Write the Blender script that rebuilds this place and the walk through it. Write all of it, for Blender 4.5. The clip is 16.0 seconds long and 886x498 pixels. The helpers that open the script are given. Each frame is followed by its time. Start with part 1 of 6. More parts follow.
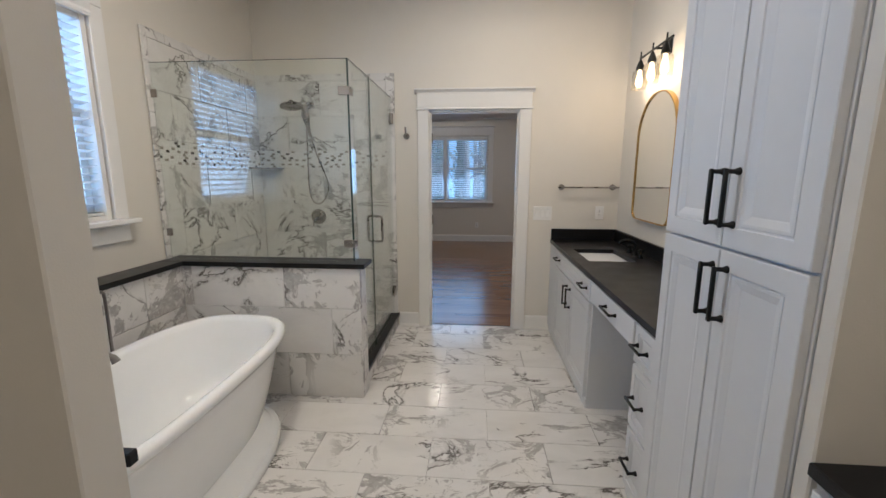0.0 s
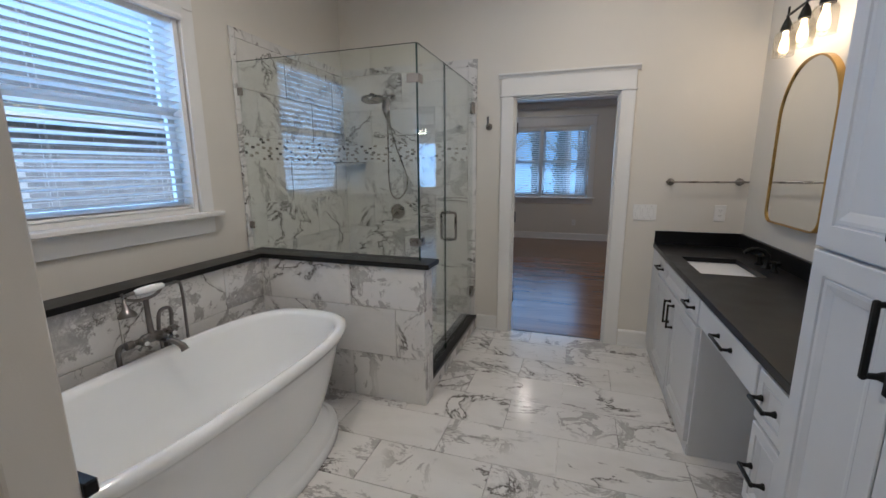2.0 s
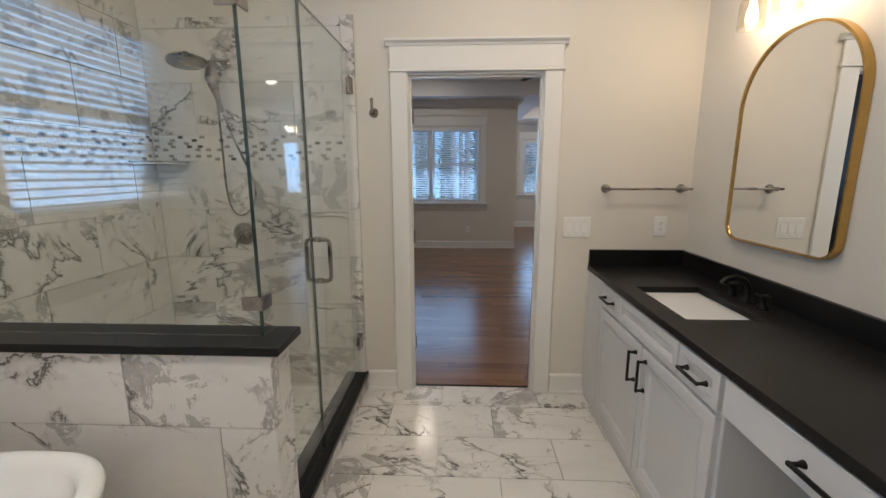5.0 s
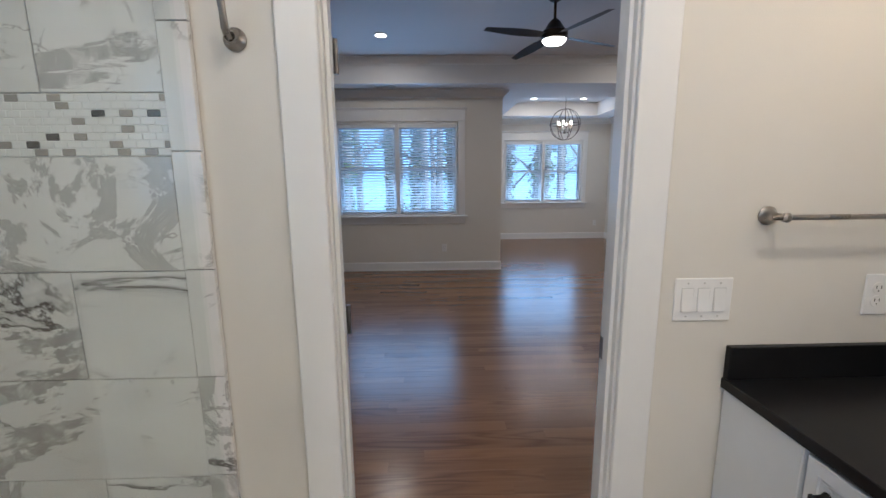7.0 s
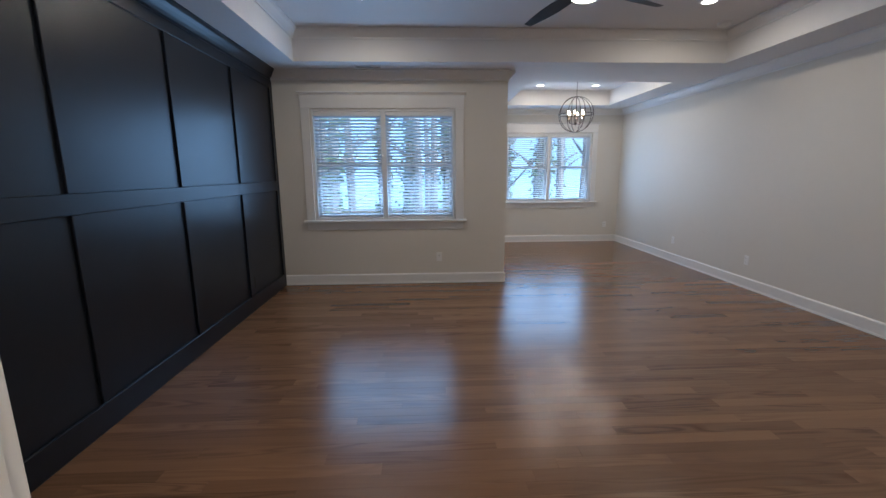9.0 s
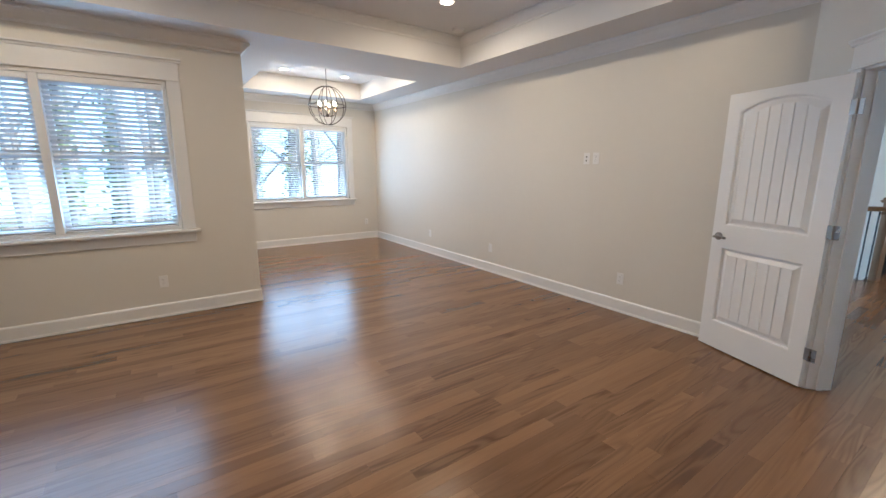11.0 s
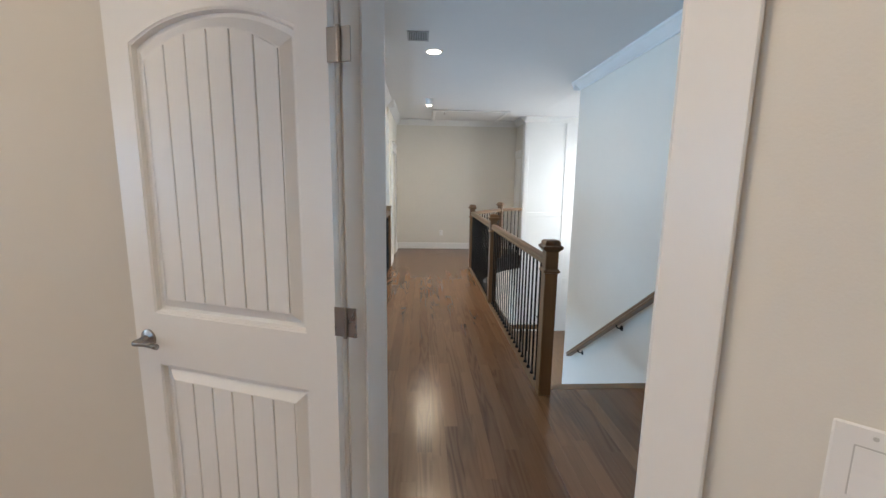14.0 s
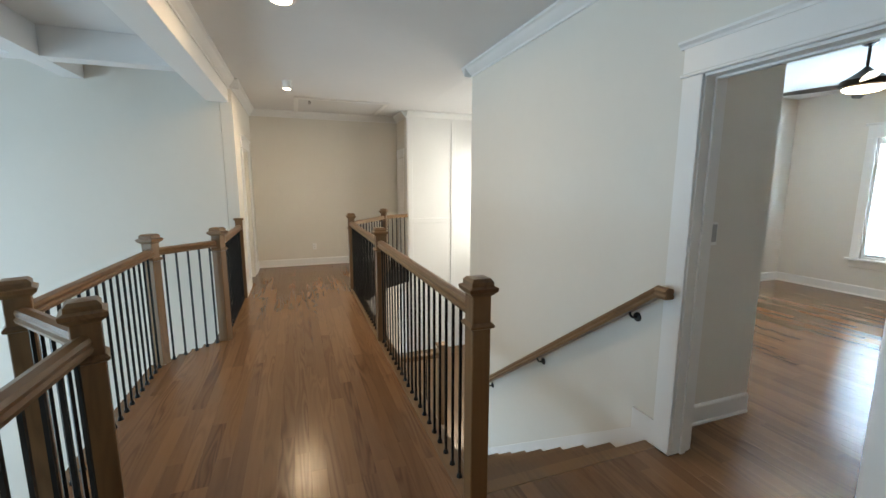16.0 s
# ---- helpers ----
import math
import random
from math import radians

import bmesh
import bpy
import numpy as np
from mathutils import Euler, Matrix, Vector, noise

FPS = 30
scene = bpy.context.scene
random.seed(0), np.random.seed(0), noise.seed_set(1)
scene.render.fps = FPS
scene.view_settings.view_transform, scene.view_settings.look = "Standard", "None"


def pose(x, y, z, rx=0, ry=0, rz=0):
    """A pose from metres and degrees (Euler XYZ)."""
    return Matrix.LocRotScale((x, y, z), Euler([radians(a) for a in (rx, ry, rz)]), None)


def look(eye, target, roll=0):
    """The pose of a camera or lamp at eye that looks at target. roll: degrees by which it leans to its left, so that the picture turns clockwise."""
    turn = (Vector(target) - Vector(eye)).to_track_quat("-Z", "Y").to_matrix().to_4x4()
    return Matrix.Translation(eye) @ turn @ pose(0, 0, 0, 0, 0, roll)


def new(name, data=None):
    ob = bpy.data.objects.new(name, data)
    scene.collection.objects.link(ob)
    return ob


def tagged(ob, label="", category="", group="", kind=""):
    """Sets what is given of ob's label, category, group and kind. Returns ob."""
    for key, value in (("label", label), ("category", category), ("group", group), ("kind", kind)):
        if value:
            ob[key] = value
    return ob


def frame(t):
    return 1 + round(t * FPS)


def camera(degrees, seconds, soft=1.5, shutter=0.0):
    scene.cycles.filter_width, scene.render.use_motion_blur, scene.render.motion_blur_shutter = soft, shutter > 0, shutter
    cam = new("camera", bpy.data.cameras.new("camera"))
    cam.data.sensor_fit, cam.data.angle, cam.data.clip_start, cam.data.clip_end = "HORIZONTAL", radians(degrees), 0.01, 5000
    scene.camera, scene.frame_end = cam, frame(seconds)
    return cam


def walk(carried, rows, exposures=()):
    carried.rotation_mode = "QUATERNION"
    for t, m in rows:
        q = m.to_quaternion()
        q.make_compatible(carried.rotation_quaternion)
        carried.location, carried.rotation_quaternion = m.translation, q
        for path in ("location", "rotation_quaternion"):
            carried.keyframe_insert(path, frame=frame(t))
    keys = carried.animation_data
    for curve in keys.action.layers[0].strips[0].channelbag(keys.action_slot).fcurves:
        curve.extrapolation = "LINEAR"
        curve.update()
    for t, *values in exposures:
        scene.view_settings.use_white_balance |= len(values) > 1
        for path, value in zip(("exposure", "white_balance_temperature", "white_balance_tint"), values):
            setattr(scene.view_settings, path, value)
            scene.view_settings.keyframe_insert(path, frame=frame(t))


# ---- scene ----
cam = camera(94.5, 16.0)
SKY = 0.13
PATH = [
    (0, (0.077, 0.173, 1.449), (-0.078, 2.135, 1.093), 0.1),
    (0.5, (0.145, 0.338, 1.451), (-0.174, 2.281, 1.1), 0.2),
    (1, (0.194, 0.434, 1.448), (-0.267, 2.347, 1.089), 0.2),
    (1.5, (0.201, 0.447, 1.446), (-0.362, 2.33, 1.076), 0.0),
    (2, (0.198, 0.45, 1.445), (-0.421, 2.313, 1.062), -0.3),
    (2.5, (0.196, 0.457, 1.444), (-0.426, 2.317, 1.052), -0.5),
    (3, (0.193, 0.473, 1.443), (-0.383, 2.346, 1.045), -0.5),
    (3.5, (0.172, 0.558, 1.434), (-0.294, 2.462, 1.036), -0.4),
    (4, (0.086, 0.801, 1.438), (-0.209, 2.74, 1.051), -0.2),
    (4.2, (0.051, 0.908, 1.442), (-0.184, 2.857, 1.063), -0.1),
    (6.3, (-0.065, 2.361, 1.444), (-0.055, 4.328, 1.082), -0.0),
    (6.5, (-0.066, 2.503, 1.442), (-0.044, 4.471, 1.086), 0.1),
    (7, (-0.076, 2.855, 1.454), (-0.024, 4.824, 1.108), -0.5),
    (7.5, (-0.113, 3.133, 1.468), (-0.031, 5.102, 1.125), -0.1),
    (8, (-0.056, 3.417, 1.47), (0.015, 5.388, 1.137), -0.3),
    (8.2, (-0.033, 3.524, 1.465), (0.025, 5.495, 1.127), -0.4),
    (10.3, (-0.086, 4.064, 1.512), (0.327, 5.974, 1.087), 0.1),
    (10.5, (-0.044, 4.139, 1.504), (0.546, 6.002, 1.081), 0.1),
    (11, (0.131, 4.371, 1.486), (1.256, 5.978, 1.095), 0.2),
    (11.5, (0.404, 4.582, 1.471), (2.004, 5.722, 1.095), -0.4),
    (12, (0.738, 4.734, 1.471), (2.594, 5.375, 1.089), -0.6),
    (12.5, (1.155, 4.806, 1.479), (3.09, 5.124, 1.086), -0.4),
    (13, (1.590, 4.888, 1.496), (3.552, 4.993, 1.122), 0.4),
    (13.5, (2.022, 4.862, 1.494), (3.992, 4.87, 1.150), 0.8),
    (14, (2.452, 4.831, 1.496), (4.424, 4.729, 1.176), 0.8),
    (14.5, (2.832, 4.824, 1.515), (4.796, 4.588, 1.219), 0.6),
    (15, (3.134, 4.781, 1.505), (5.076, 4.404, 1.215), 0.4),
    (15.5, (3.397, 4.733, 1.501), (5.298, 4.184, 1.208), 0.3),
    (16, (3.573, 4.69, 1.519), (5.435, 4.026, 1.213), 0.1),
]
EXPOSURES = [(0.0, 0.68, 5400, 10), (0.5, 0.44, 5050, 10), (2.5, 0.30, 5300, 10), (4.0, 0.42, 5750, 10), (6.3, 0.92, 5350, 10), (7.0, 0.93, 5200, 10), (8.2, 0.72, 5250, 10), (10.3, 1.8, 5950, 10), (12.0, 1.83, 6250, 10), (13.0, 1.88, 6050, 10), (13.5, 1.85, 6150, 10), (14.0, 1.88, 6450, 10), (15.0, 1.98, 7300, 10), (15.5, 1.95, 7300, 10), (16.0, 1.76, 7800, 10)]
walk(cam, [(t, look(eye, target, roll)) for t, eye, target, roll in PATH], EXPOSURES)

# ---- world, sun, large lights ----
world = bpy.data.worlds.new("sky")
scene.world = world
world.use_nodes = True
wn = world.node_tree.nodes
sky = wn.new("ShaderNodeTexSky")
sky.sky_type = "NISHITA"
sky.sun_disc = False
sky.sun_elevation, sky.sun_rotation = radians(37), radians(135)
sky.air_density, sky.dust_density = 1.4, 2.0
world.node_tree.links.new(sky.outputs[0], wn["Background"].inputs[0])
wn["Background"].inputs[1].default_value = SKY
sun = new("sun", bpy.data.lights.new("sun", "SUN"))
sun.data.energy, sun.data.angle, sun.data.color = 3.8, radians(12), (0.78, 0.89, 1.0)
sun.matrix_world = look((0, 0, 30), (-14, 14, 15))


def area(name, m, w, h, power, color):
    """A rectangular lamp in a window opening or a round ceiling can."""
    d = bpy.data.lights.new(name, "AREA")
    d.shape, d.size, d.size_y, d.energy, d.color = "RECTANGLE", w, h, power, color
    ob = new(name, d)
    ob.matrix_world = m
    return ob


def point(name, p, power, color, radius=0.03):
    d = bpy.data.lights.new(name, "POINT")
    d.energy, d.color, d.shadow_soft_size = power, color, radius
    ob = new(name, d)
    ob.location = p
    return ob


DAY = (0.42, 0.68, 1.0)
WARM = (1.0, 0.72, 0.43)
SOFT = (1.0, 0.80, 0.57)
# daylight in the window openings
area("daylight_bath", look((-2.16, 1.73, 1.75), (0, 1.73, 1.3)), 1.15, 1.0, 11, (0.40, 0.67, 1.0))
area("daylight_bath_blind", look((-2.34, 1.70, 1.80), (0, 1.70, 1.55)), 1.3, 1.2, 3, (0.22, 0.54, 1.0))
area("daylight_bed", look((-0.585, 9.204, 1.56), (-0.585, 5, 1.0)), 1.68, 1.28, 11, DAY)
area("daylight_bed_blind", look((-0.585, 9.42, 1.6), (-0.585, 5, 1.3)), 1.7, 1.3, 4, (0.28, 0.58, 1.0))
area("daylight_alcove", look((2.495, 12.384, 1.55), (2.495, 5, 1.0)), 1.65, 1.3, 12, DAY)
area("daylight_alcove_blind", look((2.495, 12.58, 1.6), (2.495, 5, 1.3)), 1.7, 1.3, 4, (0.28, 0.58, 1.0))
area("daylight_office", look((6.42, -2.95, 1.4), (6.2, 1, 1.3)), 1.0, 1.5, 135, DAY)
area("daylight_stair", look((9.9, 0.7, 1.3), (9.9, 3.2, 0.2)), 1.6, 1.8, 25, (0.86, 0.93, 1.0))
# fill lamp behind an assumed window out of view, added to brighten the great room
area("daylight_great_room", look((6.95, 12.3, -0.2), (7.0, 5.5, -0.6)), 3.5, 3.5, 165, DAY)

# ---- materials ----


def mat(name, color, rough=0.5, metal=0.0, vary=0.06, scale=3.0, bump=0.0, bscale=60.0, coat=0.0, stretch=(1, 1, 1), rvary=0.0, dark=None):
    """A principled surface with two scales of variation and fine relief."""
    m = bpy.data.materials.new(name)
    m.use_nodes = True
    nt = m.node_tree
    n, l = nt.nodes, nt.links
    b = n["Principled BSDF"]
    b.inputs["Roughness"].default_value = rough
    b.inputs["Metallic"].default_value = metal
    b.inputs["Coat Weight"].default_value = coat
    b.inputs["Coat Roughness"].default_value = 0.12
    tc = n.new("ShaderNodeTexCoord")
    mp = n.new("ShaderNodeMapping")
    mp.inputs["Scale"].default_value = stretch
    l.new(tc.outputs["Object"], mp.inputs[0])
    a = n.new("ShaderNodeTexNoise")
    a.inputs["Scale"].default_value, a.inputs["Detail"].default_value = scale, 5
    c = n.new("ShaderNodeTexNoise")
    c.inputs["Scale"].default_value, c.inputs["Detail"].default_value = scale * 14, 3
    l.new(mp.outputs[0], a.inputs[0])
    l.new(mp.outputs[0], c.inputs[0])
    add = n.new("ShaderNodeMath")
    add.operation = "MULTIPLY_ADD"
    add.inputs[1].default_value = 0.35
    l.new(c.outputs[0], add.inputs[0])
    l.new(a.outputs[0], add.inputs[2])
    ramp = n.new("ShaderNodeMapRange")
    ramp.inputs["From Min"].default_value, ramp.inputs["From Max"].default_value = 0.45, 0.9
    l.new(add.outputs[0], ramp.inputs["Value"])
    mix = n.new("ShaderNodeMix")
    mix.data_type = "RGBA"
    d = dark or tuple(v * (1 - 2 * vary) for v in color)
    mix.inputs["A"].default_value = (*d, 1)
    mix.inputs["B"].default_value = (*color, 1)
    l.new(ramp.outputs[0], mix.inputs["Factor"])
    l.new(mix.outputs["Result"], b.inputs["Base Color"])
    if rvary:
        rr = n.new("ShaderNodeMapRange")
        rr.inputs["To Min"].default_value, rr.inputs["To Max"].default_value = rough - rvary, rough + rvary
        l.new(a.outputs[0], rr.inputs["Value"])
        l.new(rr.outputs[0], b.inputs["Roughness"])
    if bump:
        f = n.new("ShaderNodeTexNoise")
        f.inputs["Scale"].default_value, f.inputs["Detail"].default_value = bscale, 4
        l.new(mp.outputs[0], f.inputs[0])
        bp = n.new("ShaderNodeBump")
        bp.inputs["Strength"].default_value, bp.inputs["Distance"].default_value = bump, 0.004
        l.new(f.outputs[0], bp.inputs["Height"])
        l.new(bp.outputs[0], b.inputs["Normal"])
    return m


def marble(name, base, vein, rough=0.18, cloud=0.0):
    """White marble-look porcelain: soft grey clouds and thin dark veins, shifted from tile to tile."""
    m = bpy.data.materials.new(name)
    m.use_nodes = True
    nt = m.node_tree
    n, l = nt.nodes, nt.links
    b = n["Principled BSDF"]
    b.inputs["Roughness"].default_value = rough
    geo = n.new("ShaderNodeNewGeometry")
    info = n.new("ShaderNodeObjectInfo")
    off = n.new("ShaderNodeVectorMath")
    off.operation = "MULTIPLY_ADD"
    off.inputs[0].default_value = (37.0, 53.0, 71.0)
    rnd = n.new("ShaderNodeCombineXYZ")
    for k in range(3):
        l.new(info.outputs["Random"], rnd.inputs[k])
    l.new(rnd.outputs[0], off.inputs[1])
    l.new(geo.outputs["Position"], off.inputs[2])
    pos = off.outputs[0]

    def noise_tex(scale, detail, dist, rough_=0.6, src=pos):
        t = n.new("ShaderNodeTexNoise")
        t.inputs["Scale"].default_value, t.inputs["Detail"].default_value = scale, detail
        t.inputs["Distortion"].default_value, t.inputs["Roughness"].default_value = dist, rough_
        l.new(src, t.inputs[0])
        return t.outputs[0]

    def ramp(src, stops):
        r = n.new("ShaderNodeValToRGB")
        e = r.color_ramp.elements
        e[0].position, e[0].color = stops[0][0], (*[stops[0][1]] * 3, 1)
        e[1].position, e[1].color = stops[-1][0], (*[stops[-1][1]] * 3, 1)
        for p, v in stops[1:-1]:
            x = e.new(p)
            x.color = (v, v, v, 1)
        l.new(src, r.inputs[0])
        return r.outputs[0]

    def mul(a, c):
        q = n.new("ShaderNodeMath")
        q.operation = "MULTIPLY"
        l.new(a, q.inputs[0])
        l.new(c, q.inputs[1])
        return q.outputs[0]

    def top(a, c):
        q = n.new("ShaderNodeMath")
        q.operation = "MAXIMUM"
        l.new(a, q.inputs[0])
        l.new(c, q.inputs[1])
        return q.outputs[0]

    # the stone's bedding runs aslant: everything is drawn out along one direction
    mp = n.new("ShaderNodeMapping")
    mp.inputs["Rotation"].default_value = (radians(28), radians(22), radians(-32))
    mp.inputs["Scale"].default_value = (0.85, 1.6, 1.6)
    l.new(pos, mp.inputs[0])
    bed = mp.outputs[0]
    # bold broken veins, hair veins beside them, and torn grey drifts
    v1 = ramp(noise_tex(1.05, 9, 0.6, 0.62, bed), [(0.489, 0), (0.4985, 1), (0.5025, 0.95), (0.509, 0.3), (0.535, 0)])
    mask = ramp(noise_tex(1.9, 2, 0.2), [(0.46, 0.0), (0.56, 1)])
    v2 = ramp(noise_tex(2.6, 5, 1.2, 0.6, bed), [(0.492, 0), (0.5, 0.6), (0.508, 0)])
    mask2 = ramp(noise_tex(1.4, 2, 0.2, 0.5, bed), [(0.52, 0.0), (0.60, 1)])
    drift = ramp(noise_tex(0.95, 10, 0.6, 0.70, bed), [(0.60 - cloud, 0), (0.608 - cloud, 0.60), (0.68 - cloud, 0.5), (0.80, 0.3)])
    torn = ramp(noise_tex(14.0, 8, 0.6, 0.75), [(0.38, 0.25), (0.48, 0.8), (0.60, 1.0)])
    drift = mul(drift, torn)
    crackle = mul(ramp(noise_tex(4.6, 8, 1.5, 0.72), [(0.53, 0), (0.56, 0.5), (0.66, 0.35)]), ramp(noise_tex(0.8, 1, 0.0), [(0.53 - cloud, 0), (0.57 - cloud, 1)]))
    soft = ramp(noise_tex(3.2, 4, 0.5, 0.6, bed), [(0.42, 0.0), (0.78, 0.14)])
    f = top(top(mul(v1, mask), mul(v2, mask2)), top(top(drift, crackle), soft))
    mix = n.new("ShaderNodeMix")
    mix.data_type = "RGBA"
    mix.inputs["A"].default_value, mix.inputs["B"].default_value = (*base, 1), (*vein, 1)
    l.new(f, mix.inputs["Factor"])
    l.new(mix.outputs["Result"], b.inputs["Base Color"])
    return m


def wood(name, light, dark, rough, width=1.0, island=False, axis=0):
    """Stained oak: long cathedral grain along one axis, colour shifted from board to board."""
    m = bpy.data.materials.new(name)
    m.use_nodes = True
    nt = m.node_tree
    n, l = nt.nodes, nt.links
    b = n["Principled BSDF"]
    geo = n.new("ShaderNodeNewGeometry")
    info = n.new("ShaderNodeObjectInfo")
    r = geo.outputs["Random Per Island"] if island else info.outputs["Random"]
    rnd = n.new("ShaderNodeCombineXYZ")
    for k in range(3):
        l.new(r, rnd.inputs[k])
    off = n.new("ShaderNodeVectorMath")
    off.operation = "MULTIPLY_ADD"
    off.inputs[0].default_value = (19.0, 31.0, 47.0)
    l.new(rnd.outputs[0], off.inputs[1])
    l.new(geo.outputs["Position"], off.inputs[2])
    mp = n.new("ShaderNodeMapping")
    sc = [9.0, 9.0, 9.0]
    sc[axis] = 0.8
    mp.inputs["Scale"].default_value = sc
    l.new(off.outputs[0], mp.inputs[0])
    a = n.new("ShaderNodeTexNoise")
    a.inputs["Scale"].default_value, a.inputs["Detail"].default_value, a.inputs["Distortion"].default_value = 0.8, 2, 0.25
    l.new(mp.outputs[0], a.inputs[0])
    rings = n.new("ShaderNodeMath")
    rings.operation = "MULTIPLY"
    rings.inputs[1].default_value = 11.0
    l.new(a.outputs[0], rings.inputs[0])
    fr = n.new("ShaderNodeMath")
    fr.operation = "PINGPONG"
    fr.inputs[1].default_value = 0.5
    l.new(rings.outputs[0], fr.inputs[0])
    mp2 = n.new("ShaderNodeMapping")
    sc2 = [90.0, 90.0, 90.0]
    sc2[axis] = 1.6
    mp2.inputs["Scale"].default_value = sc2
    l.new(off.outputs[0], mp2.inputs[0])
    fine = n.new("ShaderNodeTexNoise")
    fine.inputs["Scale"].default_value, fine.inputs["Detail"].default_value = 1.0, 3
    l.new(mp2.outputs[0], fine.inputs[0])
    # dark open grain in thin loops, strong only in patches
    lines = n.new("ShaderNodeMapRange")
    lines.inputs["From Min"].default_value, lines.inputs["From Max"].default_value = 0.0, 0.38
    l.new(fr.outputs[0], lines.inputs["Value"])
    patch = n.new("ShaderNodeTexNoise")
    patch.inputs["Scale"].default_value, patch.inputs["Detail"].default_value = 0.55, 1
    l.new(mp.outputs[0], patch.inputs[0])
    pm = n.new("ShaderNodeMapRange")
    pm.inputs["From Min"].default_value, pm.inputs["From Max"].default_value = 0.42, 0.66
    pm.inputs["To Min"].default_value, pm.inputs["To Max"].default_value = 0.04, 0.29
    l.new(patch.outputs[0], pm.inputs["Value"])
    s = n.new("ShaderNodeMath")
    s.operation = "MULTIPLY_ADD"
    l.new(lines.outputs[0], s.inputs[0])
    l.new(pm.outputs[0], s.inputs[1])
    half = n.new("ShaderNodeMath")
    half.operation = "MULTIPLY_ADD"
    half.inputs[1].default_value = 0.17
    l.new(fine.outputs[0], half.inputs[0])
    inv = n.new("ShaderNodeMath")
    inv.operation = "SUBTRACT"
    inv.inputs[0].default_value = 0.36
    l.new(pm.outputs[0], inv.inputs[1])
    l.new(inv.outputs[0], half.inputs[2])
    l.new(half.outputs[0], s.inputs[2])
    s2 = n.new("ShaderNodeMath")
    s2.operation = "MULTIPLY_ADD"
    s2.inputs[1].default_value = 0.30
    l.new(r, s2.inputs[0])
    l.new(s.outputs[0], s2.inputs[2])
    mr = n.new("ShaderNodeMapRange")
    mr.inputs["From Min"].default_value, mr.inputs["From Max"].default_value = 0.22, 1.02
    l.new(s2.outputs[0], mr.inputs["Value"])
    mix = n.new("ShaderNodeMix")
    mix.data_type = "RGBA"
    mix.inputs["A"].default_value, mix.inputs["B"].default_value = (*dark, 1), (*light, 1)
    l.new(mr.outputs[0], mix.inputs["Factor"])
    l.new(mix.outputs["Result"], b.inputs["Base Color"])
    rr = n.new("ShaderNodeMapRange")
    rr.inputs["To Min"].default_value, rr.inputs["To Max"].default_value = rough - 0.04, rough + 0.06
    l.new(fine.outputs[0], rr.inputs["Value"])
    l.new(rr.outputs[0], b.inputs["Roughness"])
    bp = n.new("ShaderNodeBump")
    bp.inputs["Strength"].default_value, bp.inputs["Distance"].default_value = 0.06, 0.002
    l.new(fine.outputs[0], bp.inputs["Height"])
    l.new(bp.outputs[0], b.inputs["Normal"])
    return m


def glass(name, tint, rough=0.0, ior=1.45):
    m = bpy.data.materials.new(name)
    m.use_nodes = True
    b = m.node_tree.nodes["Principled BSDF"]
    b.inputs["Base Color"].default_value = (*tint, 1)
    b.inputs["Transmission Weight"].default_value = 1.0
    b.inputs["Roughness"].default_value = rough
    b.inputs["IOR"].default_value = ior
    return m


def pane_glass(name, tint, gloss=0.045):
    """Thin clear glass: straight see-through with a Fresnel gloss."""
    m = bpy.data.materials.new(name)
    m.use_nodes = True
    nt = m.node_tree
    n, l = nt.nodes, nt.links
    for x in list(n):
        if x.type != "OUTPUT_MATERIAL":
            n.remove(x)
    out = [x for x in n if x.type == "OUTPUT_MATERIAL"][0]
    tr = n.new("ShaderNodeBsdfTransparent")
    tr.inputs[0].default_value = (*tint, 1)
    gl = n.new("ShaderNodeBsdfGlossy")
    gl.inputs["Roughness"].default_value = 0.0
    lw = n.new("ShaderNodeLayerWeight")
    lw.inputs["Blend"].default_value = 0.5
    p5 = n.new("ShaderNodeMath")
    p5.operation = "POWER"
    p5.inputs[1].default_value = 5.0
    l.new(lw.outputs["Facing"], p5.inputs[0])
    fr = n.new("ShaderNodeMath")
    fr.operation = "MULTIPLY_ADD"
    fr.inputs[1].default_value, fr.inputs[2].default_value = 0.9, gloss
    l.new(p5.outputs[0], fr.inputs[0])
    mx = n.new("ShaderNodeMixShader")
    l.new(fr.outputs[0], mx.inputs[0])
    l.new(tr.outputs[0], mx.inputs[1])
    l.new(gl.outputs[0], mx.inputs[2])
    l.new(mx.outputs[0], out.inputs[0])
    return m


def glow(name, color, strength):
    m = bpy.data.materials.new(name)
    m.use_nodes = True
    b = m.node_tree.nodes["Principled BSDF"]
    b.inputs["Base Color"].default_value = (*color, 1)
    b.inputs["Emission Color"].default_value = (*color, 1)
    b.inputs["Emission Strength"].default_value = strength
    return m


PAINT = mat("wall_paint", (0.70, 0.665, 0.60), 0.6, vary=0.02, scale=0.8, bump=0.10, bscale=220)
CEIL = mat("ceiling_paint", (0.71, 0.70, 0.69), 0.75, vary=0.02, scale=0.7, bump=0.08, bscale=160)
TRIM = mat("trim_paint", (0.78, 0.77, 0.75), 0.32, vary=0.015, scale=2, bump=0.03, bscale=90)
DOORP = mat("door_paint", (0.80, 0.79, 0.77), 0.33, vary=0.015, scale=2, bump=0.05, bscale=120)
CAB = mat("cabinet_paint", (0.66, 0.67, 0.69), 0.38, vary=0.02, scale=2, bump=0.03, bscale=90)
NAVY = mat("dark_panel_paint", (0.009, 0.012, 0.018), 0.34, vary=0.12, scale=2, bump=0.06, bscale=100)
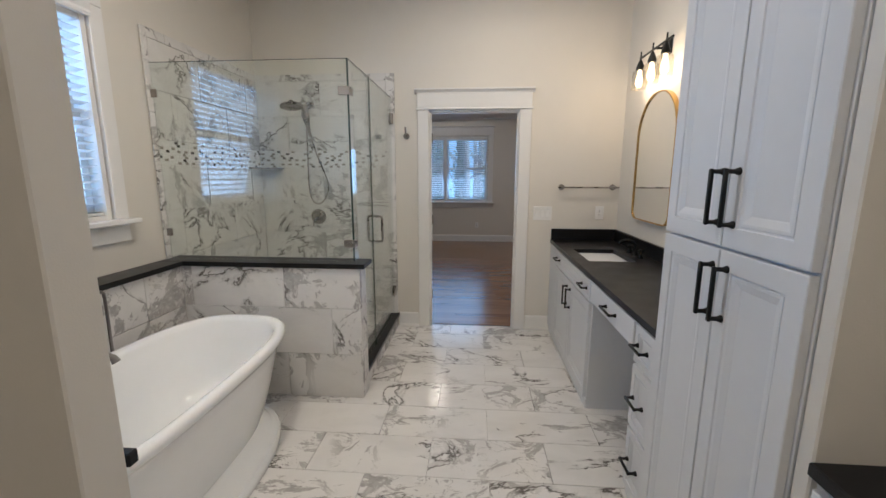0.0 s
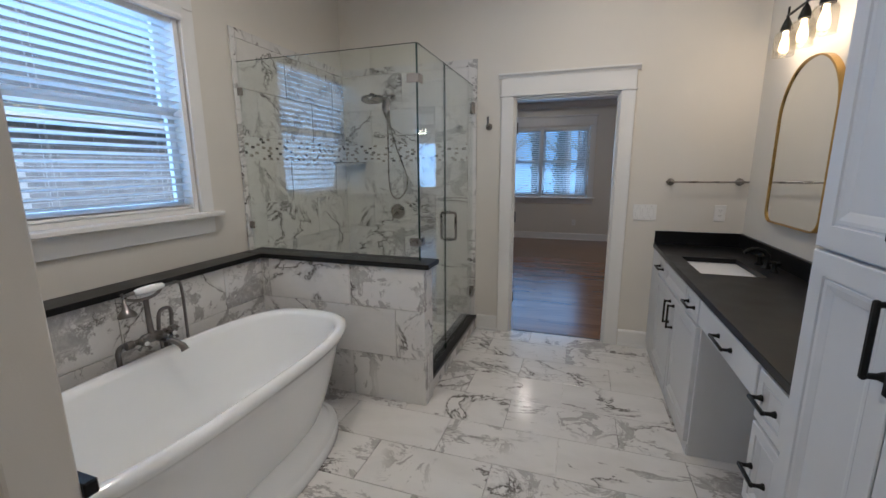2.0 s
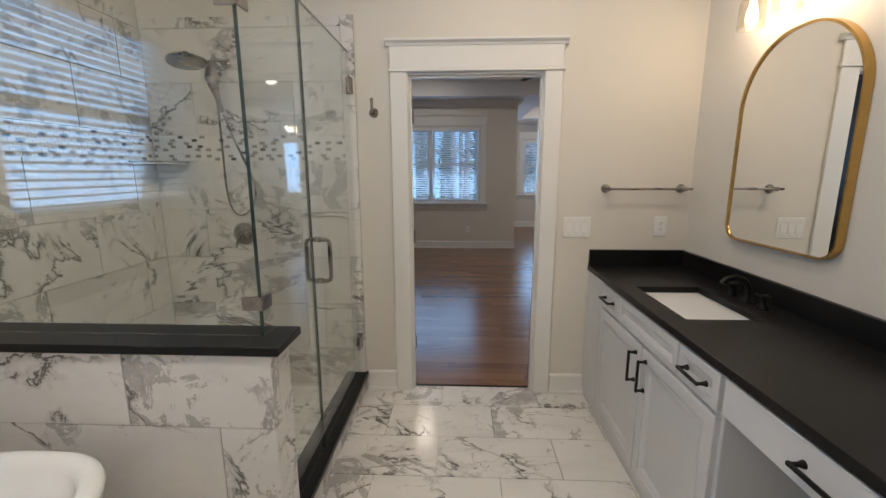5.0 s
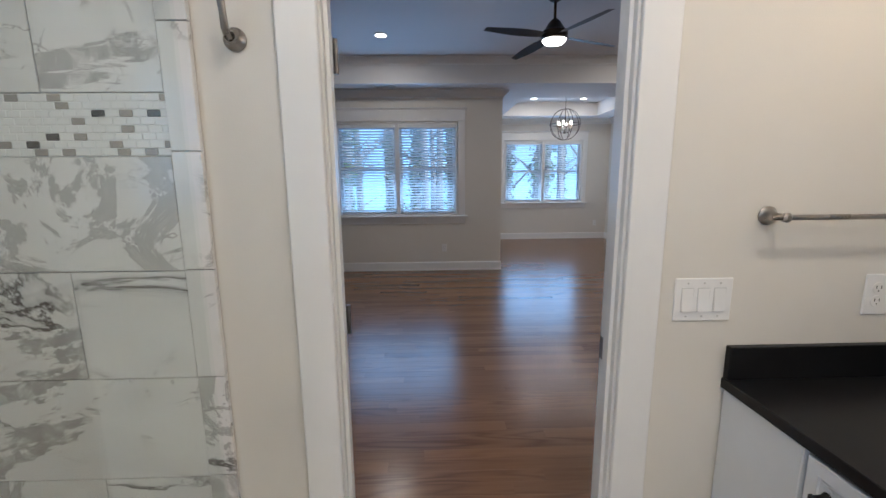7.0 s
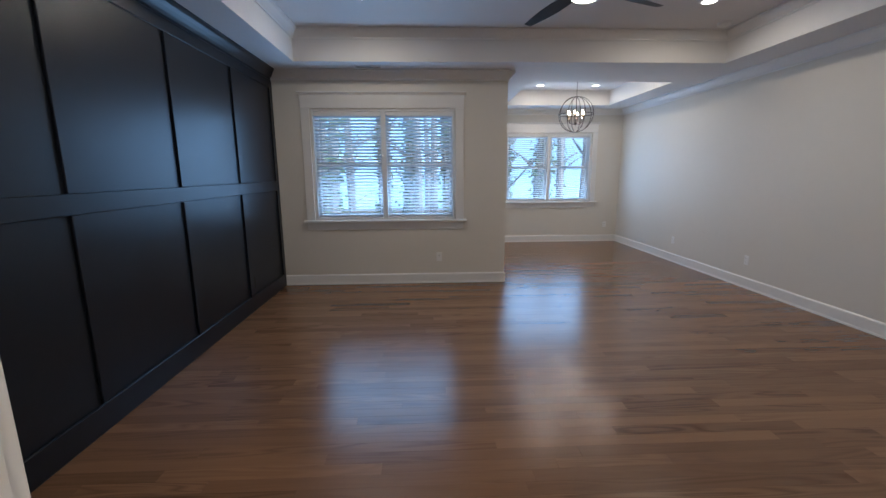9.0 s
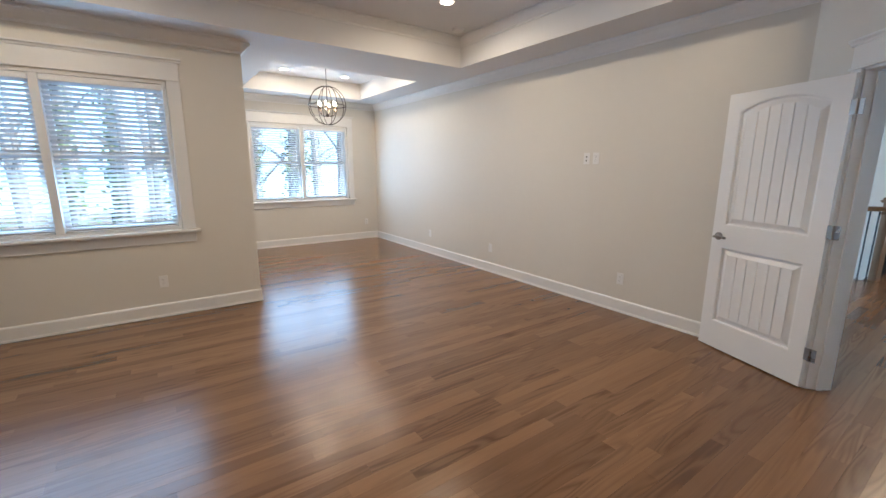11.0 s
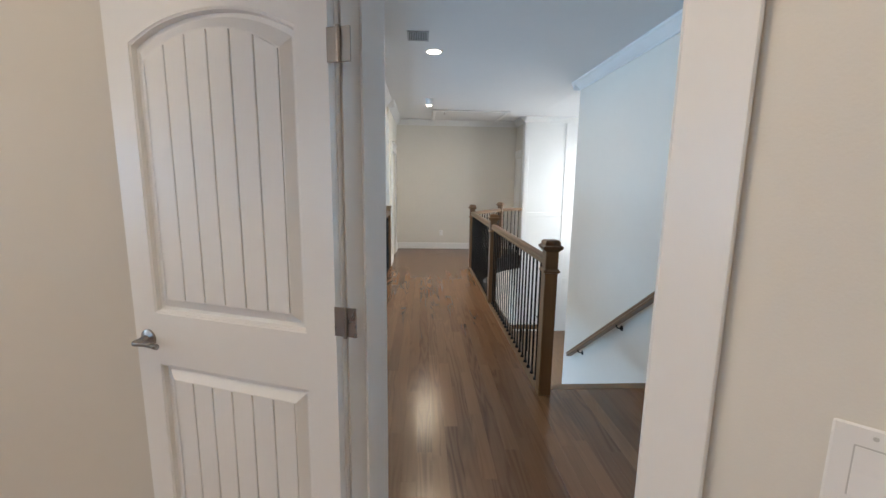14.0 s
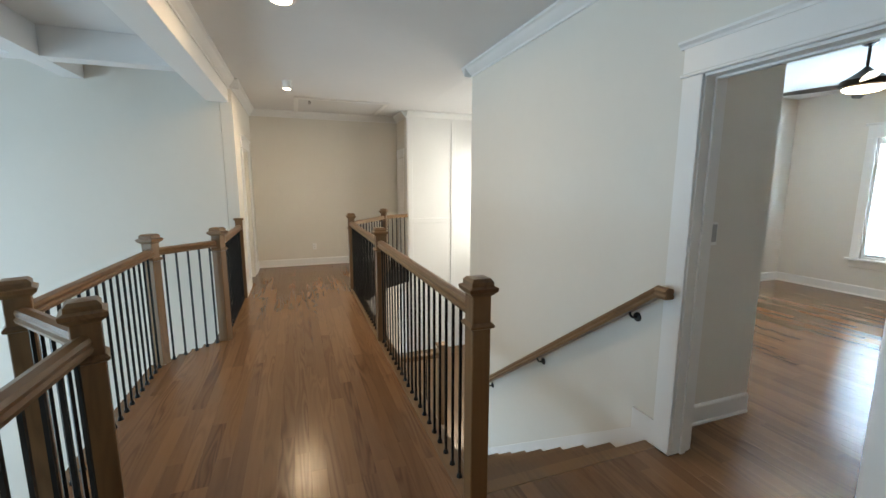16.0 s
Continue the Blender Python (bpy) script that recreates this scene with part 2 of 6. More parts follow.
BLACKSTONE = mat("black_stone", (0.012, 0.012, 0.013), 0.32, vary=0.2, scale=9, bump=0.04, bscale=300, rvary=0.08)
BLACKMETAL = mat("black_metal", (0.012, 0.012, 0.012), 0.42, metal=0.6, vary=0.1, scale=20)
IRON = mat("black_iron", (0.010, 0.010, 0.010), 0.45, metal=0.4, vary=0.1, scale=20)
NICKEL = mat("brushed_nickel", (0.34, 0.315, 0.29), 0.28, metal=1.0, vary=0.08, scale=12, bump=0.03, bscale=200, rvary=0.06)
PEWTER = mat("aged_pewter", (0.27, 0.25, 0.235), 0.30, metal=1.0, vary=0.15, scale=14, rvary=0.08)
GOLD = mat("brass_frame", (0.62, 0.40, 0.13), 0.27, metal=1.0, vary=0.08, scale=15)
MIRROR = mat("mirror_silver", (0.90, 0.91, 0.90), 0.0, metal=1.0, vary=0.0)
ACRYL = mat("white_acrylic", (0.89, 0.90, 0.90), 0.10, vary=0.01, scale=1.5, coat=0.6)
CERAMIC = mat("white_ceramic", (0.85, 0.85, 0.84), 0.12, vary=0.01, coat=0.4)
PLASTIC = mat("white_plastic", (0.80, 0.79, 0.77), 0.35, vary=0.02, scale=8)
PLATESHADE = mat("plate_shade", (0.55, 0.54, 0.52), 0.4, vary=0.03, scale=8)
GREYPLASTIC = mat("grey_plastic", (0.35, 0.35, 0.35), 0.4, vary=0.04, scale=8)
LCD = mat("lcd_glass", (0.05, 0.06, 0.05), 0.2, vary=0.05, scale=30)
SLOT = mat("dark_slot", (0.03, 0.03, 0.03), 0.6, vary=0.05)
MARBLE = marble("marble_tile", (0.72, 0.705, 0.68), (0.09, 0.078, 0.07))
GREYMARBLE = marble("marble_tile_grey", (0.74, 0.725, 0.70), (0.11, 0.096, 0.088), cloud=0.075)
GROUT = mat("grout", (0.74, 0.72, 0.68), 0.85, vary=0.08, scale=20, bump=0.2)
MOSA = mat("mosaic_white", (0.78, 0.77, 0.75), 0.2, vary=0.05, scale=30)
MOSB = mat("mosaic_taupe", (0.36, 0.33, 0.29), 0.22, vary=0.12, scale=40)
MOSC = mat("mosaic_dark", (0.10, 0.095, 0.09), 0.15, vary=0.2, scale=40)
OAK = wood("oak_boards", (0.315, 0.167, 0.081), (0.104, 0.049, 0.023), 0.22)
OAKS = wood("oak_boards_far", (0.315, 0.167, 0.081), (0.104, 0.049, 0.023), 0.22, island=True)
RAILX = wood("oak_rail", (0.26, 0.145, 0.066), (0.12, 0.062, 0.028), 0.33)
RAILZ = wood("oak_post", (0.26, 0.145, 0.066), (0.12, 0.062, 0.028), 0.33, axis=2)
SUBFLOOR = mat("board_gap", (0.02, 0.012, 0.008), 0.8, vary=0.1)
SHOWERGLASS = pane_glass("shower_glass", (0.955, 0.98, 0.968), 0.06)
GLASSEDGE = mat("glass_edge", (0.02, 0.045, 0.04), 0.1, vary=0.1, coat=0.5)
WINGLASS = pane_glass("window_glass", (0.97, 0.98, 0.98))
JARGLASS = pane_glass("jar_glass", (0.94, 0.93, 0.90), 0.10)
SLAT = mat("blind_slat", (0.80, 0.80, 0.80), 0.45, vary=0.02, scale=8)
BULB = glow("bulb_glow", (1.0, 0.70, 0.38), 6.0)
CANLIGHT = glow("can_glow", (1.0, 0.86, 0.68), 6.0)
CHANBULB = glow("candle_glow", (1.0, 0.82, 0.58), 6.0)
BRONZE = mat("oil_rubbed_bronze", (0.035, 0.025, 0.018), 0.35, metal=0.8, vary=0.15, scale=12)
BLADE = mat("fan_blade", (0.028, 0.020, 0.016), 0.4, vary=0.2, scale=6, stretch=(1, 8, 8))
BRICK = mat("house_brick", (0.45, 0.42, 0.40), 0.9, vary=0.22, scale=6, bump=0.3)
MORTAR = mat("mortar", (0.74, 0.72, 0.70), 0.95, vary=0.08, scale=12)
ROOFM = mat("roof_shingle", (0.17, 0.165, 0.165), 0.95, vary=0.2, scale=5, bump=0.3)
BARK = mat("bark", (0.45, 0.43, 0.41), 0.95, vary=0.25, scale=6, bump=0.6, bscale=30, stretch=(3, 3, 0.5))
LEAF = mat("ivy_leaf", (0.12, 0.19, 0.07), 0.6, vary=0.25, scale=3)
SOIL = mat("leaf_litter", (0.20, 0.155, 0.11), 0.95, vary=0.25, scale=2, bump=0.5)
LAWN = mat("lawn", (0.13, 0.17, 0.06), 0.95, vary=0.25, scale=4, bump=0.5)

for m_, level in ((BLACKSTONE, 0.22), (NAVY, 0.35)):
    m_.node_tree.nodes["Principled BSDF"].inputs["Specular IOR Level"].default_value = level

# ---- building helpers ----


def bm_():
    return bmesh.new()


def bx(bm, x0, x1, y0, y1, z0, z1, bev=0.0, seg=1):
    """A box, with its edges rounded by bev."""
    vs = [bm.verts.new((x, y, z)) for x in (x0, x1) for y in (y0, y1) for z in (z0, z1)]
    fs = [bm.faces.new([vs[i] for i in q]) for q in ((0, 1, 3, 2), (4, 6, 7, 5), (0, 4, 5, 1), (2, 3, 7, 6), (0, 2, 6, 4), (1, 5, 7, 3))]
    if bev:
        es = list({e for f in fs for e in f.edges})
        bmesh.ops.bevel(bm, geom=es, offset=bev, segments=seg, affect="EDGES", profile=0.5)
    return bm


def ring(bm, c, u, v, r, seg):
    return [bm.verts.new(c + u * (r * math.cos(2 * math.pi * k / seg)) + v * (r * math.sin(2 * math.pi * k / seg))) for k in range(seg)]


def tube(bm, pts, r, seg=10, caps=True):
    """A round bar swept along points; r is one radius or one per point."""
    pts = [Vector(p) for p in pts]
    rs = r if isinstance(r, (list, tuple)) else [r] * len(pts)
    prev, u = None, None
    for i, p in enumerate(pts):
        d = (pts[min(i + 1, len(pts) - 1)] - pts[max(i - 1, 0)]).normalized()
        if u is None:
            u = d.orthogonal().normalized()
        else:
            u = (u - d * u.dot(d)).normalized()
        v = d.cross(u)
        cur = ring(bm, p, u, v, rs[i], seg)
        if prev:
            for k in range(seg):
                bm.faces.new((prev[k], prev[(k + 1) % seg], cur[(k + 1) % seg], cur[k]))
        elif caps:
            bm.faces.new(list(reversed(cur)))
        prev = cur
    if caps:
        bm.faces.new(prev)
    return bm


def lathe(bm, profile, c=(0, 0, 0), axis=(0, 0, 1), seg=24):
    """A turned shape: profile holds (radius, height) along axis from c."""
    a = Vector(axis).normalized()
    return tube(bm, [Vector(c) + a * h for _, h in profile], [max(r, 0.0004) for r, _ in profile], seg) if all(
        profile[i + 1][1] > profile[i][1] for i in range(len(profile) - 1)) else _lathe(bm, profile, Vector(c), a, seg)


def _lathe(bm, profile, c, a, seg):
    u = a.orthogonal().normalized()
    v = a.cross(u)
    prev = None
    for r, h in profile:
        cur = ring(bm, c + a * h, u, v, max(r, 0.0004), seg)
        if prev:
            for k in range(seg):
                bm.faces.new((prev[k], prev[(k + 1) % seg], cur[(k + 1) % seg], cur[k]))
        prev = cur
    return bm


def arc(c, r, a0, a1, n, plane="xz"):
    """Points on an arc round c, angles in degrees."""
    out = []
    for k in range(n + 1):
        t = radians(a0 + (a1 - a0) * k / n)
        p, q = r * math.cos(t), r * math.sin(t)
        d = {"xz": (p, 0, q), "yz": (0, p, q), "xy": (p, q, 0)}[plane]
        out.append(Vector(c) + Vector(d))
    return out


def part(name, bm, material, parent=None, label="", smooth=False):
    """Links a bmesh as one mesh object, under a thing or a part."""
    bmesh.ops.recalc_face_normals(bm, faces=bm.faces[:])
    me = bpy.data.meshes.new(name)
    bm.to_mesh(me)
    bm.free()
    me.materials.append(material)
    if smooth:
        me.shade_smooth()
        me.set_sharp_from_angle(angle=radians(38))
    ob = new(name, me)
    if parent is not None:
        ob.parent = parent
    if label:
        ob["label"] = label
    return ob


def thing(name, m, label, category, group="", kind=""):
    """An Empty at the base of a thing, to carry its parts."""
    ob = new(name)
    ob.empty_display_size = 0.1
    ob.matrix_world = m
    return tagged(ob, label, category, group, kind)


def structure(name, bm, material, label, category, smooth=False):
    return tagged(part(name, bm, material, None, "", smooth), label, category, "", "structure")


def piece(name, mesh, m, parent):
    """One of many alike pieces on a shared mesh."""
    ob = new(name, mesh)
    ob.parent = parent
    ob.matrix_local = m
    return ob


def mesh_of(bm, name, material):
    bmesh.ops.recalc_face_normals(bm, faces=bm.faces[:])
    me = bpy.data.meshes.new(name)
    bm.to_mesh(me)
    bm.free()
    me.materials.append(material)
    return me


def prism(bm, poly, x0, x1, m=None):
    """A profile (y, z) drawn out from x0 to x1, moved by m."""
    m = m or Matrix()
    a = [bm.verts.new(m @ Vector((x0, y, z))) for y, z in poly]
    b = [bm.verts.new(m @ Vector((x1, y, z))) for y, z in poly]
    n = len(poly)
    for k in range(n):
        bm.faces.new((a[k], a[(k + 1) % n], b[(k + 1) % n], b[k]))
    bm.faces.new(list(reversed(a)))
    bm.faces.new(b)
    return bm


def along(p0, p1, z=0.0):
    """A frame whose x axis runs from p0 to p1 and whose y axis points to its left."""
    d = math.degrees(math.atan2(p1[1] - p0[1], p1[0] - p0[0]))
    return pose(p0[0], p0[1], z, 0, 0, d)


def length(p0, p1):
    return math.hypot(p1[0] - p0[0], p1[1] - p0[1])


def wall(name, p0, p1, t, z0, z1, holes=(), material=None, label="off-white painted plaster wall"):
    """A wall whose face runs from p0 to p1 and whose body lies to its right; holes: (s0, s1, z0, z1)."""
    m, ln = along(p0, p1), length(p0, p1)
    bm = bm_()
    cuts = sorted({0.0, ln, *[h[0] for h in holes], *[h[1] for h in holes]})
    for a, b in zip(cuts, cuts[1:]):
        mid = (a + b) / 2
        zs = [z0]
        for h in sorted([h for h in holes if h[0] < mid < h[1]], key=lambda h: h[2]):
            zs += [h[2], h[3]]
        zs.append(z1)
        for lo, hi in zip(zs[::2], zs[1::2]):
            if hi - lo > 1e-4:
                bx(bm, a, b, -t, 0, lo, hi)
    bmesh.ops.transform(bm, matrix=m, verts=bm.verts[:])
    return structure(name, bm, material or PAINT, label, "wall")


BASE = [(0, 0), (0.02, 0), (0.02, 0.012), (0.017, 0.018), (0.014, 0.022), (0.014, 0.118), (0.011, 0.128), (0.004, 0.135), (0, 0.137)]
CROWN = [(0, 0), (0.012, 0), (0.012, 0.016), (0.03, 0.03), (0.05, 0.05), (0.066, 0.072), (0.082, 0.082), (0.082, 0.1), (0, 0.1)]


def run(name, prof, p0, p1, z=0.0, material=None, label="white painted baseboard along the wall", category="baseboard"):
    """A moulding along a wall face from p0 to p1, standing out to its left."""
    bm = prism(bm_(), prof, 0, length(p0, p1), along(p0, p1, z))
    return structure(name, bm, material or TRIM, label, category)

# ---- large structure ----
D0, D1 = (2.69, 4.09), (4.01, 5.41)          # the diagonal wall with the bedroom door
CH, HH, BH = 2.72, 2.84, 3.05                # ceiling heights: bedroom, hall, bath

# bath
wall("wall_bath_north", (2.69, 3.95), (-2.10, 3.95), 0.10, 0, BH, [(2.69 - 0.465, 2.69 + 0.362, 0, 2.02)])
wall("wall_bath_east", (1.345, -1.6), (1.345, 3.95), 0.14, 0, BH)
wall("wall_bath_west", (-1.94, 3.95), (-1.94, -1.6), 0.16, 0, BH, [(3.95 - 2.312, 3.95 - 0.932, 1.19, 2.32)])
wall("wall_bath_south", (-2.1, -1.6), (1.485, -1.6), 0.14, 0, BH)
bm = bx(bm_(), -1.938, -0.60, 0.75, 0.842, 0, BH - 0.002, 0.004)
structure("wall_tub_partition", bm, PAINT, "off-white painted partition wall beside the tub", "wall")
bm = bx(bm_(), 0.78, 1.343, 0.985, 1.028, 0, BH - 0.002, 0.004)
structure("wall_vanity_partition", bm, PAINT, "off-white painted wall stub beside the tall cabinet", "wall")
structure("ceiling_bath", bx(bm_(), -2.1, 1.485, -1.74, 4.09, BH, BH + 0.1), CEIL, "white painted bathroom ceiling", "ceiling")

# bedroom and its sitting alcove
wall("wall_bed_west", (-1.957, 9.20), (-1.957, 4.05), 0.14, 0, 3.1, material=NAVY, label="near-black panelled accent wall")
wall("wall_bed_north", (0.998, 9.20), (-2.10, 9.20), 0.16, 0, 3.1, [(0.998 - 0.33, 0.998 + 1.485, 0.86, 2.265)])
wall("wall_alcove_west", (0.998, 12.38), (0.998, 9.362), 0.14, 0, 3.1)
wall("wall_alcove_north", (4.01, 12.38), (0.86, 12.38), 0.16, 0, 3.1, [(4.01 - 3.39, 4.01 - 1.60, 0.845, 2.265)])
wall("wall_bed_east", (4.01, 5.41), (4.01, 12.54), 0.14, 0, 3.1)
wall("wall_bed_diagonal", (D0[0] - 0.04, D0[1] - 0.04), D1, 0.14, 0, 3.1, [(0.5662, 1.4370, 0, 2.075)])


def ceiling_tray(name, x0, x1, y0, y1, a0, a1, b0, b1, zl, zu, label):
    """A ceiling with a raised rectangular middle."""
    b = bm_()
    for q in ((x0, a0, y0, y1), (a1, x1, y0, y1), (a0, a1, y0, b0), (a0, a1, b1, y1)):
        bx(b, *q, zl, zu)
    bx(b, x0, x1, y0, y1, zu + 0.001, zu + 0.09)
    return structure(name, b, CEIL, label, "ceiling")


ceiling_tray("ceiling_bed", -2.09, 4.14, 4.0, 9.36, -1.53, 3.48, 4.62, 8.78, CH, 3.06, "white tray ceiling of the bedroom")
ceiling_tray("ceiling_alcove", 0.87, 4.14, 9.362, 12.53, 1.44, 3.47, 9.82, 11.86, CH, 2.99, "white tray ceiling of the sitting alcove")

# hall, stairwell, great room and the study
wall("wall_hall_south", (2.85, 2.75), (8.04, 2.75), 0.14, -3.0, HH, [(1.49, 2.31, -0.3, 2.075)])
wall("wall_hall_west", (2.85, 3.948), (2.85, 2.752), 0.1, 0, HH)
wall("wall_hall_east", (11.75, 2.6), (11.75, 5.54), 0.14, 0, HH)
wall("wall_closet", (11.748, 5.40), (9.6, 5.40), 0.14, 0, HH, [(0.78, 1.62, 0, 2.06)])
wall("wall_great_room_east", (9.6, 5.545), (9.6, 12.0), 0.14, -3.0, 3.3)
wall("wall_great_room_north", (9.74, 12.0), (4.16, 12.0), 0.14, -3.0, 3.3, [(1.0, 4.6, -2.0, 1.6)])
wall("wall_hall_end", (11.142, 2.75), (11.748, 2.75), 0.14, -3.0, HH)
wall("wall_stair_east", (11.0, 0.9), (11.0, 2.75), 0.14, -3.0, HH, material=TRIM, label="white panelled stairwell wall")
wall("wall_stair_south", (8.04, 0.9), (11.14, 0.9), 0.14, -3.0, HH, [(1.0, 2.7, 0.3, 2.2)])
wall("wall_stair_west", (8.04, 2.608), (8.04, 0.9), 0.14, -3.0, HH)
wall("wall_study_west", (5.33, 1.873), (5.33, 2.608), 0.14, 0, HH)
wall("wall_study_north", (8.24, 1.873), (5.472, 1.873), 0.14, 0, HH)
wall("wall_study_east", (7.95, -2.7), (7.95, 1.87), 0.14, 0, HH, material=PAINT)
wall("wall_study_south", (2.7, -2.7), (8.24, -2.7), 0.14, 0, HH, [(3.19, 4.24, 0.51, 2.17)])
wall("wall_study_far", (2.85, 2.608), (2.85, -2.7), 0.14, 0, HH)
wall("wall_bed_back_lower", (4.15, 12.0), (4.15, 5.3), -0.012, -3.0, -0.32)
structure("ceiling_hall", bx(bm_(), 2.75, 11.89, 2.61, 5.53, HH, HH + 0.1), CEIL, "white hall ceiling with crown moulding", "ceiling")
structure("ceiling_study", bx(bm_(), 2.7, 8.24, -2.84, 2.608, HH, HH + 0.1), CEIL, "white study ceiling", "ceiling")
structure("ceiling_stair", bx(bm_(), 8.04, 11.14, 0.76, 2.608, HH, HH + 0.1), CEIL, "white stairwell ceiling", "ceiling")
b = bx(bm_(), 4.15, 9.74, 5.69, 12.14, 3.0, 3.1)
for y in (6.9, 8.5, 10.1, 11.6):
    bx(b, 4.16, 9.59, y, y + 0.2, 2.72, 2.999)
for x in (5.1, 6.9, 8.7):
    bx(b, x, x + 0.2, 5.69, 11.99, 2.722, 2.998)
structure("ceiling_great_room", b, CEIL, "white coffered ceiling over the great room", "ceiling")
structure("trim_hall_beam", bx(bm_(), 4.15, 9.6, 5.44, 5.685, 2.56, 2.998, 0.004), TRIM, "white painted beam along the open side of the hall", "beam")
structure("floor_great_room", bx(bm_(), 4.0, 9.8, 5.0, 12.2, -3.1, -3.0), OAKS, "dark oak floor of the great room below", "floor")
structure("floor_stair_base", bx(bm_(), 5.3, 11.4, 0.7, 3.95, -3.1, -3.001), OAKS, "dark oak floor at the foot of the stairs", "floor")

# floor slabs under the boards and tiles
structure("floor_bath_bed", bx(bm_(), -2.1, 1.49, -1.74, 4.0, -0.3, -0.012), GROUT, "grey grout bed of the tiled bathroom floor", "floor")
b = bx(bm_(), -2.1, 4.15, 4.002, 12.54, -0.3, -0.016)
structure("floor_bedroom", b, SUBFLOOR, "stained oak strip floor of the bedroom", "floor")
b = bm_()
outline = [(4.152, 5.48), (5.325, 5.47), (5.81, 5.895), (7.52, 5.895), (8.0, 5.47), (9.6, 5.52), (9.6, 5.4), (11.82, 5.4), (11.82, 2.7), (10.99, 2.7), (10.99, 2.76), (10.63, 3.24), (9.61, 3.91), (5.27, 3.91), (5.27, 2.76), (5.258, 2.76), (5.258, 2.6), (5.32, 2.6), (5.32, 1.88), (8.2, 1.88), (8.2, -2.8), (2.75, -2.8), (2.75, 4.02), (4.152, 4.02)]
lo = [b.verts.new((x, y, -0.3)) for x, y in outline]
hi = [b.verts.new((x, y, -0.016)) for x, y in outline]
b.faces.new(lo), b.faces.new(hi)
for k in range(len(outline)):
    q = (k + 1) % len(outline)
    b.faces.new((lo[k], lo[q], hi[q], hi[k]))
structure("floor_hall", b, SUBFLOOR, "stained oak strip floor of the hall", "floor")

# mouldings
for nm, p0, p1 in (
        ("baseboard_bath_a", (-0.455, 3.95), (-0.64, 3.95)), ("baseboard_bath_b", (0.80, 3.95), (0.56, 3.95)),
        ("baseboard_bed_n", (0.998, 9.20), (-1.957, 9.20)), ("baseboard_alcove_end", (0.998, 9.36), (0.998, 9.20)),
        ("baseboard_alcove_w", (0.998, 12.38), (0.998, 9.36)), ("baseboard_alcove_n", (4.01, 12.38), (0.998, 12.38)),
        ("baseboard_bed_e", (4.01, 5.41), (4.01, 12.38)), ("baseboard_bed_s", (-1.957, 4.05), (-0.49, 4.05)),
        ("baseboard_bed_s2", (0.592, 4.05), (2.65, 4.05)),
        ("baseboard_hall_e", (11.75, 2.75), (11.75, 5.40)), ("baseboard_closet_a", (11.75, 5.40), (11.25, 5.40)),
        ("baseboard_closet_b", (10.21, 5.40), (9.6, 5.40)), ("baseboard_study_w", (5.33, 1.873), (5.33, 2.608)),
        ("baseboard_study_e", (7.95, -2.7), (7.95, 1.873)), ("baseboard_study_s", (2.7, -2.7), (7.95, -2.7))):
    run(nm, BASE, p0, p1)
run("baseboard_diagonal_a", BASE, (D0[0] - 0.04, D0[1] - 0.04), (D0[0] + 0.38 * 0.7071, D0[1] + 0.38 * 0.7071))
run("baseboard_diagonal_b", BASE, (D0[0] + 1.46 * 0.7071, D0[1] + 1.46 * 0.7071), D1)
BIG = [(y * 1.15, z * 1.15) for y, z in CROWN]
for nm, p0, p1 in (
        ("crown_bed_n", (0.998, 9.20), (-1.957, 9.20)), ("crown_bed_e", (4.01, 5.41), (4.01, 12.38)),
        ("crown_alcove_n", (4.01, 12.38), (0.998, 12.38)), ("crown_alcove_w", (0.998, 12.38), (0.998, 9.20)),
        ("crown_bed_s", (-1.957, 4.05), (2.65, 4.05)), ("crown_diagonal", D0, D1)):
    run(nm, BIG, p0, p1, CH - 0.1151, label="white painted crown moulding under the ceiling", category="crown moulding")
for nm, p0, p1 in (
        ("crown_hall_s", (2.85, 2.75), (8.134, 2.75)), ("crown_hall_e", (11.75, 2.75), (11.75, 5.40)),
        ("crown_closet", (11.75, 5.40), (9.6, 5.40)), ("crown_closet_end", (9.6, 5.306), (9.6, 5.44)),
        ("crown_hall_end", (11.0, 2.75), (11.75, 2.75)), ("crown_stair_end", (8.04, 2.844), (8.04, 2.5)),
        ("crown_stair_e", (11.0, 0.9), (11.0, 2.75)), ("crown_beam", (9.6, 5.44), (4.15, 5.44))):
    run(nm, BIG, p0, p1, HH - 0.1151, label="white painted crown moulding under the ceiling", category="crown moulding")
run("crown_bed_w", BIG, (-1.957, 9.20), (-1.957, 4.09), CH - 0.1151, NAVY, "near-black crown moulding over the accent wall", "crown moulding")
for nm, p0, p1 in (("crown_tray_n", (3.48, 8.78), (-1.53, 8.78)), ("crown_tray_e", (3.48, 4.62), (3.48, 8.78)), ("crown_tray_w", (-1.53, 8.78), (-1.53, 4.62)), ("crown_tray_s", (-1.53, 4.62), (3.48, 4.62))):
    run(nm, CROWN, p0, p1, 3.06 - 0.1002, label="white crown moulding in the ceiling tray", category="crown moulding")


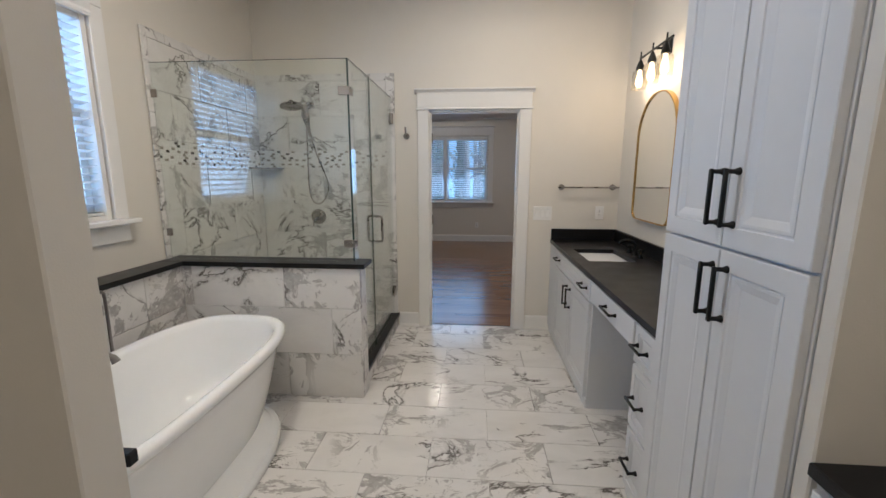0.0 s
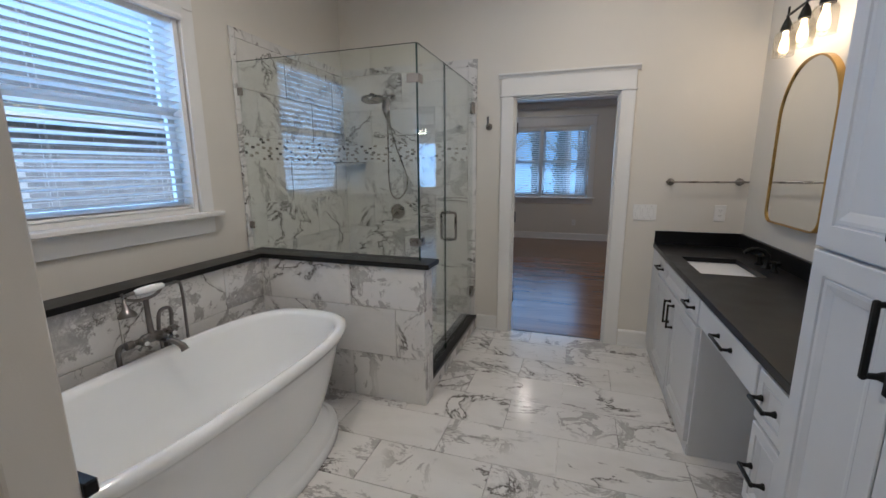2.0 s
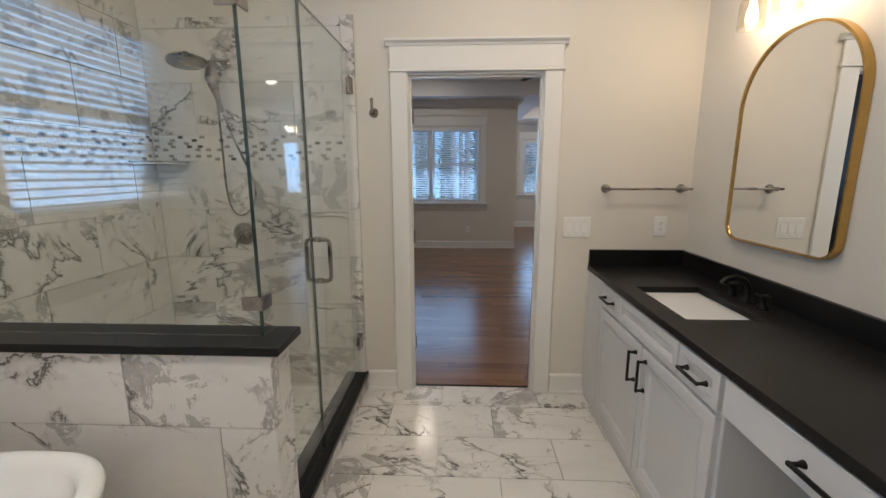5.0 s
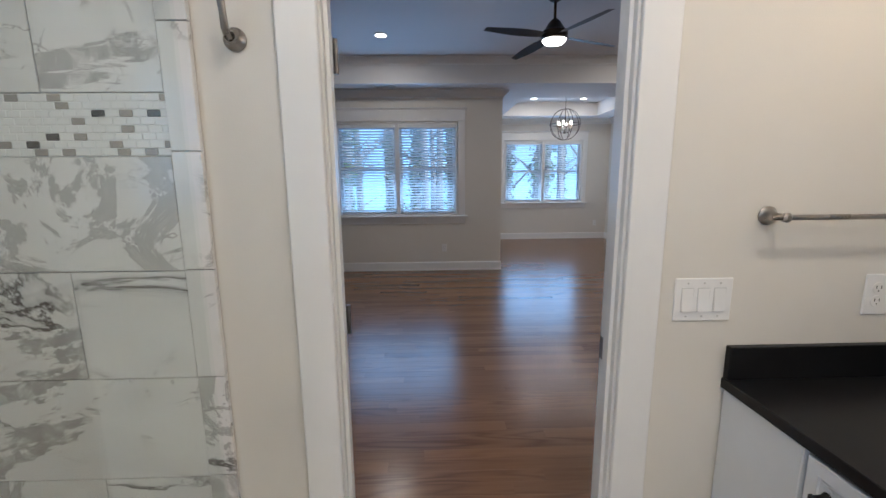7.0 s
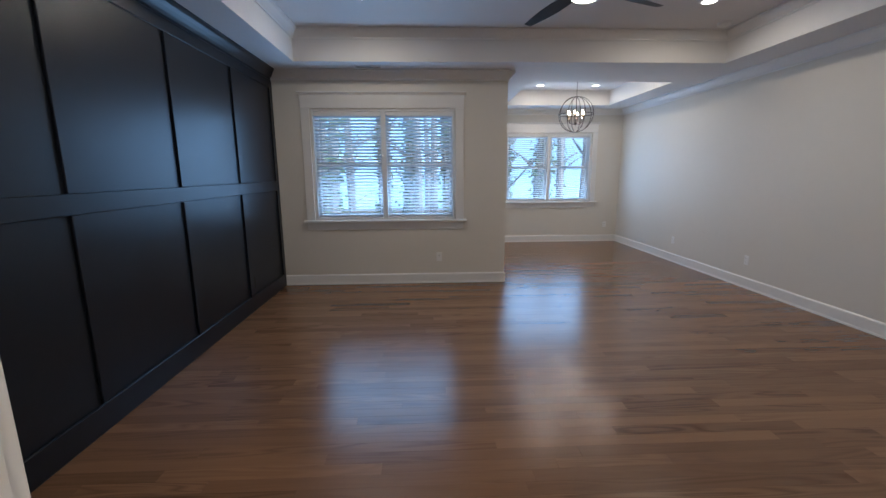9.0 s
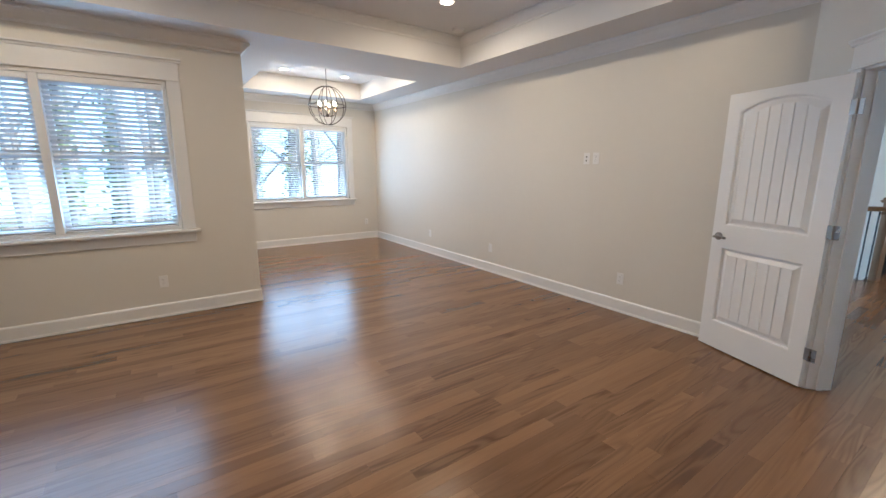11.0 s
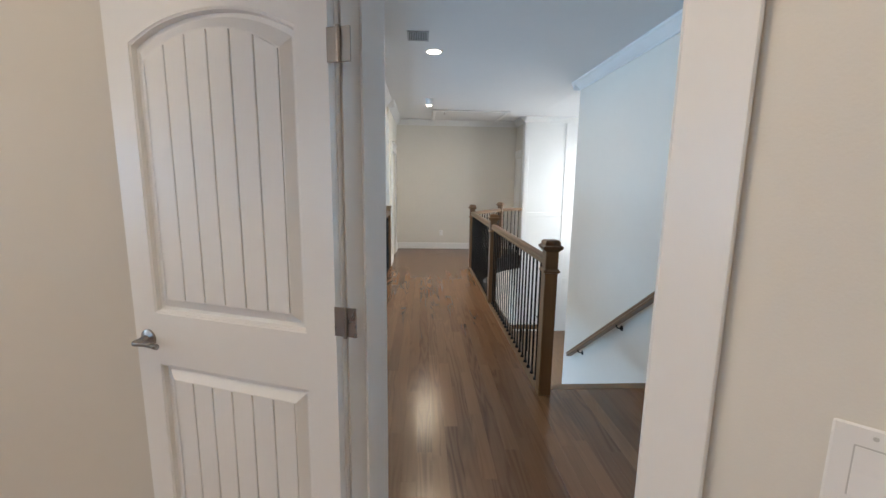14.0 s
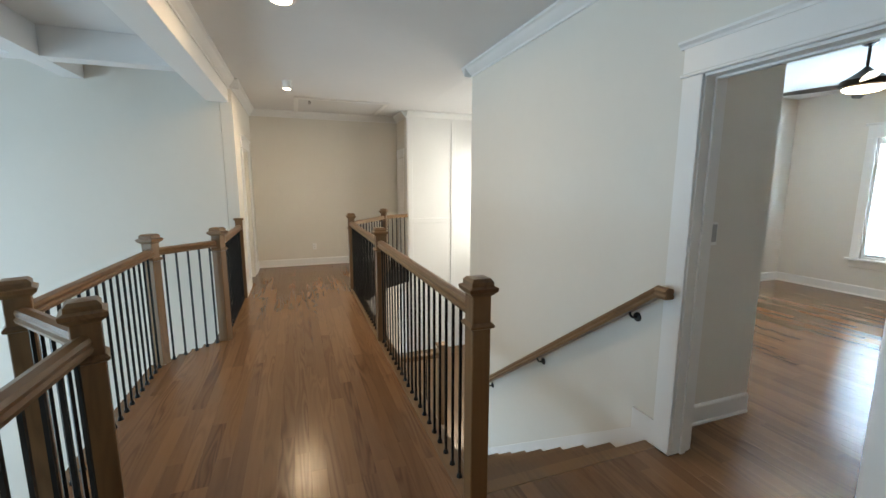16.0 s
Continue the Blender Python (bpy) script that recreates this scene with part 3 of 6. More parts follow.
# ---- doors' casings, windows ----
def casing(name, m, w, h, t, label="white painted craftsman door casing with a header and crown", sides=(1, 1), cw_=0.115):
    """Jambs and casing of an opening w wide and h high in a wall t thick; local x across, y out of the wall on the near side."""
    root = thing(name, m, label, "door frame", "", "structure")
    cw = cw_
    for k, x in (("jamb", -0.018), ("jamb", w)):
        part(k, bx(bm_(), x, x + 0.018, -t, 0, 0, h + 0.0, 0.001), TRIM, root)
    part("head_jamb", bx(bm_(), -0.018, w + 0.018, -t, 0, h, h + 0.018, 0.001), TRIM, root)
    part("door_stop", bx(bx(bx(bm_(), 0.001, 0.012, -t + 0.045, -t + 0.08, 0, h - 0.012), w - 0.012, w - 0.001, -t + 0.045, -t + 0.08, 0, h - 0.012), 0.001, w - 0.001, -t + 0.045, -t + 0.08, h - 0.012, h - 0.001), TRIM, root)
    for side, y0, y1, f in ((sides[0], 0.001, 0.019, 1), (sides[1], -t - 0.019, -t - 0.001, -1)):
        if not side:
            continue
        for x0 in (-0.006 - cw, w + 0.006):
            part("side_casing", bx(bm_(), x0, x0 + cw, y0, y1, 0, h + 0.012, 0.003), TRIM, root)
        b = bx(bm_(), -0.006 - cw - 0.012, w + 0.018 + cw, min(y0, y1 + (0.008 if f > 0 else 0)) - (0.008 if f < 0 else 0), y1 + (0.008 if f > 0 else 0), h + 0.013, h + 0.03, 0.004)
        part("fillet", b, TRIM, root)
        part("header", bx(bm_(), -0.006 - cw, w + 0.006 + cw, y0, y1, h + 0.031, h + 0.155, 0.002), TRIM, root)
        prof = [(0, 0), (0.022, 0), (0.026, 0.012), (0.042, 0.024), (0.042, 0.036), (0, 0.036)]
        prof = [((y0 if f > 0 else y1) + f * a, h + 0.155 + c) for a, c in prof]
        part("cap_moulding", prism(bm_(), prof, -0.006 - cw - 0.022, w + 0.028 + cw), TRIM, root)
    return root


casing("door_frame_bath", along((0.445, 3.95), (-0.342, 3.95)), 0.787, 2.002, 0.10, cw_=0.102)
sx = 0.7071
casing("door_frame_bedroom", along((D0[0] + 0.528 * sx, D0[1] + 0.528 * sx), (D0[0] + 1.362 * sx, D0[1] + 1.362 * sx)), 0.834, 2.057, 0.14, cw_=0.09)
casing("door_frame_study", along((4.358, 2.75), (5.142, 2.75)), 0.784, 2.057, 0.14)
casing("door_frame_closet", along((11.13, 5.40), (10.328, 5.40)), 0.802, 2.04, 0.14, sides=(1, 0))


def window(name, m, w, z0, z1, t, units, label, slats=True, tilt=12, casing_w=0.11, valance=False, sill_out=0.05, cast=True):
    """A window in an opening w wide: sashes, panes, stool, apron, casing and a slatted blind. Local x across, y out into the room."""
    root = thing(name, m, label, "window", "", "structure")
    h = z1 - z0
    g = 0.002
    fr = bm_()
    for q in ((g, 0.03, z0, z1), (w - 0.03, w - g, z0, z1)):
        bx(fr, q[0], q[1], -t + 0.01, -0.002, q[2] + g, q[3] - g)
    bx(fr, 0.031, w - 0.031, -t + 0.01, -0.002, z1 - 0.03, z1 - g)
    bx(fr, 0.031, w - 0.031, -t + 0.01, -0.002, z0 + g, z0 + 0.025)
    part("window_frame", fr, TRIM, root)
    n = units
    uw = (w - 0.06) / n
    for k in range(n):
        a, c = 0.03 + k * uw + (0.03 if k else 0.0), 0.03 + (k + 1) * uw - (0.03 if k < n - 1 else 0.0)
        zm = z0 + h * 0.5
        for nm, lo, hi, y in (("lower_sash", z0 + 0.026, zm + 0.02, -t + 0.05), ("upper_sash", zm - 0.02, z1 - 0.031, -t + 0.02)):
            s = bm_()
            for q in ((a + g, a + 0.042, lo, hi), (c - 0.042, c - g, lo, hi)):
                bx(s, q[0], q[1], y, y + 0.028, q[2], q[3])
            bx(s, a + 0.043, c - 0.043, y, y + 0.028, lo, lo + 0.042)
            bx(s, a + 0.043, c - 0.043, y, y + 0.028, hi - 0.042, hi)
            sash = part(nm, s, TRIM, root)
            pn = part("pane", bx(bm_(), a + 0.04, c - 0.04, y + 0.012, y + 0.016, lo + 0.04, hi - 0.04), WINGLASS, sash)
            pn.visible_shadow = False
        if slats:
            y = -0.034
            zz = z0 + 0.045
            sm = bm_()
            tw = radians(tilt)
            dy, dz = 0.023 * math.cos(tw), 0.023 * math.sin(tw)
            pr = [(-dy, -dz), (0, 0.0022), (dy, dz), (dy, dz + 0.0028), (0, 0.005), (-dy, -dz + 0.0028)]
            prism(sm, pr, a + 0.006, c - 0.006)
            sme = mesh_of(sm, "slat", SLAT)
            while zz < z1 - 0.07:
                piece("slat", sme, Matrix.Translation((0, y, zz)), root)
                zz += 0.0405
            part("head_rail", bx(bm_(), a + 0.003, c - 0.003, -0.062, -0.006, z1 - 0.085, z1 - 0.034, 0.003), SLAT, root)
            part("bottom_rail", bx(bm_(), a + 0.006, c - 0.006, y - 0.024, y + 0.024, z0 + 0.028, z0 + 0.043, 0.003), SLAT, root)
            for x in (a + 0.13, c - 0.13, (a + c) / 2):
                part("ladder_cord", tube(tube(bm_(), [(x, y + 0.024, z0 + 0.03), (x, y + 0.024, z1 - 0.08)], 0.0009, 5), [(x, y - 0.024, z0 + 0.03), (x, y - 0.024, z1 - 0.08)], 0.0009, 5), SLAT, root)
        if k < n - 1:
            part("mullion", bx(bm_(), c + 0.001, c + 0.059, -t + 0.012, -0.004, z0 + 0.026, z1 - 0.031), TRIM, root)
    for x0 in (-0.004 - casing_w, w + 0.004):
        part("side_casing", bx(bm_(), x0, x0 + casing_w, 0.001, 0.019, z0 + 0.001, z1 + 0.004, 0.003), TRIM, root)
    part("head_casing", bx(bm_(), -casing_w - 0.004, w + casing_w + 0.004, 0.001, 0.02, z1 + 0.005, z1 + 0.165, 0.003), TRIM, root)
    part("head_cap", prism(bm_(), [(0.001, z1 + 0.166), (0.026, z1 + 0.166), (0.03, z1 + 0.18), (0.044, z1 + 0.19), (0.044, z1 + 0.203), (0.001, z1 + 0.203)], -casing_w - 0.03, w + casing_w + 0.03), TRIM, root)
    part("window_sill", bx(bm_(), -casing_w - 0.04, w + casing_w + 0.04, -0.012, 0.019 + sill_out, z0 - 0.026, z0, 0.004), TRIM, root)
    part("apron", bx(bm_(), -casing_w - 0.002, w + casing_w + 0.002, 0.001, 0.018, z0 - 0.128, z0 - 0.027, 0.003), TRIM, root)
    if valance:
        part("valance", prism(bm_(), [(0.0, z1 - 0.06), (0.024, z1 - 0.06), (0.028, z1 - 0.045), (0.022, z1 - 0.03), (0.03, z1 - 0.005), (0.034, z1 + 0.012), (0.0, z1 + 0.012)], -0.01, w + 0.01), SLAT, root, "white wooden blind valance")
    return root


window("window_bath", along((-1.94, 2.302), (-1.94, 0.942)), 1.36, 1.20, 2.31, 0.15, 1, "white double-hung window with half-open white slatted blind", tilt=14, casing_w=0.085, valance=True)
window("window_bedroom", along((0.325, 9.20), (-1.495, 9.20)), 1.82, 0.87, 2.268, 0.15, 2, "white twin double-hung window with open white slatted blinds", tilt=28)
window("window_alcove", along((3.385, 12.38), (1.605, 12.38)), 1.78, 0.855, 2.255, 0.15, 2, "white twin double-hung window with open white slatted blinds", tilt=22)
window("window_study", along((5.90, -2.7), (6.93, -2.7)), 1.03, 0.52, 2.16, 0.14, 1, "white window with half-open slatted blind", tilt=38)
window("window_stair", along((9.05, 0.9), (10.73, 0.9)), 1.68, 0.31, 2.19, 0.14, 2, "white stairwell window without blinds", slats=False)
# unseen window, assumed so that the great room's fill lamp can shine in
window("window_great_room_unseen", along((8.73, 12.0), (5.15, 12.0)), 3.58, -1.99, 1.59, 0.14, 3, "tall white great room window, unseen and assumed", slats=False)

# ---- lamps of the place ----
for nm, x, y in (("can_lamp", -0.631, 7.90), ("can_lamp", 2.65, 7.92), ("can_lamp", -0.631, 5.5), ("can_lamp", 2.65, 5.5)):
    area(nm, pose(x, y, 3.04), 0.13, 0.13, 5.4, SOFT)
for x, y in ((2.0, 10.3), (3.0, 11.4), (3.0, 10.3), (2.0, 11.4)):
    area("alcove_can_lamp", pose(x, y, 2.97), 0.12, 0.12, 2.0, SOFT)
point("fan_lamp", (1.06, 6.8, 2.60), 0.9, SOFT, 0.07)
for k in range(3):
    point("vanity_bulb_lamp", (1.26, 3.455 - 0.207 * k, 2.13), 0.95, WARM, 0.025)
for x, y, power in ((0.3, 2.9, 8.6), (-0.9, 1.5, 13.5), (0.5, -0.4, 9.0)):
    area("bath_can_lamp", pose(x, y, 3.03), 0.13, 0.13, power, SOFT)
for k in range(5):
    a = k * 2 * math.pi / 5
    point("chandelier_lamp", (2.47 + 0.11 * math.cos(a), 10.84 + 0.11 * math.sin(a), 2.36), 0.8, SOFT, 0.015)
area("hall_can_lamp", pose(6.97, 4.72, 2.815), 0.15, 0.15, 6.0, SOFT)
area("hall_can_lamp_far", pose(9.42, 4.73, 2.72), 0.1, 0.1, 4.6, SOFT)
point("study_fan_lamp", (5.97, -0.235, 2.34), 8.0, SOFT, 0.06)

# ---- bathroom things ----


def panel_front(name, parent, x0, x1, z0, z1, material=None, y=0.0, border=0.05):
    """A cabinet front with a recessed panel in a bevelled moulding, one mesh. Local y points out."""
    b = bm_()
    w = min(border, (x1 - x0) * 0.25, (z1 - z0) * 0.27)
    mw = min(0.036, w * 0.75)
    f = y + 0.021
    rows = ((0.0, y), (0.0, f - 0.0025), (0.0025, f), (w, f), (w + 0.002, f - 0.0045), (w + 0.006, f - 0.005), (w + 0.008, f - 0.003), (w + mw * 0.45, f - 0.0035), (w + mw * 0.9, f - 0.0095), (w + mw, f - 0.0115))
    prev = None
    for d, yy in rows:
        cur = [b.verts.new((px, yy, pz)) for px, pz in ((x0 + d, z0 + d), (x1 - d, z0 + d), (x1 - d, z1 - d), (x0 + d, z1 - d))]
        if prev:
            for k in range(4):
                b.faces.new((prev[k], prev[(k + 1) % 4], cur[(k + 1) % 4], cur[k]))
        prev = cur
    b.faces.new(prev)
    return part(name, b, material or CAB, parent)


def pull(parent, x, z, ln, vertical, y=0.021):
    """A black bar pull with flared feet."""
    b = bm_()
    d = Vector((0, 0, 1)) if vertical else Vector((1, 0, 0))
    c = Vector((x, y, z))
    for s in (-1, 1):
        p = c + d * (s * (ln / 2 - 0.008))
        lathe(b, [(0.011, 0), (0.010, 0.004), (0.0065, 0.012), (0.006, 0.026), (0.0075, 0.034)], p, (0, 1, 0), 12)
    h = ln / 2
    if vertical:
        bx(b, x - 0.0065, x + 0.0065, y + 0.028, y + 0.039, z - h, z + h, 0.003)
    else:
        bx(b, x - h, x + h, y + 0.028, y + 0.039, z - 0.0065, z + 0.0065, 0.003)
    return part("handle", b, BLACKMETAL, parent, "matte black bar pull", True)


VF = 0.79
vm = along((VF, 0), (VF, 1))                      # local x runs north, local y out into the room
D = 1.343 - VF

sink_base = thing("sink_cabinet", vm, "pale grey painted vanity cabinet with black pulls under the sink", "cabinet")
part("body", bx(bm_(), 2.60, 3.945, -D, 0, 0.0, 0.838, 0.002), CAB, sink_base)
part("toe_board", bx(bm_(), 2.605, 3.945, 0.001, 0.006, 0.0, 0.06), CAB, sink_base)
part("corner_stile", bx(bm_(), 3.68, 3.944, 0.001, 0.018, 0.062, 0.836, 0.002), CAB, sink_base)
for a, c, has in ((3.44, 3.665, True), (2.86, 3.43, False), (2.615, 2.85, True)):
    d = panel_front("drawer_front", sink_base, a, c, 0.70, 0.828, border=0.03)
    if has:
        pull(d, (a + c) / 2, 0.765, 0.13, False)
for a, c, hx in ((2.615, 3.135, 3.09), (3.145, 3.665, 3.19)):
    d = panel_front("door", sink_base, a, c, 0.07, 0.685)
    pull(d, hx, 0.57, 0.15, True)

knee = thing("knee_drawer", vm, "pale grey painted drawer with a black pull over the knee space", "drawer")
part("body", bx(bm_(), 1.907, 2.598, -D, 0, 0.705, 0.838, 0.001), CAB, knee)
d = part("drawer_front", bx(bm_(), 1.915, 2.59, 0.001, 0.021, 0.71, 0.83, 0.003), CAB, knee)
pull(d, 2.22, 0.772, 0.16, False)
part("back_panel", bx(bm_(), 1.907, 2.598, -D, -D + 0.02, 0.0, 0.703), CAB, knee)
run("baseboard_knee", BASE, (VF + D - 0.0205, 1.907), (VF + D - 0.0205, 2.598))

stack = thing("drawer_stack", vm, "narrow pale grey drawer stack with black pulls", "cabinet")
part("body", bx(bm_(), 1.69, 1.905, -D, 0, 0, 0.838, 0.001), CAB, stack)
for z0, z1 in ((0.66, 0.828), (0.365, 0.645), (0.07, 0.35)):
    d = panel_front("drawer_front", stack, 1.70, 1.897, z0, z1, border=0.032)
    pull(d, 1.81, (z0 + z1) / 2, 0.11, False)

tall = thing("tall_cabinet", vm @ Matrix.Translation((0, 0.014, 0)), "tall pale grey painted linen cabinet with four doors and black pulls", "cabinet")
part("body", bx(bm_(), 1.03, 1.687, -D - 0.013, 0.0, 0, 2.70, 0.002), CAB, tall)
part("cornice", prism(bm_(), [(-0.01, 2.701), (0.02, 2.701), (0.04, 2.75), (0.05, 2.78), (-0.01, 2.78)], 1.03, 1.689), CAB, tall)
part("base_board", bx(bm_(), 1.03, 1.687, 0.001, 0.012, 0, 0.08, 0.001), CAB, tall)
for z0, z1, hz in ((0.09, 1.248, 1.13), (1.256, 2.66, 1.39)):
    for a, c, hx in ((1.037, 1.345, 1.305), (1.351, 1.68, 1.372)):
        d = panel_front("door", tall, a, c, z0, z1, border=0.055)
        pull(d, hx, hz, 0.155, True)

top = thing("countertop", pose(0, 0, 0), "honed black stone vanity countertop with a backsplash", "countertop")
b = bm_()
loops = []
for (x0, x1, y0, y1), z in (((0.86, 1.17, 2.99, 3.46), 0.84), ((0.765, 1.343, 1.69, 3.948), 0.84), ((0.765, 1.343, 1.69, 3.948), 0.868), ((0.767, 1.341, 1.692, 3.946), 0.87), ((0.86, 1.17, 2.99, 3.46), 0.87)):
    loops.append([b.verts.new((x, y, z)) for x, y in ((x0, y0), (x1, y0), (x1, y1), (x0, y1))])
for la, lb in zip(loops, loops[1:] + loops[:1]):
    for k in range(4):
        b.faces.new((la[k], la[(k + 1) % 4], lb[(k + 1) % 4], lb[k]))
part("slab", b, BLACKSTONE, top)
part("backsplash", bx(bm_(), 1.322, 1.3435, 1.69, 3.926, 0.8702, 0.97, 0.002), BLACKSTONE, top)
part("side_splash", bx(bm_(), 0.768, 1.3435, 3.927, 3.9485, 0.8702, 0.97, 0.002), BLACKSTONE, top)

sink = thing("sink", pose(1.015, 3.225, 0.838), "white rectangular undermount ceramic sink", "sink")
b = bm_()
rows = [(0.157, 0.237, 0.0), (0.152, 0.232, -0.02), (0.143, 0.222, -0.09), (0.115, 0.19, -0.125), (0.03, 0.03, -0.135)]
prev = None
for hw, hl, z in rows:
    cur = []
    for k in range(32):
        t = 2 * math.pi * k / 32
        e = 0.28
        cx, sy = math.cos(t), math.sin(t)
        cur.append(b.verts.new((hw * math.copysign(abs(cx) ** e, cx), hl * math.copysign(abs(sy) ** e, sy), z)))
    if prev:
        for k in range(32):
            b.faces.new((prev[k], prev[(k + 1) % 32], cur[(k + 1) % 32], cur[k]))
    prev = cur
b.faces.new(prev)
part("basin", b, CERAMIC, sink, smooth=True)
part("drain", lathe(bm_(), [(0.022, 0), (0.02, 0.004), (0.006, 0.006)], (0, 0, -0.134)), BLACKMETAL, sink, smooth=True)

fa = thing("faucet", pose(1.245, 3.225, 0.871), "matte black widespread faucet with cross handles", "faucet")
part("spout", tube(lathe(bm_(), [(0.026, 0), (0.024, 0.008), (0.014, 0.02), (0.013, 0.05)]), [(0, 0, 0.04), (0, 0, 0.075), (-0.02, 0, 0.10), (-0.055, 0, 0.112), (-0.095, 0, 0.105), (-0.115, 0, 0.085)], [0.013, 0.013, 0.0125, 0.012, 0.012, 0.0115], 12), BLACKMETAL, fa, smooth=True)
for s in (-1, 1):
    b = lathe(bm_(), [(0.024, 0), (0.022, 0.008), (0.012, 0.02), (0.011, 0.045), (0.014, 0.05), (0.01, 0.062)], (0, s * 0.10, 0))
    for k in range(4):
        a = k * math.pi / 2 + 0.5
        tube(b, [(0, s * 0.10, 0.053), (0.032 * math.cos(a), s * 0.10 + 0.032 * math.sin(a), 0.055)], [0.0055, 0.0075], 8)
    part("handle", b, BLACKMETAL, fa, smooth=True)

van2 = thing("second_vanity", along((VF, 0), (VF, 1)), "pale grey painted vanity cabinet with a black stone top", "cabinet")
part("body", bx(bm_(), -0.9, 0.98, -D, 0, 0, 0.838, 0.002), CAB, van2)
for k in range(3):
    panel_front("door", van2, -0.88 + 0.62 * k, -0.275 + 0.62 * k, 0.07, 0.82)
part("countertop", bx(bm_(), -0.9, 0.982, -D, 0.022, 0.84, 0.87, 0.003), BLACKSTONE, van2, "honed black stone top")


def arch_outline(w, h, r, n=18):
    """An upright outline with a round-arched top and small round lower corners, centred on its width, from z = 0."""
    R = w / 2
    R = min(R, 0.29)
    pts = []
    for c, a0, a1, rr, nn in (((w / 2 - r, r), -90, 0, r, 7), ((w / 2 - R, h - R), 0, 90, R, n), ((-w / 2 + R, h - R), 90, 180, R, n), ((-w / 2 + r, r), 180, 270, r, 7)):
        for k in range(nn + 1):
            t = radians(a0 + (a1 - a0) * k / nn)
            pts.append((c[0] + rr * math.cos(t), c[1] + rr * math.sin(t)))
    return pts


def arch_mirror(y, z0, w, h):
    root = thing("wall_mirror", along((1.345, y - 1), (1.345, y)) @ Matrix.Translation((1.0, 0, z0)), "arched wall mirror with a thin brass frame over the vanity", "mirror", "vanity mirrors")
    o, i = arch_outline(w, h, 0.075), arch_outline(w - 0.016, h - 0.016, 0.068)
    i = [(x, z + 0.008) for x, z in i]
    b = bm_()
    q = [[b.verts.new((x, yy, z)) for x, z in s] for s, yy in ((o, 0.002), (o, 0.034), (i, 0.034), (i, 0.024))]
    n = len(o)
    for r0, r1 in zip(q, q[1:]):
        for k in range(n):
            b.faces.new((r0[k], r0[(k + 1) % n], r1[(k + 1) % n], r1[k]))
    part("frame", b, GOLD, root, "brushed brass frame", True)
    b = bm_()
    fv = [b.verts.new((x, 0.0262, z)) for x, z in i]
    bv = [b.verts.new((x, 0.006, z)) for x, z in i]
    b.faces.new(fv), b.faces.new(bv)
    for k in range(n):
        b.faces.new((fv[k], fv[(k + 1) % n], bv[(k + 1) % n], bv[k]))
    part("mirror_glass", b, MIRROR, root, "clear mirror glass")
    return root


arch_mirror(3.228, 1.115, 0.625, 0.90)
arch_mirror(2.20, 1.115, 0.625, 0.90)

vl = thing("vanity_light", along((1.345, 0), (1.345, 1)), "three-bulb black wall light with clear glass jars", "wall light")
part("back_plate", bx(bm_(), 3.145, 3.275, 0.001, 0.018, 2.235, 2.345, 0.004), BLACKMETAL, vl)
part("bar", tube(bm_(), [(2.955, 0.085, 2.285), (3.465, 0.085, 2.285)], 0.007, 10), BLACKMETAL, vl, smooth=True)
part("arm", tube(bm_(), [(3.21, 0.016, 2.285), (3.21, 0.085, 2.285)], 0.008, 10), BLACKMETAL, vl, smooth=True)
for k in range(3):
    y = 3.455 - 0.207 * k
    s = part("socket", lathe(bm_(), [(0.004, 2.205), (0.028, 2.206), (0.030, 2.215), (0.022, 2.24), (0.014, 2.262), (0.006, 2.275), (0.005, 2.33)], (y, 0.085, 0)), BLACKMETAL, vl, "black metal socket cup", True)
    j = part("glass_jar", _lathe(bm_(), [(0.024, 2.205), (0.045, 2.195), (0.052, 2.175), (0.052, 2.07), (0.050, 2.068), (0.050, 2.174), (0.043, 2.192), (0.024, 2.202)], Vector((y, 0.085, 0)), Vector((0, 0, 1)), 24), JARGLASS, vl, "clear glass jar shade", True)
    j.visible_shadow = False
    bl = part("bulb", lathe(bm_(), [(0.010, 2.09), (0.020, 2.098), (0.0245, 2.115), (0.023, 2.135), (0.014, 2.17), (0.012, 2.204)], (y, 0.085, 0), seg=16), BULB, vl, "lit warm filament bulb", True)
    bl.visible_shadow = False


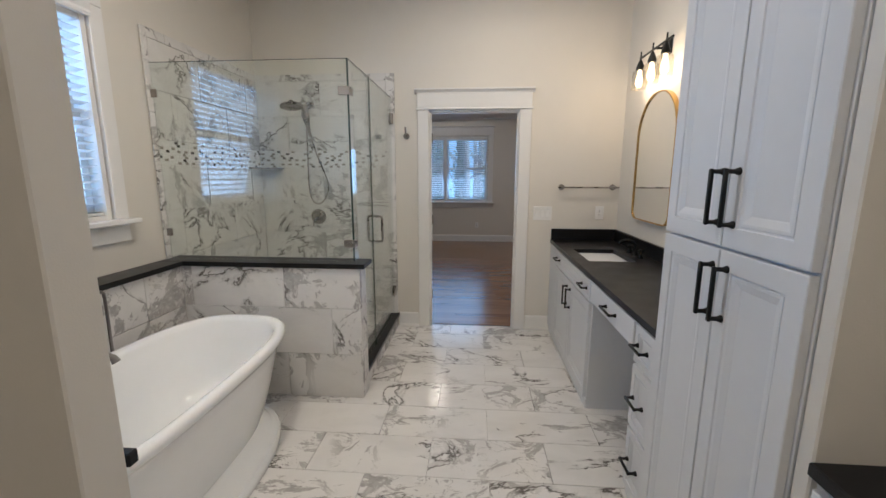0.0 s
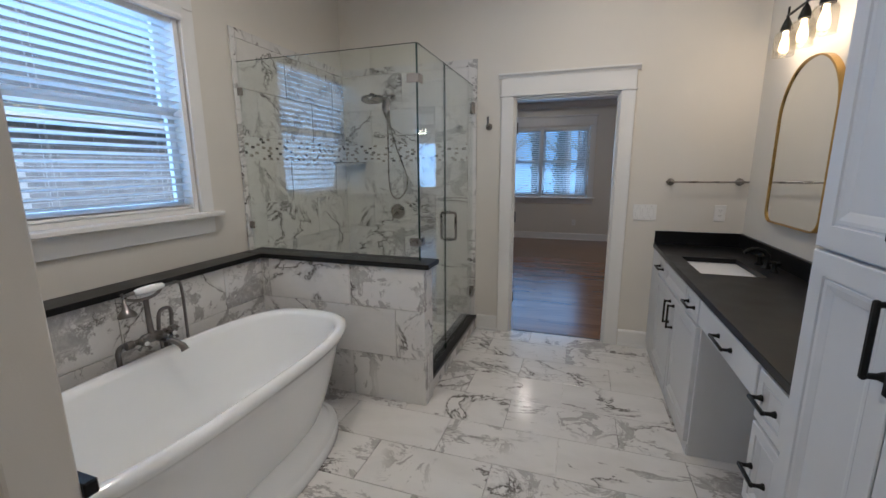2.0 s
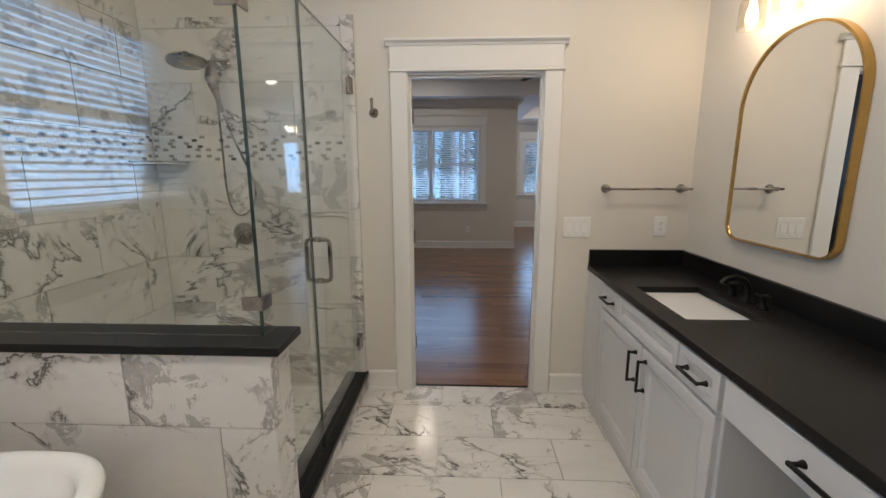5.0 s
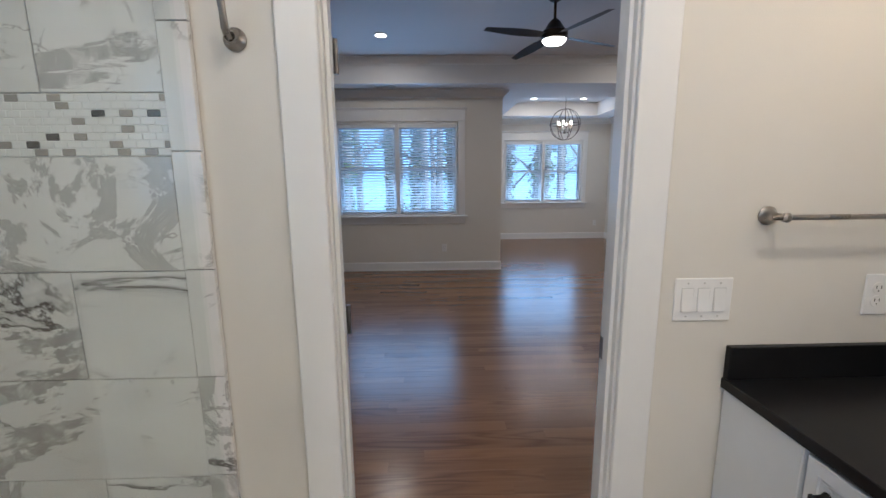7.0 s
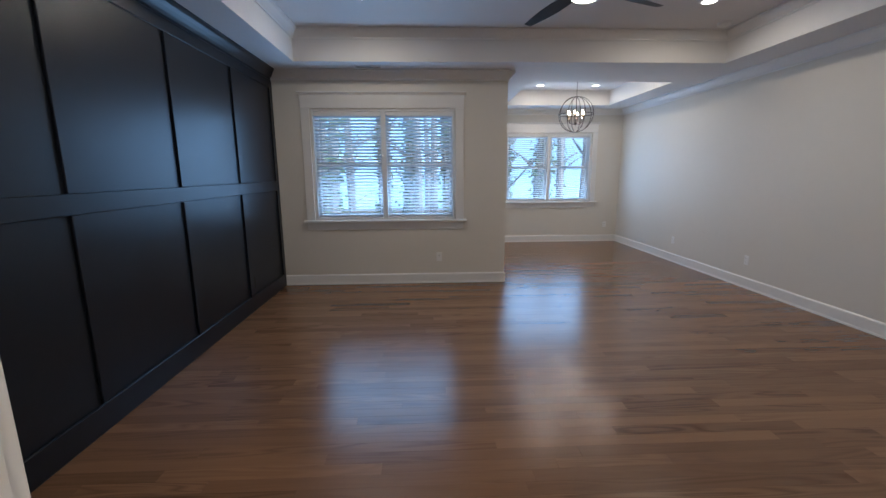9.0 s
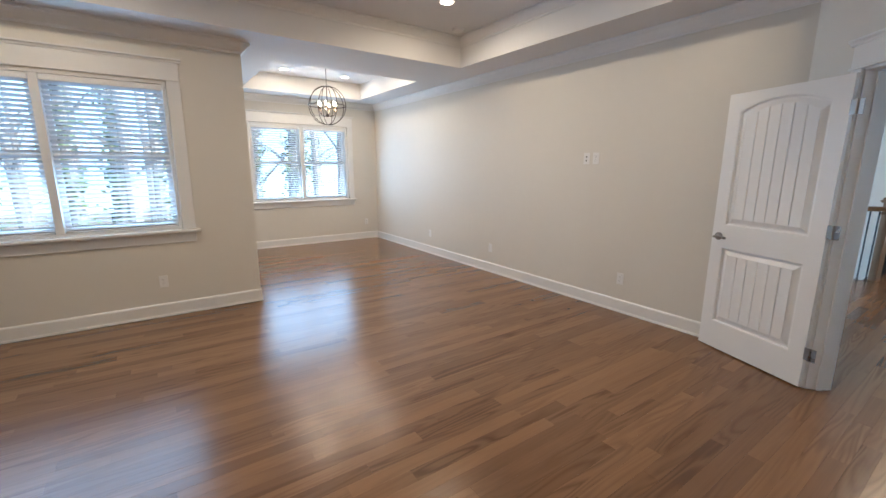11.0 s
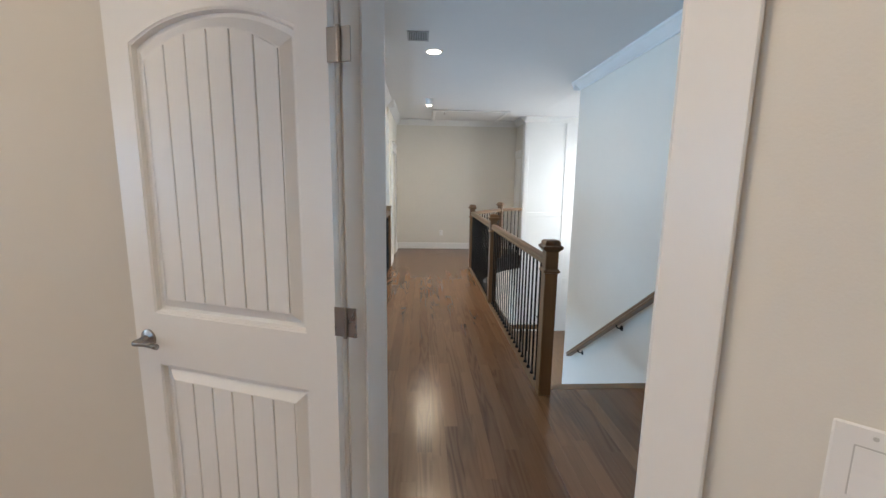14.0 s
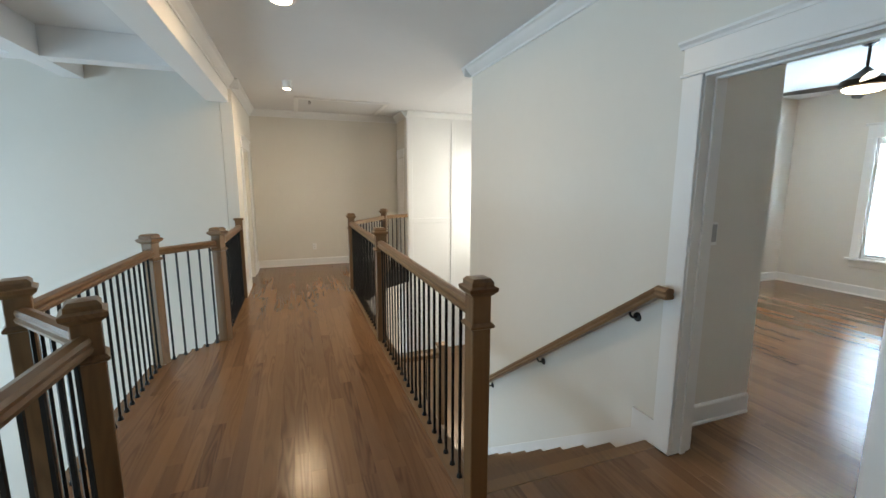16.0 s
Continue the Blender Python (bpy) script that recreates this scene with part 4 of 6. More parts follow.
def wall_plate(name, m, w, h, label, category, kind, n=1, group=""):
    """A cover plate with switches or sockets; local x across, y out, origin at its middle."""
    root = thing(name, m, label, category, group)
    part("plate", bx(bm_(), -w / 2, w / 2, 0.001, 0.006, -h / 2, h / 2, 0.0025), PLASTIC, root)
    for k in range(n):
        x = (k - (n - 1) / 2) * 0.046
        if kind == "switch":
            # no real gap: its shade is a thin grey sheet on the plate
            part("recess", bx(bm_(), x - 0.0175, x + 0.0175, 0.0061, 0.0066, -0.0345, 0.0345), PLATESHADE, root, "grey sheet in place of the shaded gap round the rocker")
            part("rocker", prism(bm_(), [(0.0067, -0.0325), (0.0125, -0.0325), (0.009, 0.0), (0.0075, 0.0325), (0.0067, 0.0325)], x - 0.0158, x + 0.0158), PLASTIC, root)
            for z in (-0.048, 0.048):
                part("screw", lathe(bm_(), [(0.0032, 0.0), (0.0028, 0.0014)], (x, 0.006, z), (0, 1, 0), 8), PLATESHADE, root)
        elif kind == "outlet":
            for z in (-0.019, 0.019):
                part("socket", lathe(bm_(), [(0.017, 0), (0.0165, 0.0025)], (x, 0.006, z), (0, 1, 0), 18), PLASTIC, root)
                sl = bx(bx(bm_(), x - 0.008, x - 0.0055, 0.0084, 0.009, z - 0.001, z + 0.007), x + 0.0055, x + 0.008, 0.0084, 0.009, z - 0.001, z + 0.007)
                lathe(sl, [(0.0022, 0), (0.0021, 0.0006)], (x, 0.0085, z - 0.008), (0, 1, 0), 8)
                part("slots", sl, SLOT, root)
        elif kind == "jack":
            for z in (-0.022, 0.018):
                part("port", lathe(bm_(), [(0.008, 0), (0.006, 0.007), (0.003, 0.0075)], (x, 0.006, z), (0, 1, 0), 10), SLOT, root)
        elif kind == "blank":
            for z in (-0.042, 0.042):
                part("screw", lathe(bm_(), [(0.0034, 0.0), (0.003, 0.0014)], (x, 0.006, z), (0, 1, 0), 8), PLATESHADE, root)
    return root


NB = along((0, 3.95), (-1, 3.95))                 # on the bath's north wall: local x runs west
wall_plate("light_switch", NB @ Matrix.Translation((-0.683, 0, 1.108)), 0.165, 0.125, "white triple rocker switch plate beside the door", "light switch", "switch", 3)
wall_plate("outlet", NB @ Matrix.Translation((-1.185, 0, 1.115)), 0.075, 0.12, "white duplex outlet over the countertop", "outlet", "outlet")

tb = thing("towel_bar", NB @ Matrix.Translation((0, 0, 1.343)), "brushed nickel towel bar on the wall", "towel bar")
for x in (-0.84, -1.283):
    part("post", lathe(bm_(), [(0.026, 0.001), (0.026, 0.006), (0.018, 0.014), (0.010, 0.03), (0.0095, 0.05), (0.013, 0.058), (0.013, 0.068), (0.006, 0.074)], (x, 0, 0), (0, 1, 0)), NICKEL, tb, smooth=True)
part("bar", tube(bm_(), [(-0.80, 0.062, 0), (-1.323, 0.062, 0)], 0.0075, 12), NICKEL, tb, smooth=True)

hk = thing("robe_hook", NB @ Matrix.Translation((0.553, 0, 1.79)), "brushed nickel robe hook on the wall", "hook")
part("base", lathe(bm_(), [(0.028, 0.001), (0.028, 0.006), (0.02, 0.012), (0.012, 0.03)], (0, 0, 0), (0, 1, 0)), NICKEL, hk, smooth=True)
part("prong", tube(bm_(), [(0, 0.02, 0), (0, 0.04, -0.004), (0, 0.052, 0.012), (0, 0.056, 0.045), (0, 0.062, 0.075)], [0.008, 0.009, 0.009, 0.008, 0.009], 12), NICKEL, hk, smooth=True)

# half wall, tub ledges and shower
structure("wall_shower_half", bx(bm_(), -1.939, -0.645, 2.616, 2.745, 0, 0.874), GROUT, "half-height tiled wall between tub and shower", "wall")
structure("wall_tub_ledge", bx(bm_(), -1.939, -1.811, 0.843, 2.615, 0, 0.874), GROUT, "half-height tiled ledge behind the tub", "wall")
structure("wall_shower_curb", bx(bm_(), -0.765, -0.663, 2.746, 3.948, 0, 0.098), GROUT, "tiled shower curb", "curb")
b = bm_()
bx(b, -1.939, -0.60, 2.585, 2.775, 0.875, 0.905, 0.003)
part_cap = structure("trim_cap_shower", b, BLACKSTONE, "honed black stone cap on the half wall", "stone cap")
structure("trim_cap_tub", bx(bm_(), -1.939, -1.775, 0.868, 2.584, 0.875, 0.905, 0.003), BLACKSTONE, "honed black stone cap on the tub ledge", "stone cap")
structure("trim_cap_tub_end", bx(bm_(), -1.939, -0.597, 0.843, 0.867, 0.875, 0.905, 0.003), BLACKSTONE, "honed black stone cap at the foot of the tub", "stone cap")
structure("trim_cap_curb", bx(bm_(), -0.785, -0.640, 2.747, 3.947, 0.099, 0.13, 0.003), BLACKSTONE, "honed black stone curb of the shower", "stone cap")

enc = thing("shower_enclosure", pose(0, 0, 0), "frameless clear glass shower enclosure with nickel clips", "shower screen")
GX, GY = -0.687, 2.68
fp = part("front_panel", bx(bm_(), -1.935, GX - 0.006, GY - 0.005, GY + 0.005, 0.907, 2.12), SHOWERGLASS, enc, "clear glass panel")
fp.visible_shadow = False
b = bm_()
lpoly = [(GY - 0.005, 0.907), (2.777, 0.907), (2.777, 0.132), (3.158, 0.132), (3.158, 2.12), (GY - 0.005, 2.12)]
prism(b, lpoly, GX - 0.005, GX + 0.005)
rp = part("return_panel", b, SHOWERGLASS, enc, "clear glass panel")
rp.visible_shadow = False
gd = part("glass_door", bx(bm_(), GX - 0.005, GX + 0.005, 3.166, 3.93, 0.145, 2.12), SHOWERGLASS, enc, "clear glass shower door")
gd.visible_shadow = False
for nm, q in (("corner_edge", (GX - 0.0058, GX + 0.0058, GY - 0.0065, GY - 0.0052, 0.907, 2.12)), ("seam_edge", (GX - 0.006, GX + 0.006, 3.1585, 3.1655, 0.135, 2.12)),
              ("top_edge", (-1.935, GX - 0.006, GY - 0.005, GY + 0.005, 2.1202, 2.122)), ("return_top_edge", (GX - 0.005, GX + 0.005, GY, 3.93, 2.1202, 2.122))):
    part(nm, bx(bm_(), *q), GLASSEDGE, enc, "dark polished glass edge")
for z in (1.94, 1.02):
    b = bx(bx(bm_(), GX - 0.06, GX + 0.012, GY - 0.013, GY - 0.0055, z - 0.024, z + 0.024, 0.002), GX + 0.0055, GX + 0.013, GY - 0.013, GY + 0.05, z - 0.024, z + 0.024, 0.002)
    part("corner_clip", b, NICKEL, enc)
for z in (1.94, 1.08):
    part("wall_clip", bx(bm_(), -1.93, -1.885, GY - 0.013, GY - 0.0055, z - 0.024, z + 0.024, 0.002), NICKEL, enc)
for z in (1.94, 0.36):
    b = bx(bx(bm_(), GX + 0.0055, GX + 0.016, 3.85, 3.91, z - 0.045, z + 0.045, 0.003), GX - 0.02, GX + 0.02, 3.912, 3.9445, z - 0.045, z + 0.045, 0.003)
    part("door_hinge", b, NICKEL, enc)
b = bm_()
for s in (1, -1):
    xo = GX + s * 0.055
    tube(b, [(GX + s * 0.006, 3.24, 1.14), (xo - s * 0.018, 3.24, 1.14), (xo - s * 0.005, 3.24, 1.135), (xo, 3.24, 1.12), (xo, 3.24, 0.965), (xo - s * 0.005, 3.24, 0.95), (xo - s * 0.018, 3.24, 0.945), (GX + s * 0.006, 3.24, 0.945)], 0.0095, 12)
    for z in (1.14, 0.945):
        lathe(b, [(0.014, 0.0055), (0.014, 0.012), (0.0095, 0.016)], (GX, 3.24, z), (s, 0, 0), 14)
part("door_handle", b, NICKEL, enc, "brushed nickel loop handle", True)

sv = thing("shower_valve", NB @ Matrix.Translation((1.40, 0.012, 1.06)), "round brushed nickel shower valve with a lever", "shower valve")
part("plate", lathe(bm_(), [(0.072, 0), (0.071, 0.006), (0.055, 0.012), (0.036, 0.016), (0.034, 0.035), (0.026, 0.05)], (0, 0, 0), (0, 1, 0), 32), NICKEL, sv, smooth=True)
part("lever", tube(bm_(), [(0, 0.044, 0), (0.012, 0.052, -0.02), (0.03, 0.054, -0.062), (0.036, 0.05, -0.08)], [0.011, 0.010, 0.008, 0.009], 12), NICKEL, sv, smooth=True)

sh = thing("shower_fixture", NB @ Matrix.Translation((1.42, 0.012, 2.07)), "brushed nickel shower head with hand shower and hose", "shower head")
part("arm", tube(lathe(bm_(), [(0.03, 0), (0.028, 0.006), (0.012, 0.014)], (0, 0, 0), (0, 1, 0)), [(0, 0.01, 0), (0, 0.08, 0.004), (-0.01, 0.14, -0.012), (-0.02, 0.18, -0.045)], 0.011, 12), NICKEL, sh, smooth=True)
part("diverter", lathe(bm_(), [(0.012, -0.03), (0.026, -0.02), (0.028, 0.015), (0.015, 0.03)], (-0.022, 0.19, -0.055), (0, -0.5, 0.8)), NICKEL, sh, smooth=True)
part("rain_head", lathe(bm_(), [(0.002, -0.012), (0.088, -0.012), (0.092, -0.004), (0.088, 0.006), (0.03, 0.022), (0.016, 0.045)], (0.05, 0.30, -0.055), (0.10, -0.16, 0.98), 32), NICKEL, sh, smooth=True)
part("neck", tube(bm_(), [(-0.022, 0.19, -0.055), (0.0, 0.24, -0.03), (0.04, 0.285, -0.025)], 0.011, 10), NICKEL, sh, smooth=True)
part("hand_shower", tube(bm_(), [(-0.03, 0.21, -0.08), (-0.04, 0.235, -0.13), (-0.055, 0.225, -0.22), (-0.065, 0.205, -0.30)], [0.03, 0.034, 0.015, 0.011], 14), NICKEL, sh, smooth=True)
hose = [(-0.067, 0.20, -0.31), (-0.10, 0.17, -0.45), (-0.15, 0.13, -0.62), (-0.168, 0.11, -0.73), (-0.13, 0.09, -0.83), (-0.06, 0.08, -0.885), (0.0, 0.08, -0.85), (0.02, 0.09, -0.72), (0.01, 0.11, -0.5), (-0.01, 0.15, -0.25), (-0.02, 0.185, -0.09)]


def smooth_path(pts, n=6):
    """A Catmull-Rom path through points."""
    p = [Vector(q) for q in pts]
    p = [p[0] * 2 - p[1]] + p + [p[-1] * 2 - p[-2]]
    out = []
    for k in range(1, len(p) - 2):
        for s in range(n):
            t = s / n
            a, b_, c, d_ = p[k - 1], p[k], p[k + 1], p[k + 2]
            out.append(0.5 * ((2 * b_) + (c - a) * t + (2 * a - 5 * b_ + 4 * c - d_) * t * t + (3 * b_ - a - 3 * c + d_) * t ** 3))
    return out + [p[-2]]


part("hose", tube(bm_(), smooth_path(hose), 0.0065, 10), NICKEL, sh, "ribbed metal hose", True)

cs = thing("corner_shelf", pose(-1.925, 3.935, 1.49), "clear glass corner shelf with a nickel rim", "shelf")
b = bm_()
pl = [(0.0, 0.0)] + [(0.21 * math.cos(radians(-90 + 9 * k)), 0.21 * math.sin(radians(-90 + 9 * k))) for k in range(11)]
f = b.faces.new([b.verts.new((x, y, 0)) for x, y in pl])
bmesh.ops.solidify(b, geom=[f], thickness=0.008)
part("shelf", b, GLASSEDGE, cs)
part("rim", tube(bm_(), [(x, y, 0.016) for x, y in pl[1:]], 0.005, 8), NICKEL, cs, smooth=True)


def oval(bm, hw, hl, z, e=0.66, n=64):
    out = []
    for k in range(n):
        t = 2 * math.pi * k / n
        c, s = math.cos(t), math.sin(t)
        out.append(bm.verts.new((hw * math.copysign(abs(c) ** e, c), hl * math.copysign(abs(s) ** e, s), z)))
    return out


def loft(bm, rings, close=True):
    for a, b_ in zip(rings, rings[1:]):
        n = len(a)
        for k in range(n):
            bm.faces.new((a[k], a[(k + 1) % n], b_[(k + 1) % n], b_[k]))
    if close:
        bm.faces.new(rings[-1])


tub = thing("bathtub", pose(-1.312, 1.665, 0), "white acrylic freestanding pedestal bathtub with a rolled rim", "bathtub")
b = bm_()
loft(b, [oval(b, hw, hl, z) for hw, hl, z in (
    (0.275, 0.62, 0.125), (0.285, 0.65, 0.16), (0.305, 0.70, 0.25), (0.325, 0.745, 0.36), (0.342, 0.785, 0.47), (0.352, 0.803, 0.515),
    (0.362, 0.815, 0.535), (0.376, 0.83, 0.548), (0.385, 0.84, 0.563), (0.386, 0.842, 0.578), (0.380, 0.836, 0.592), (0.367, 0.822, 0.600),
    (0.350, 0.803, 0.600), (0.335, 0.787, 0.590), (0.325, 0.775, 0.570), (0.305, 0.745, 0.46), (0.285, 0.70, 0.32), (0.26, 0.63, 0.23), (0.21, 0.53, 0.185), (0.10, 0.3, 0.172))])
part("tub", b, ACRYL, tub, smooth=True)
b = bm_()
loft(b, [oval(b, hw, hl, z, 0.74) for hw, hl, z in ((0.380, 0.715, 0.0), (0.384, 0.72, 0.006), (0.384, 0.72, 0.052), (0.376, 0.712, 0.064), (0.352, 0.69, 0.068), (0.338, 0.675, 0.078), (0.326, 0.664, 0.092), (0.30, 0.64, 0.104), (0.280, 0.625, 0.118), (0.27, 0.61, 0.124))])
part("plinth", b, ACRYL, tub, "stepped white plinth", True)
part("drain", lathe(bm_(), [(0.03, 0), (0.028, 0.004), (0.01, 0.006)], (0, 0.42, 0.186)), PEWTER, tub, smooth=True)

tf = thing("tub_filler", pose(-1.725, 1.745, 0), "floor-mounted aged pewter tub filler with hand shower", "bath faucet")
for y in (-0.13, 0.09):
    part("riser", tube(lathe(bm_(), [(0.032, 0), (0.03, 0.006), (0.016, 0.014)], (0, y, 0)), smooth_path([(0, y, 0.01), (0, y, 0.55), (0.0, y, 0.64), (0.015, y + (0.015 if y < 0 else -0.01), 0.672), (0.05, y + (0.03 if y < 0 else -0.02), 0.68)], 4), 0.0115, 12), PEWTER, tf, smooth=True)
part("valve_body", lathe(bm_(), [(0.014, -0.12), (0.019, -0.118), (0.019, -0.09), (0.013, -0.085), (0.013, -0.05), (0.022, -0.04), (0.025, 0.0), (0.022, 0.04), (0.013, 0.05), (0.013, 0.085), (0.019, 0.09), (0.019, 0.118), (0.014, 0.12)], (0.055, -0.01, 0.68), (0, 1, 0), 18), PEWTER, tf, smooth=True)
for y in (-0.075, 0.06):
    b = lathe(bm_(), [(0.012, 0), (0.011, 0.02), (0.016, 0.026), (0.014, 0.04)], (0.07, y, 0.68), (1, 0, 0), 14)
    for k in range(4):
        a = k * math.pi / 2 + 0.6
        tube(b, [(0.10, y, 0.68), (0.10, y + 0.02 * math.cos(a), 0.68 + 0.02 * math.sin(a)), (0.10, y + 0.036 * math.cos(a), 0.68 + 0.036 * math.sin(a))], [0.005, 0.0045, 0.0085], 8)
    h = part("cross_handle", b, PEWTER, tf, smooth=True)
    part("porcelain_button", lathe(bm_(), [(0.011, 0), (0.010, 0.004), (0.004, 0.006)], (0.111, y, 0.68), (1, 0, 0), 14), CERAMIC, h, "white porcelain button", True)
part("spout", tube(bm_(), smooth_path([(0.07, 0.0, 0.672), (0.11, 0.01, 0.668), (0.15, 0.025, 0.655), (0.18, 0.036, 0.635), (0.192, 0.04, 0.612)], 4), [0.013] * 8 + [0.014] * 4 + [0.016] * 3 + [0.017, 0.019], 14), PEWTER, tf, smooth=True)
part("cradle_post", tube(bm_(), [(0.055, -0.01, 0.70), (0.05, -0.01, 0.80), (0.05, -0.01, 0.865)], [0.014, 0.0115, 0.012], 12), PEWTER, tf, smooth=True)
part("cradle", tube(bm_(), smooth_path([(0.05, -0.11, 0.915), (0.05, -0.09, 0.885), (0.05, -0.04, 0.868), (0.05, 0.02, 0.868), (0.05, 0.06, 0.885), (0.05, 0.075, 0.915)], 4), 0.007, 10), PEWTER, tf, smooth=True)
hs = part("hand_shower", tube(bm_(), smooth_path([(0.07, 0.10, 0.908), (0.07, 0.03, 0.912), (0.07, -0.08, 0.912), (0.08, -0.115, 0.908), (0.10, -0.135, 0.89), (0.11, -0.14, 0.87)], 3), 0.008, 10), PEWTER, tf, smooth=True)
part("porcelain_grip", lathe(bm_(), [(0.009, -0.07), (0.015, -0.06), (0.0185, -0.02), (0.0185, 0.02), (0.015, 0.06), (0.009, 0.068)], (0.07, 0.0, 0.912), (0, 1, 0), 18), CERAMIC, hs, "white porcelain grip", True)
part("shower_bell", lathe(bm_(), [(0.034, -0.045), (0.036, -0.036), (0.030, -0.022), (0.016, -0.008), (0.011, 0.012)], (0.115, -0.142, 0.872), (-0.25, 0.1, 1), 20), PEWTER, hs, smooth=True)
part("hose", tube(bm_(), smooth_path([(0.07, 0.10, 0.908), (0.06, 0.15, 0.905), (0.04, 0.18, 0.86), (0.03, 0.19, 0.70), (0.025, 0.19, 0.5), (0.02, 0.17, 0.35), (0.02, 0.12, 0.33), (0.03, 0.06, 0.5), (0.045, 0.035, 0.67)], 4), 0.0075, 10), PEWTER, tf, "ribbed metal hose", True)
part("transfer_pipe", tube(bm_(), smooth_path([(0.05, 0.03, 0.70), (0.04, 0.05, 0.775), (0.04, 0.085, 0.79), (0.03, 0.115, 0.77), (0.02, 0.12, 0.70), (0.015, 0.10, 0.55)], 4), 0.009, 10), PEWTER, tf, smooth=True)

# ---- bedroom things ----
aw = thing("accent_panelling", along((-1.957, 9.20), (-1.957, 4.09)), "near-black painted board and batten panelling on the accent wall", "wall panelling", "", "structure")
part("base_rail", bx(bm_(), 0.0, 5.11, 0.001, 0.02, 0.0, 0.165, 0.003), NAVY, aw)
part("middle_rail", bx(bm_(), 0.0, 5.11, 0.001, 0.018, 1.265, 1.38, 0.003), NAVY, aw)
part("top_rail", bx(bm_(), 0.0, 5.11, 0.001, 0.018, 2.505, 2.60, 0.003), NAVY, aw)
for k in range(6):
    x = 0.0 if k == 0 else 1.005 + (k - 1) * 1.03
    for z0, z1 in ((0.166, 1.264), (1.381, 2.504)):
        if x + 0.09 < 5.11:
            part("batten", bx(bm_(), x, x + 0.09, 0.001, 0.0175, z0, z1, 0.003), NAVY, aw)
sl = thing("dark_outlet", along((-1.957, 8.25), (-1.957, 7.25)) @ Matrix.Translation((0.03, 0.0, 0.30)), "black outlet plate on the dark panelling", "outlet")
part("plate", bx(bm_(), -0.037, 0.037, 0.001, 0.008, -0.06, 0.06, 0.002), BLACKMETAL, sl)

EW = along((4.01, 0), (4.01, 1))                  # on the bedroom's east wall: local x runs north
wall_plate("cable_plate", EW @ Matrix.Translation((7.20, 0, 1.585)), 0.075, 0.12, "white cable jack plate at picture height", "wall plate", "jack")
wall_plate("outlet", EW @ Matrix.Translation((7.085, 0, 1.585)), 0.075, 0.12, "white duplex outlet at picture height", "outlet", "outlet")
for y in (6.69, 8.72, 10.3):
    wall_plate("outlet", EW @ Matrix.Translation((y, 0, 0.355)), 0.075, 0.12, "white duplex outlet above the baseboard", "outlet", "outlet", 1, "low outlets")
wall_plate("outlet", along((0.11, 9.20), (-1, 9.20)) @ Matrix.Translation((0, 0, 0.36)), 0.075, 0.12, "white duplex outlet above the baseboard", "outlet", "outlet", 1, "low outlets")
wall_plate("outlet", along((3.75, 12.38), (1, 12.38)) @ Matrix.Translation((0, 0, 0.36)), 0.075, 0.12, "white duplex outlet above the baseboard", "outlet", "outlet", 1, "low outlets")
DW = along(D0, D1)
wall_plate("light_switch", DW @ Matrix.Translation((0.222, 0, 1.15)), 0.17, 0.12, "white triple rocker switch plate beside the bedroom door", "light switch", "switch", 3)
wall_plate("fan_control", DW @ Matrix.Translation((0.18, 0, 1.338)), 0.079, 0.12, "white blank cover plate above the switches", "wall plate", "blank")

th = thing("thermostat", along((0, 4.05), (1, 4.05)) @ Matrix.Translation((2.175, 0.0, 1.495)), "white wall thermostat with a small grey display", "thermostat")
part("case", bx(bm_(), -0.07, 0.07, 0.001, 0.03, -0.048, 0.048, 0.008, 2), PLASTIC, th, smooth=True)
part("display", bx(bm_(), 0.012, 0.058, 0.0301, 0.0312, -0.008, 0.028), LCD, th, "dark grey display")
b = bm_()
for x, z in ((-0.03, 0.025), (-0.03, -0.01), (-0.012, 0.008), (-0.048, 0.008)):
    lathe(b, [(0.008, 0), (0.007, 0.003)], (x, 0.0302, z), (0, 1, 0), 12)
part("buttons", b, GREYPLASTIC, th, "grey round buttons")
b = bm_()
for x in (0.05, 0.022):
    lathe(b, [(0.007, 0), (0.006, 0.003)], (x, 0.0302, -0.032), (0, 1, 0), 12)
part("lower_buttons", b, PLASTIC, th)


def downlight(name, x, y, z, r, label, group):
    root = thing(name, pose(x, y, z), label, "ceiling light", group)
    part("trim_ring", _lathe(bm_(), [(r * 0.72, -0.002), (r * 0.76, -0.010), (r, -0.006), (r * 1.02, -0.001)], Vector((0, 0, 0)), Vector((0, 0, 1)), 28), PLASTIC, root, smooth=True)
    l = part("lens", lathe(bm_(), [(r * 0.74, -0.0075), (r * 0.7, -0.004)], (0, 0, 0), seg=28), CANLIGHT, root, "lit warm white lens")
    l.visible_shadow = False
    return root


for x, y in ((-0.631, 7.90), (2.65, 7.92), (-0.631, 5.5), (2.65, 5.5)):
    downlight("recessed_light", x, y, 3.06, 0.085, "lit recessed ceiling light in the bedroom tray", "bedroom recessed lights")
for x, y in ((2.0, 10.3), (3.0, 11.4), (3.0, 10.3), (2.0, 11.4)):
    downlight("recessed_light", x, y, 2.99, 0.08, "lit recessed ceiling light in the alcove", "alcove recessed lights")
for x, y in ((0.3, 2.9), (-0.9, 1.5), (0.5, -0.4)):
    downlight("recessed_light", x, y, 3.05, 0.085, "lit recessed ceiling light in the bathroom", "bath recessed lights")

sd = thing("smoke_detector", pose(3.22, 8.5, 3.06), "white round smoke detector on the tray ceiling", "smoke detector")
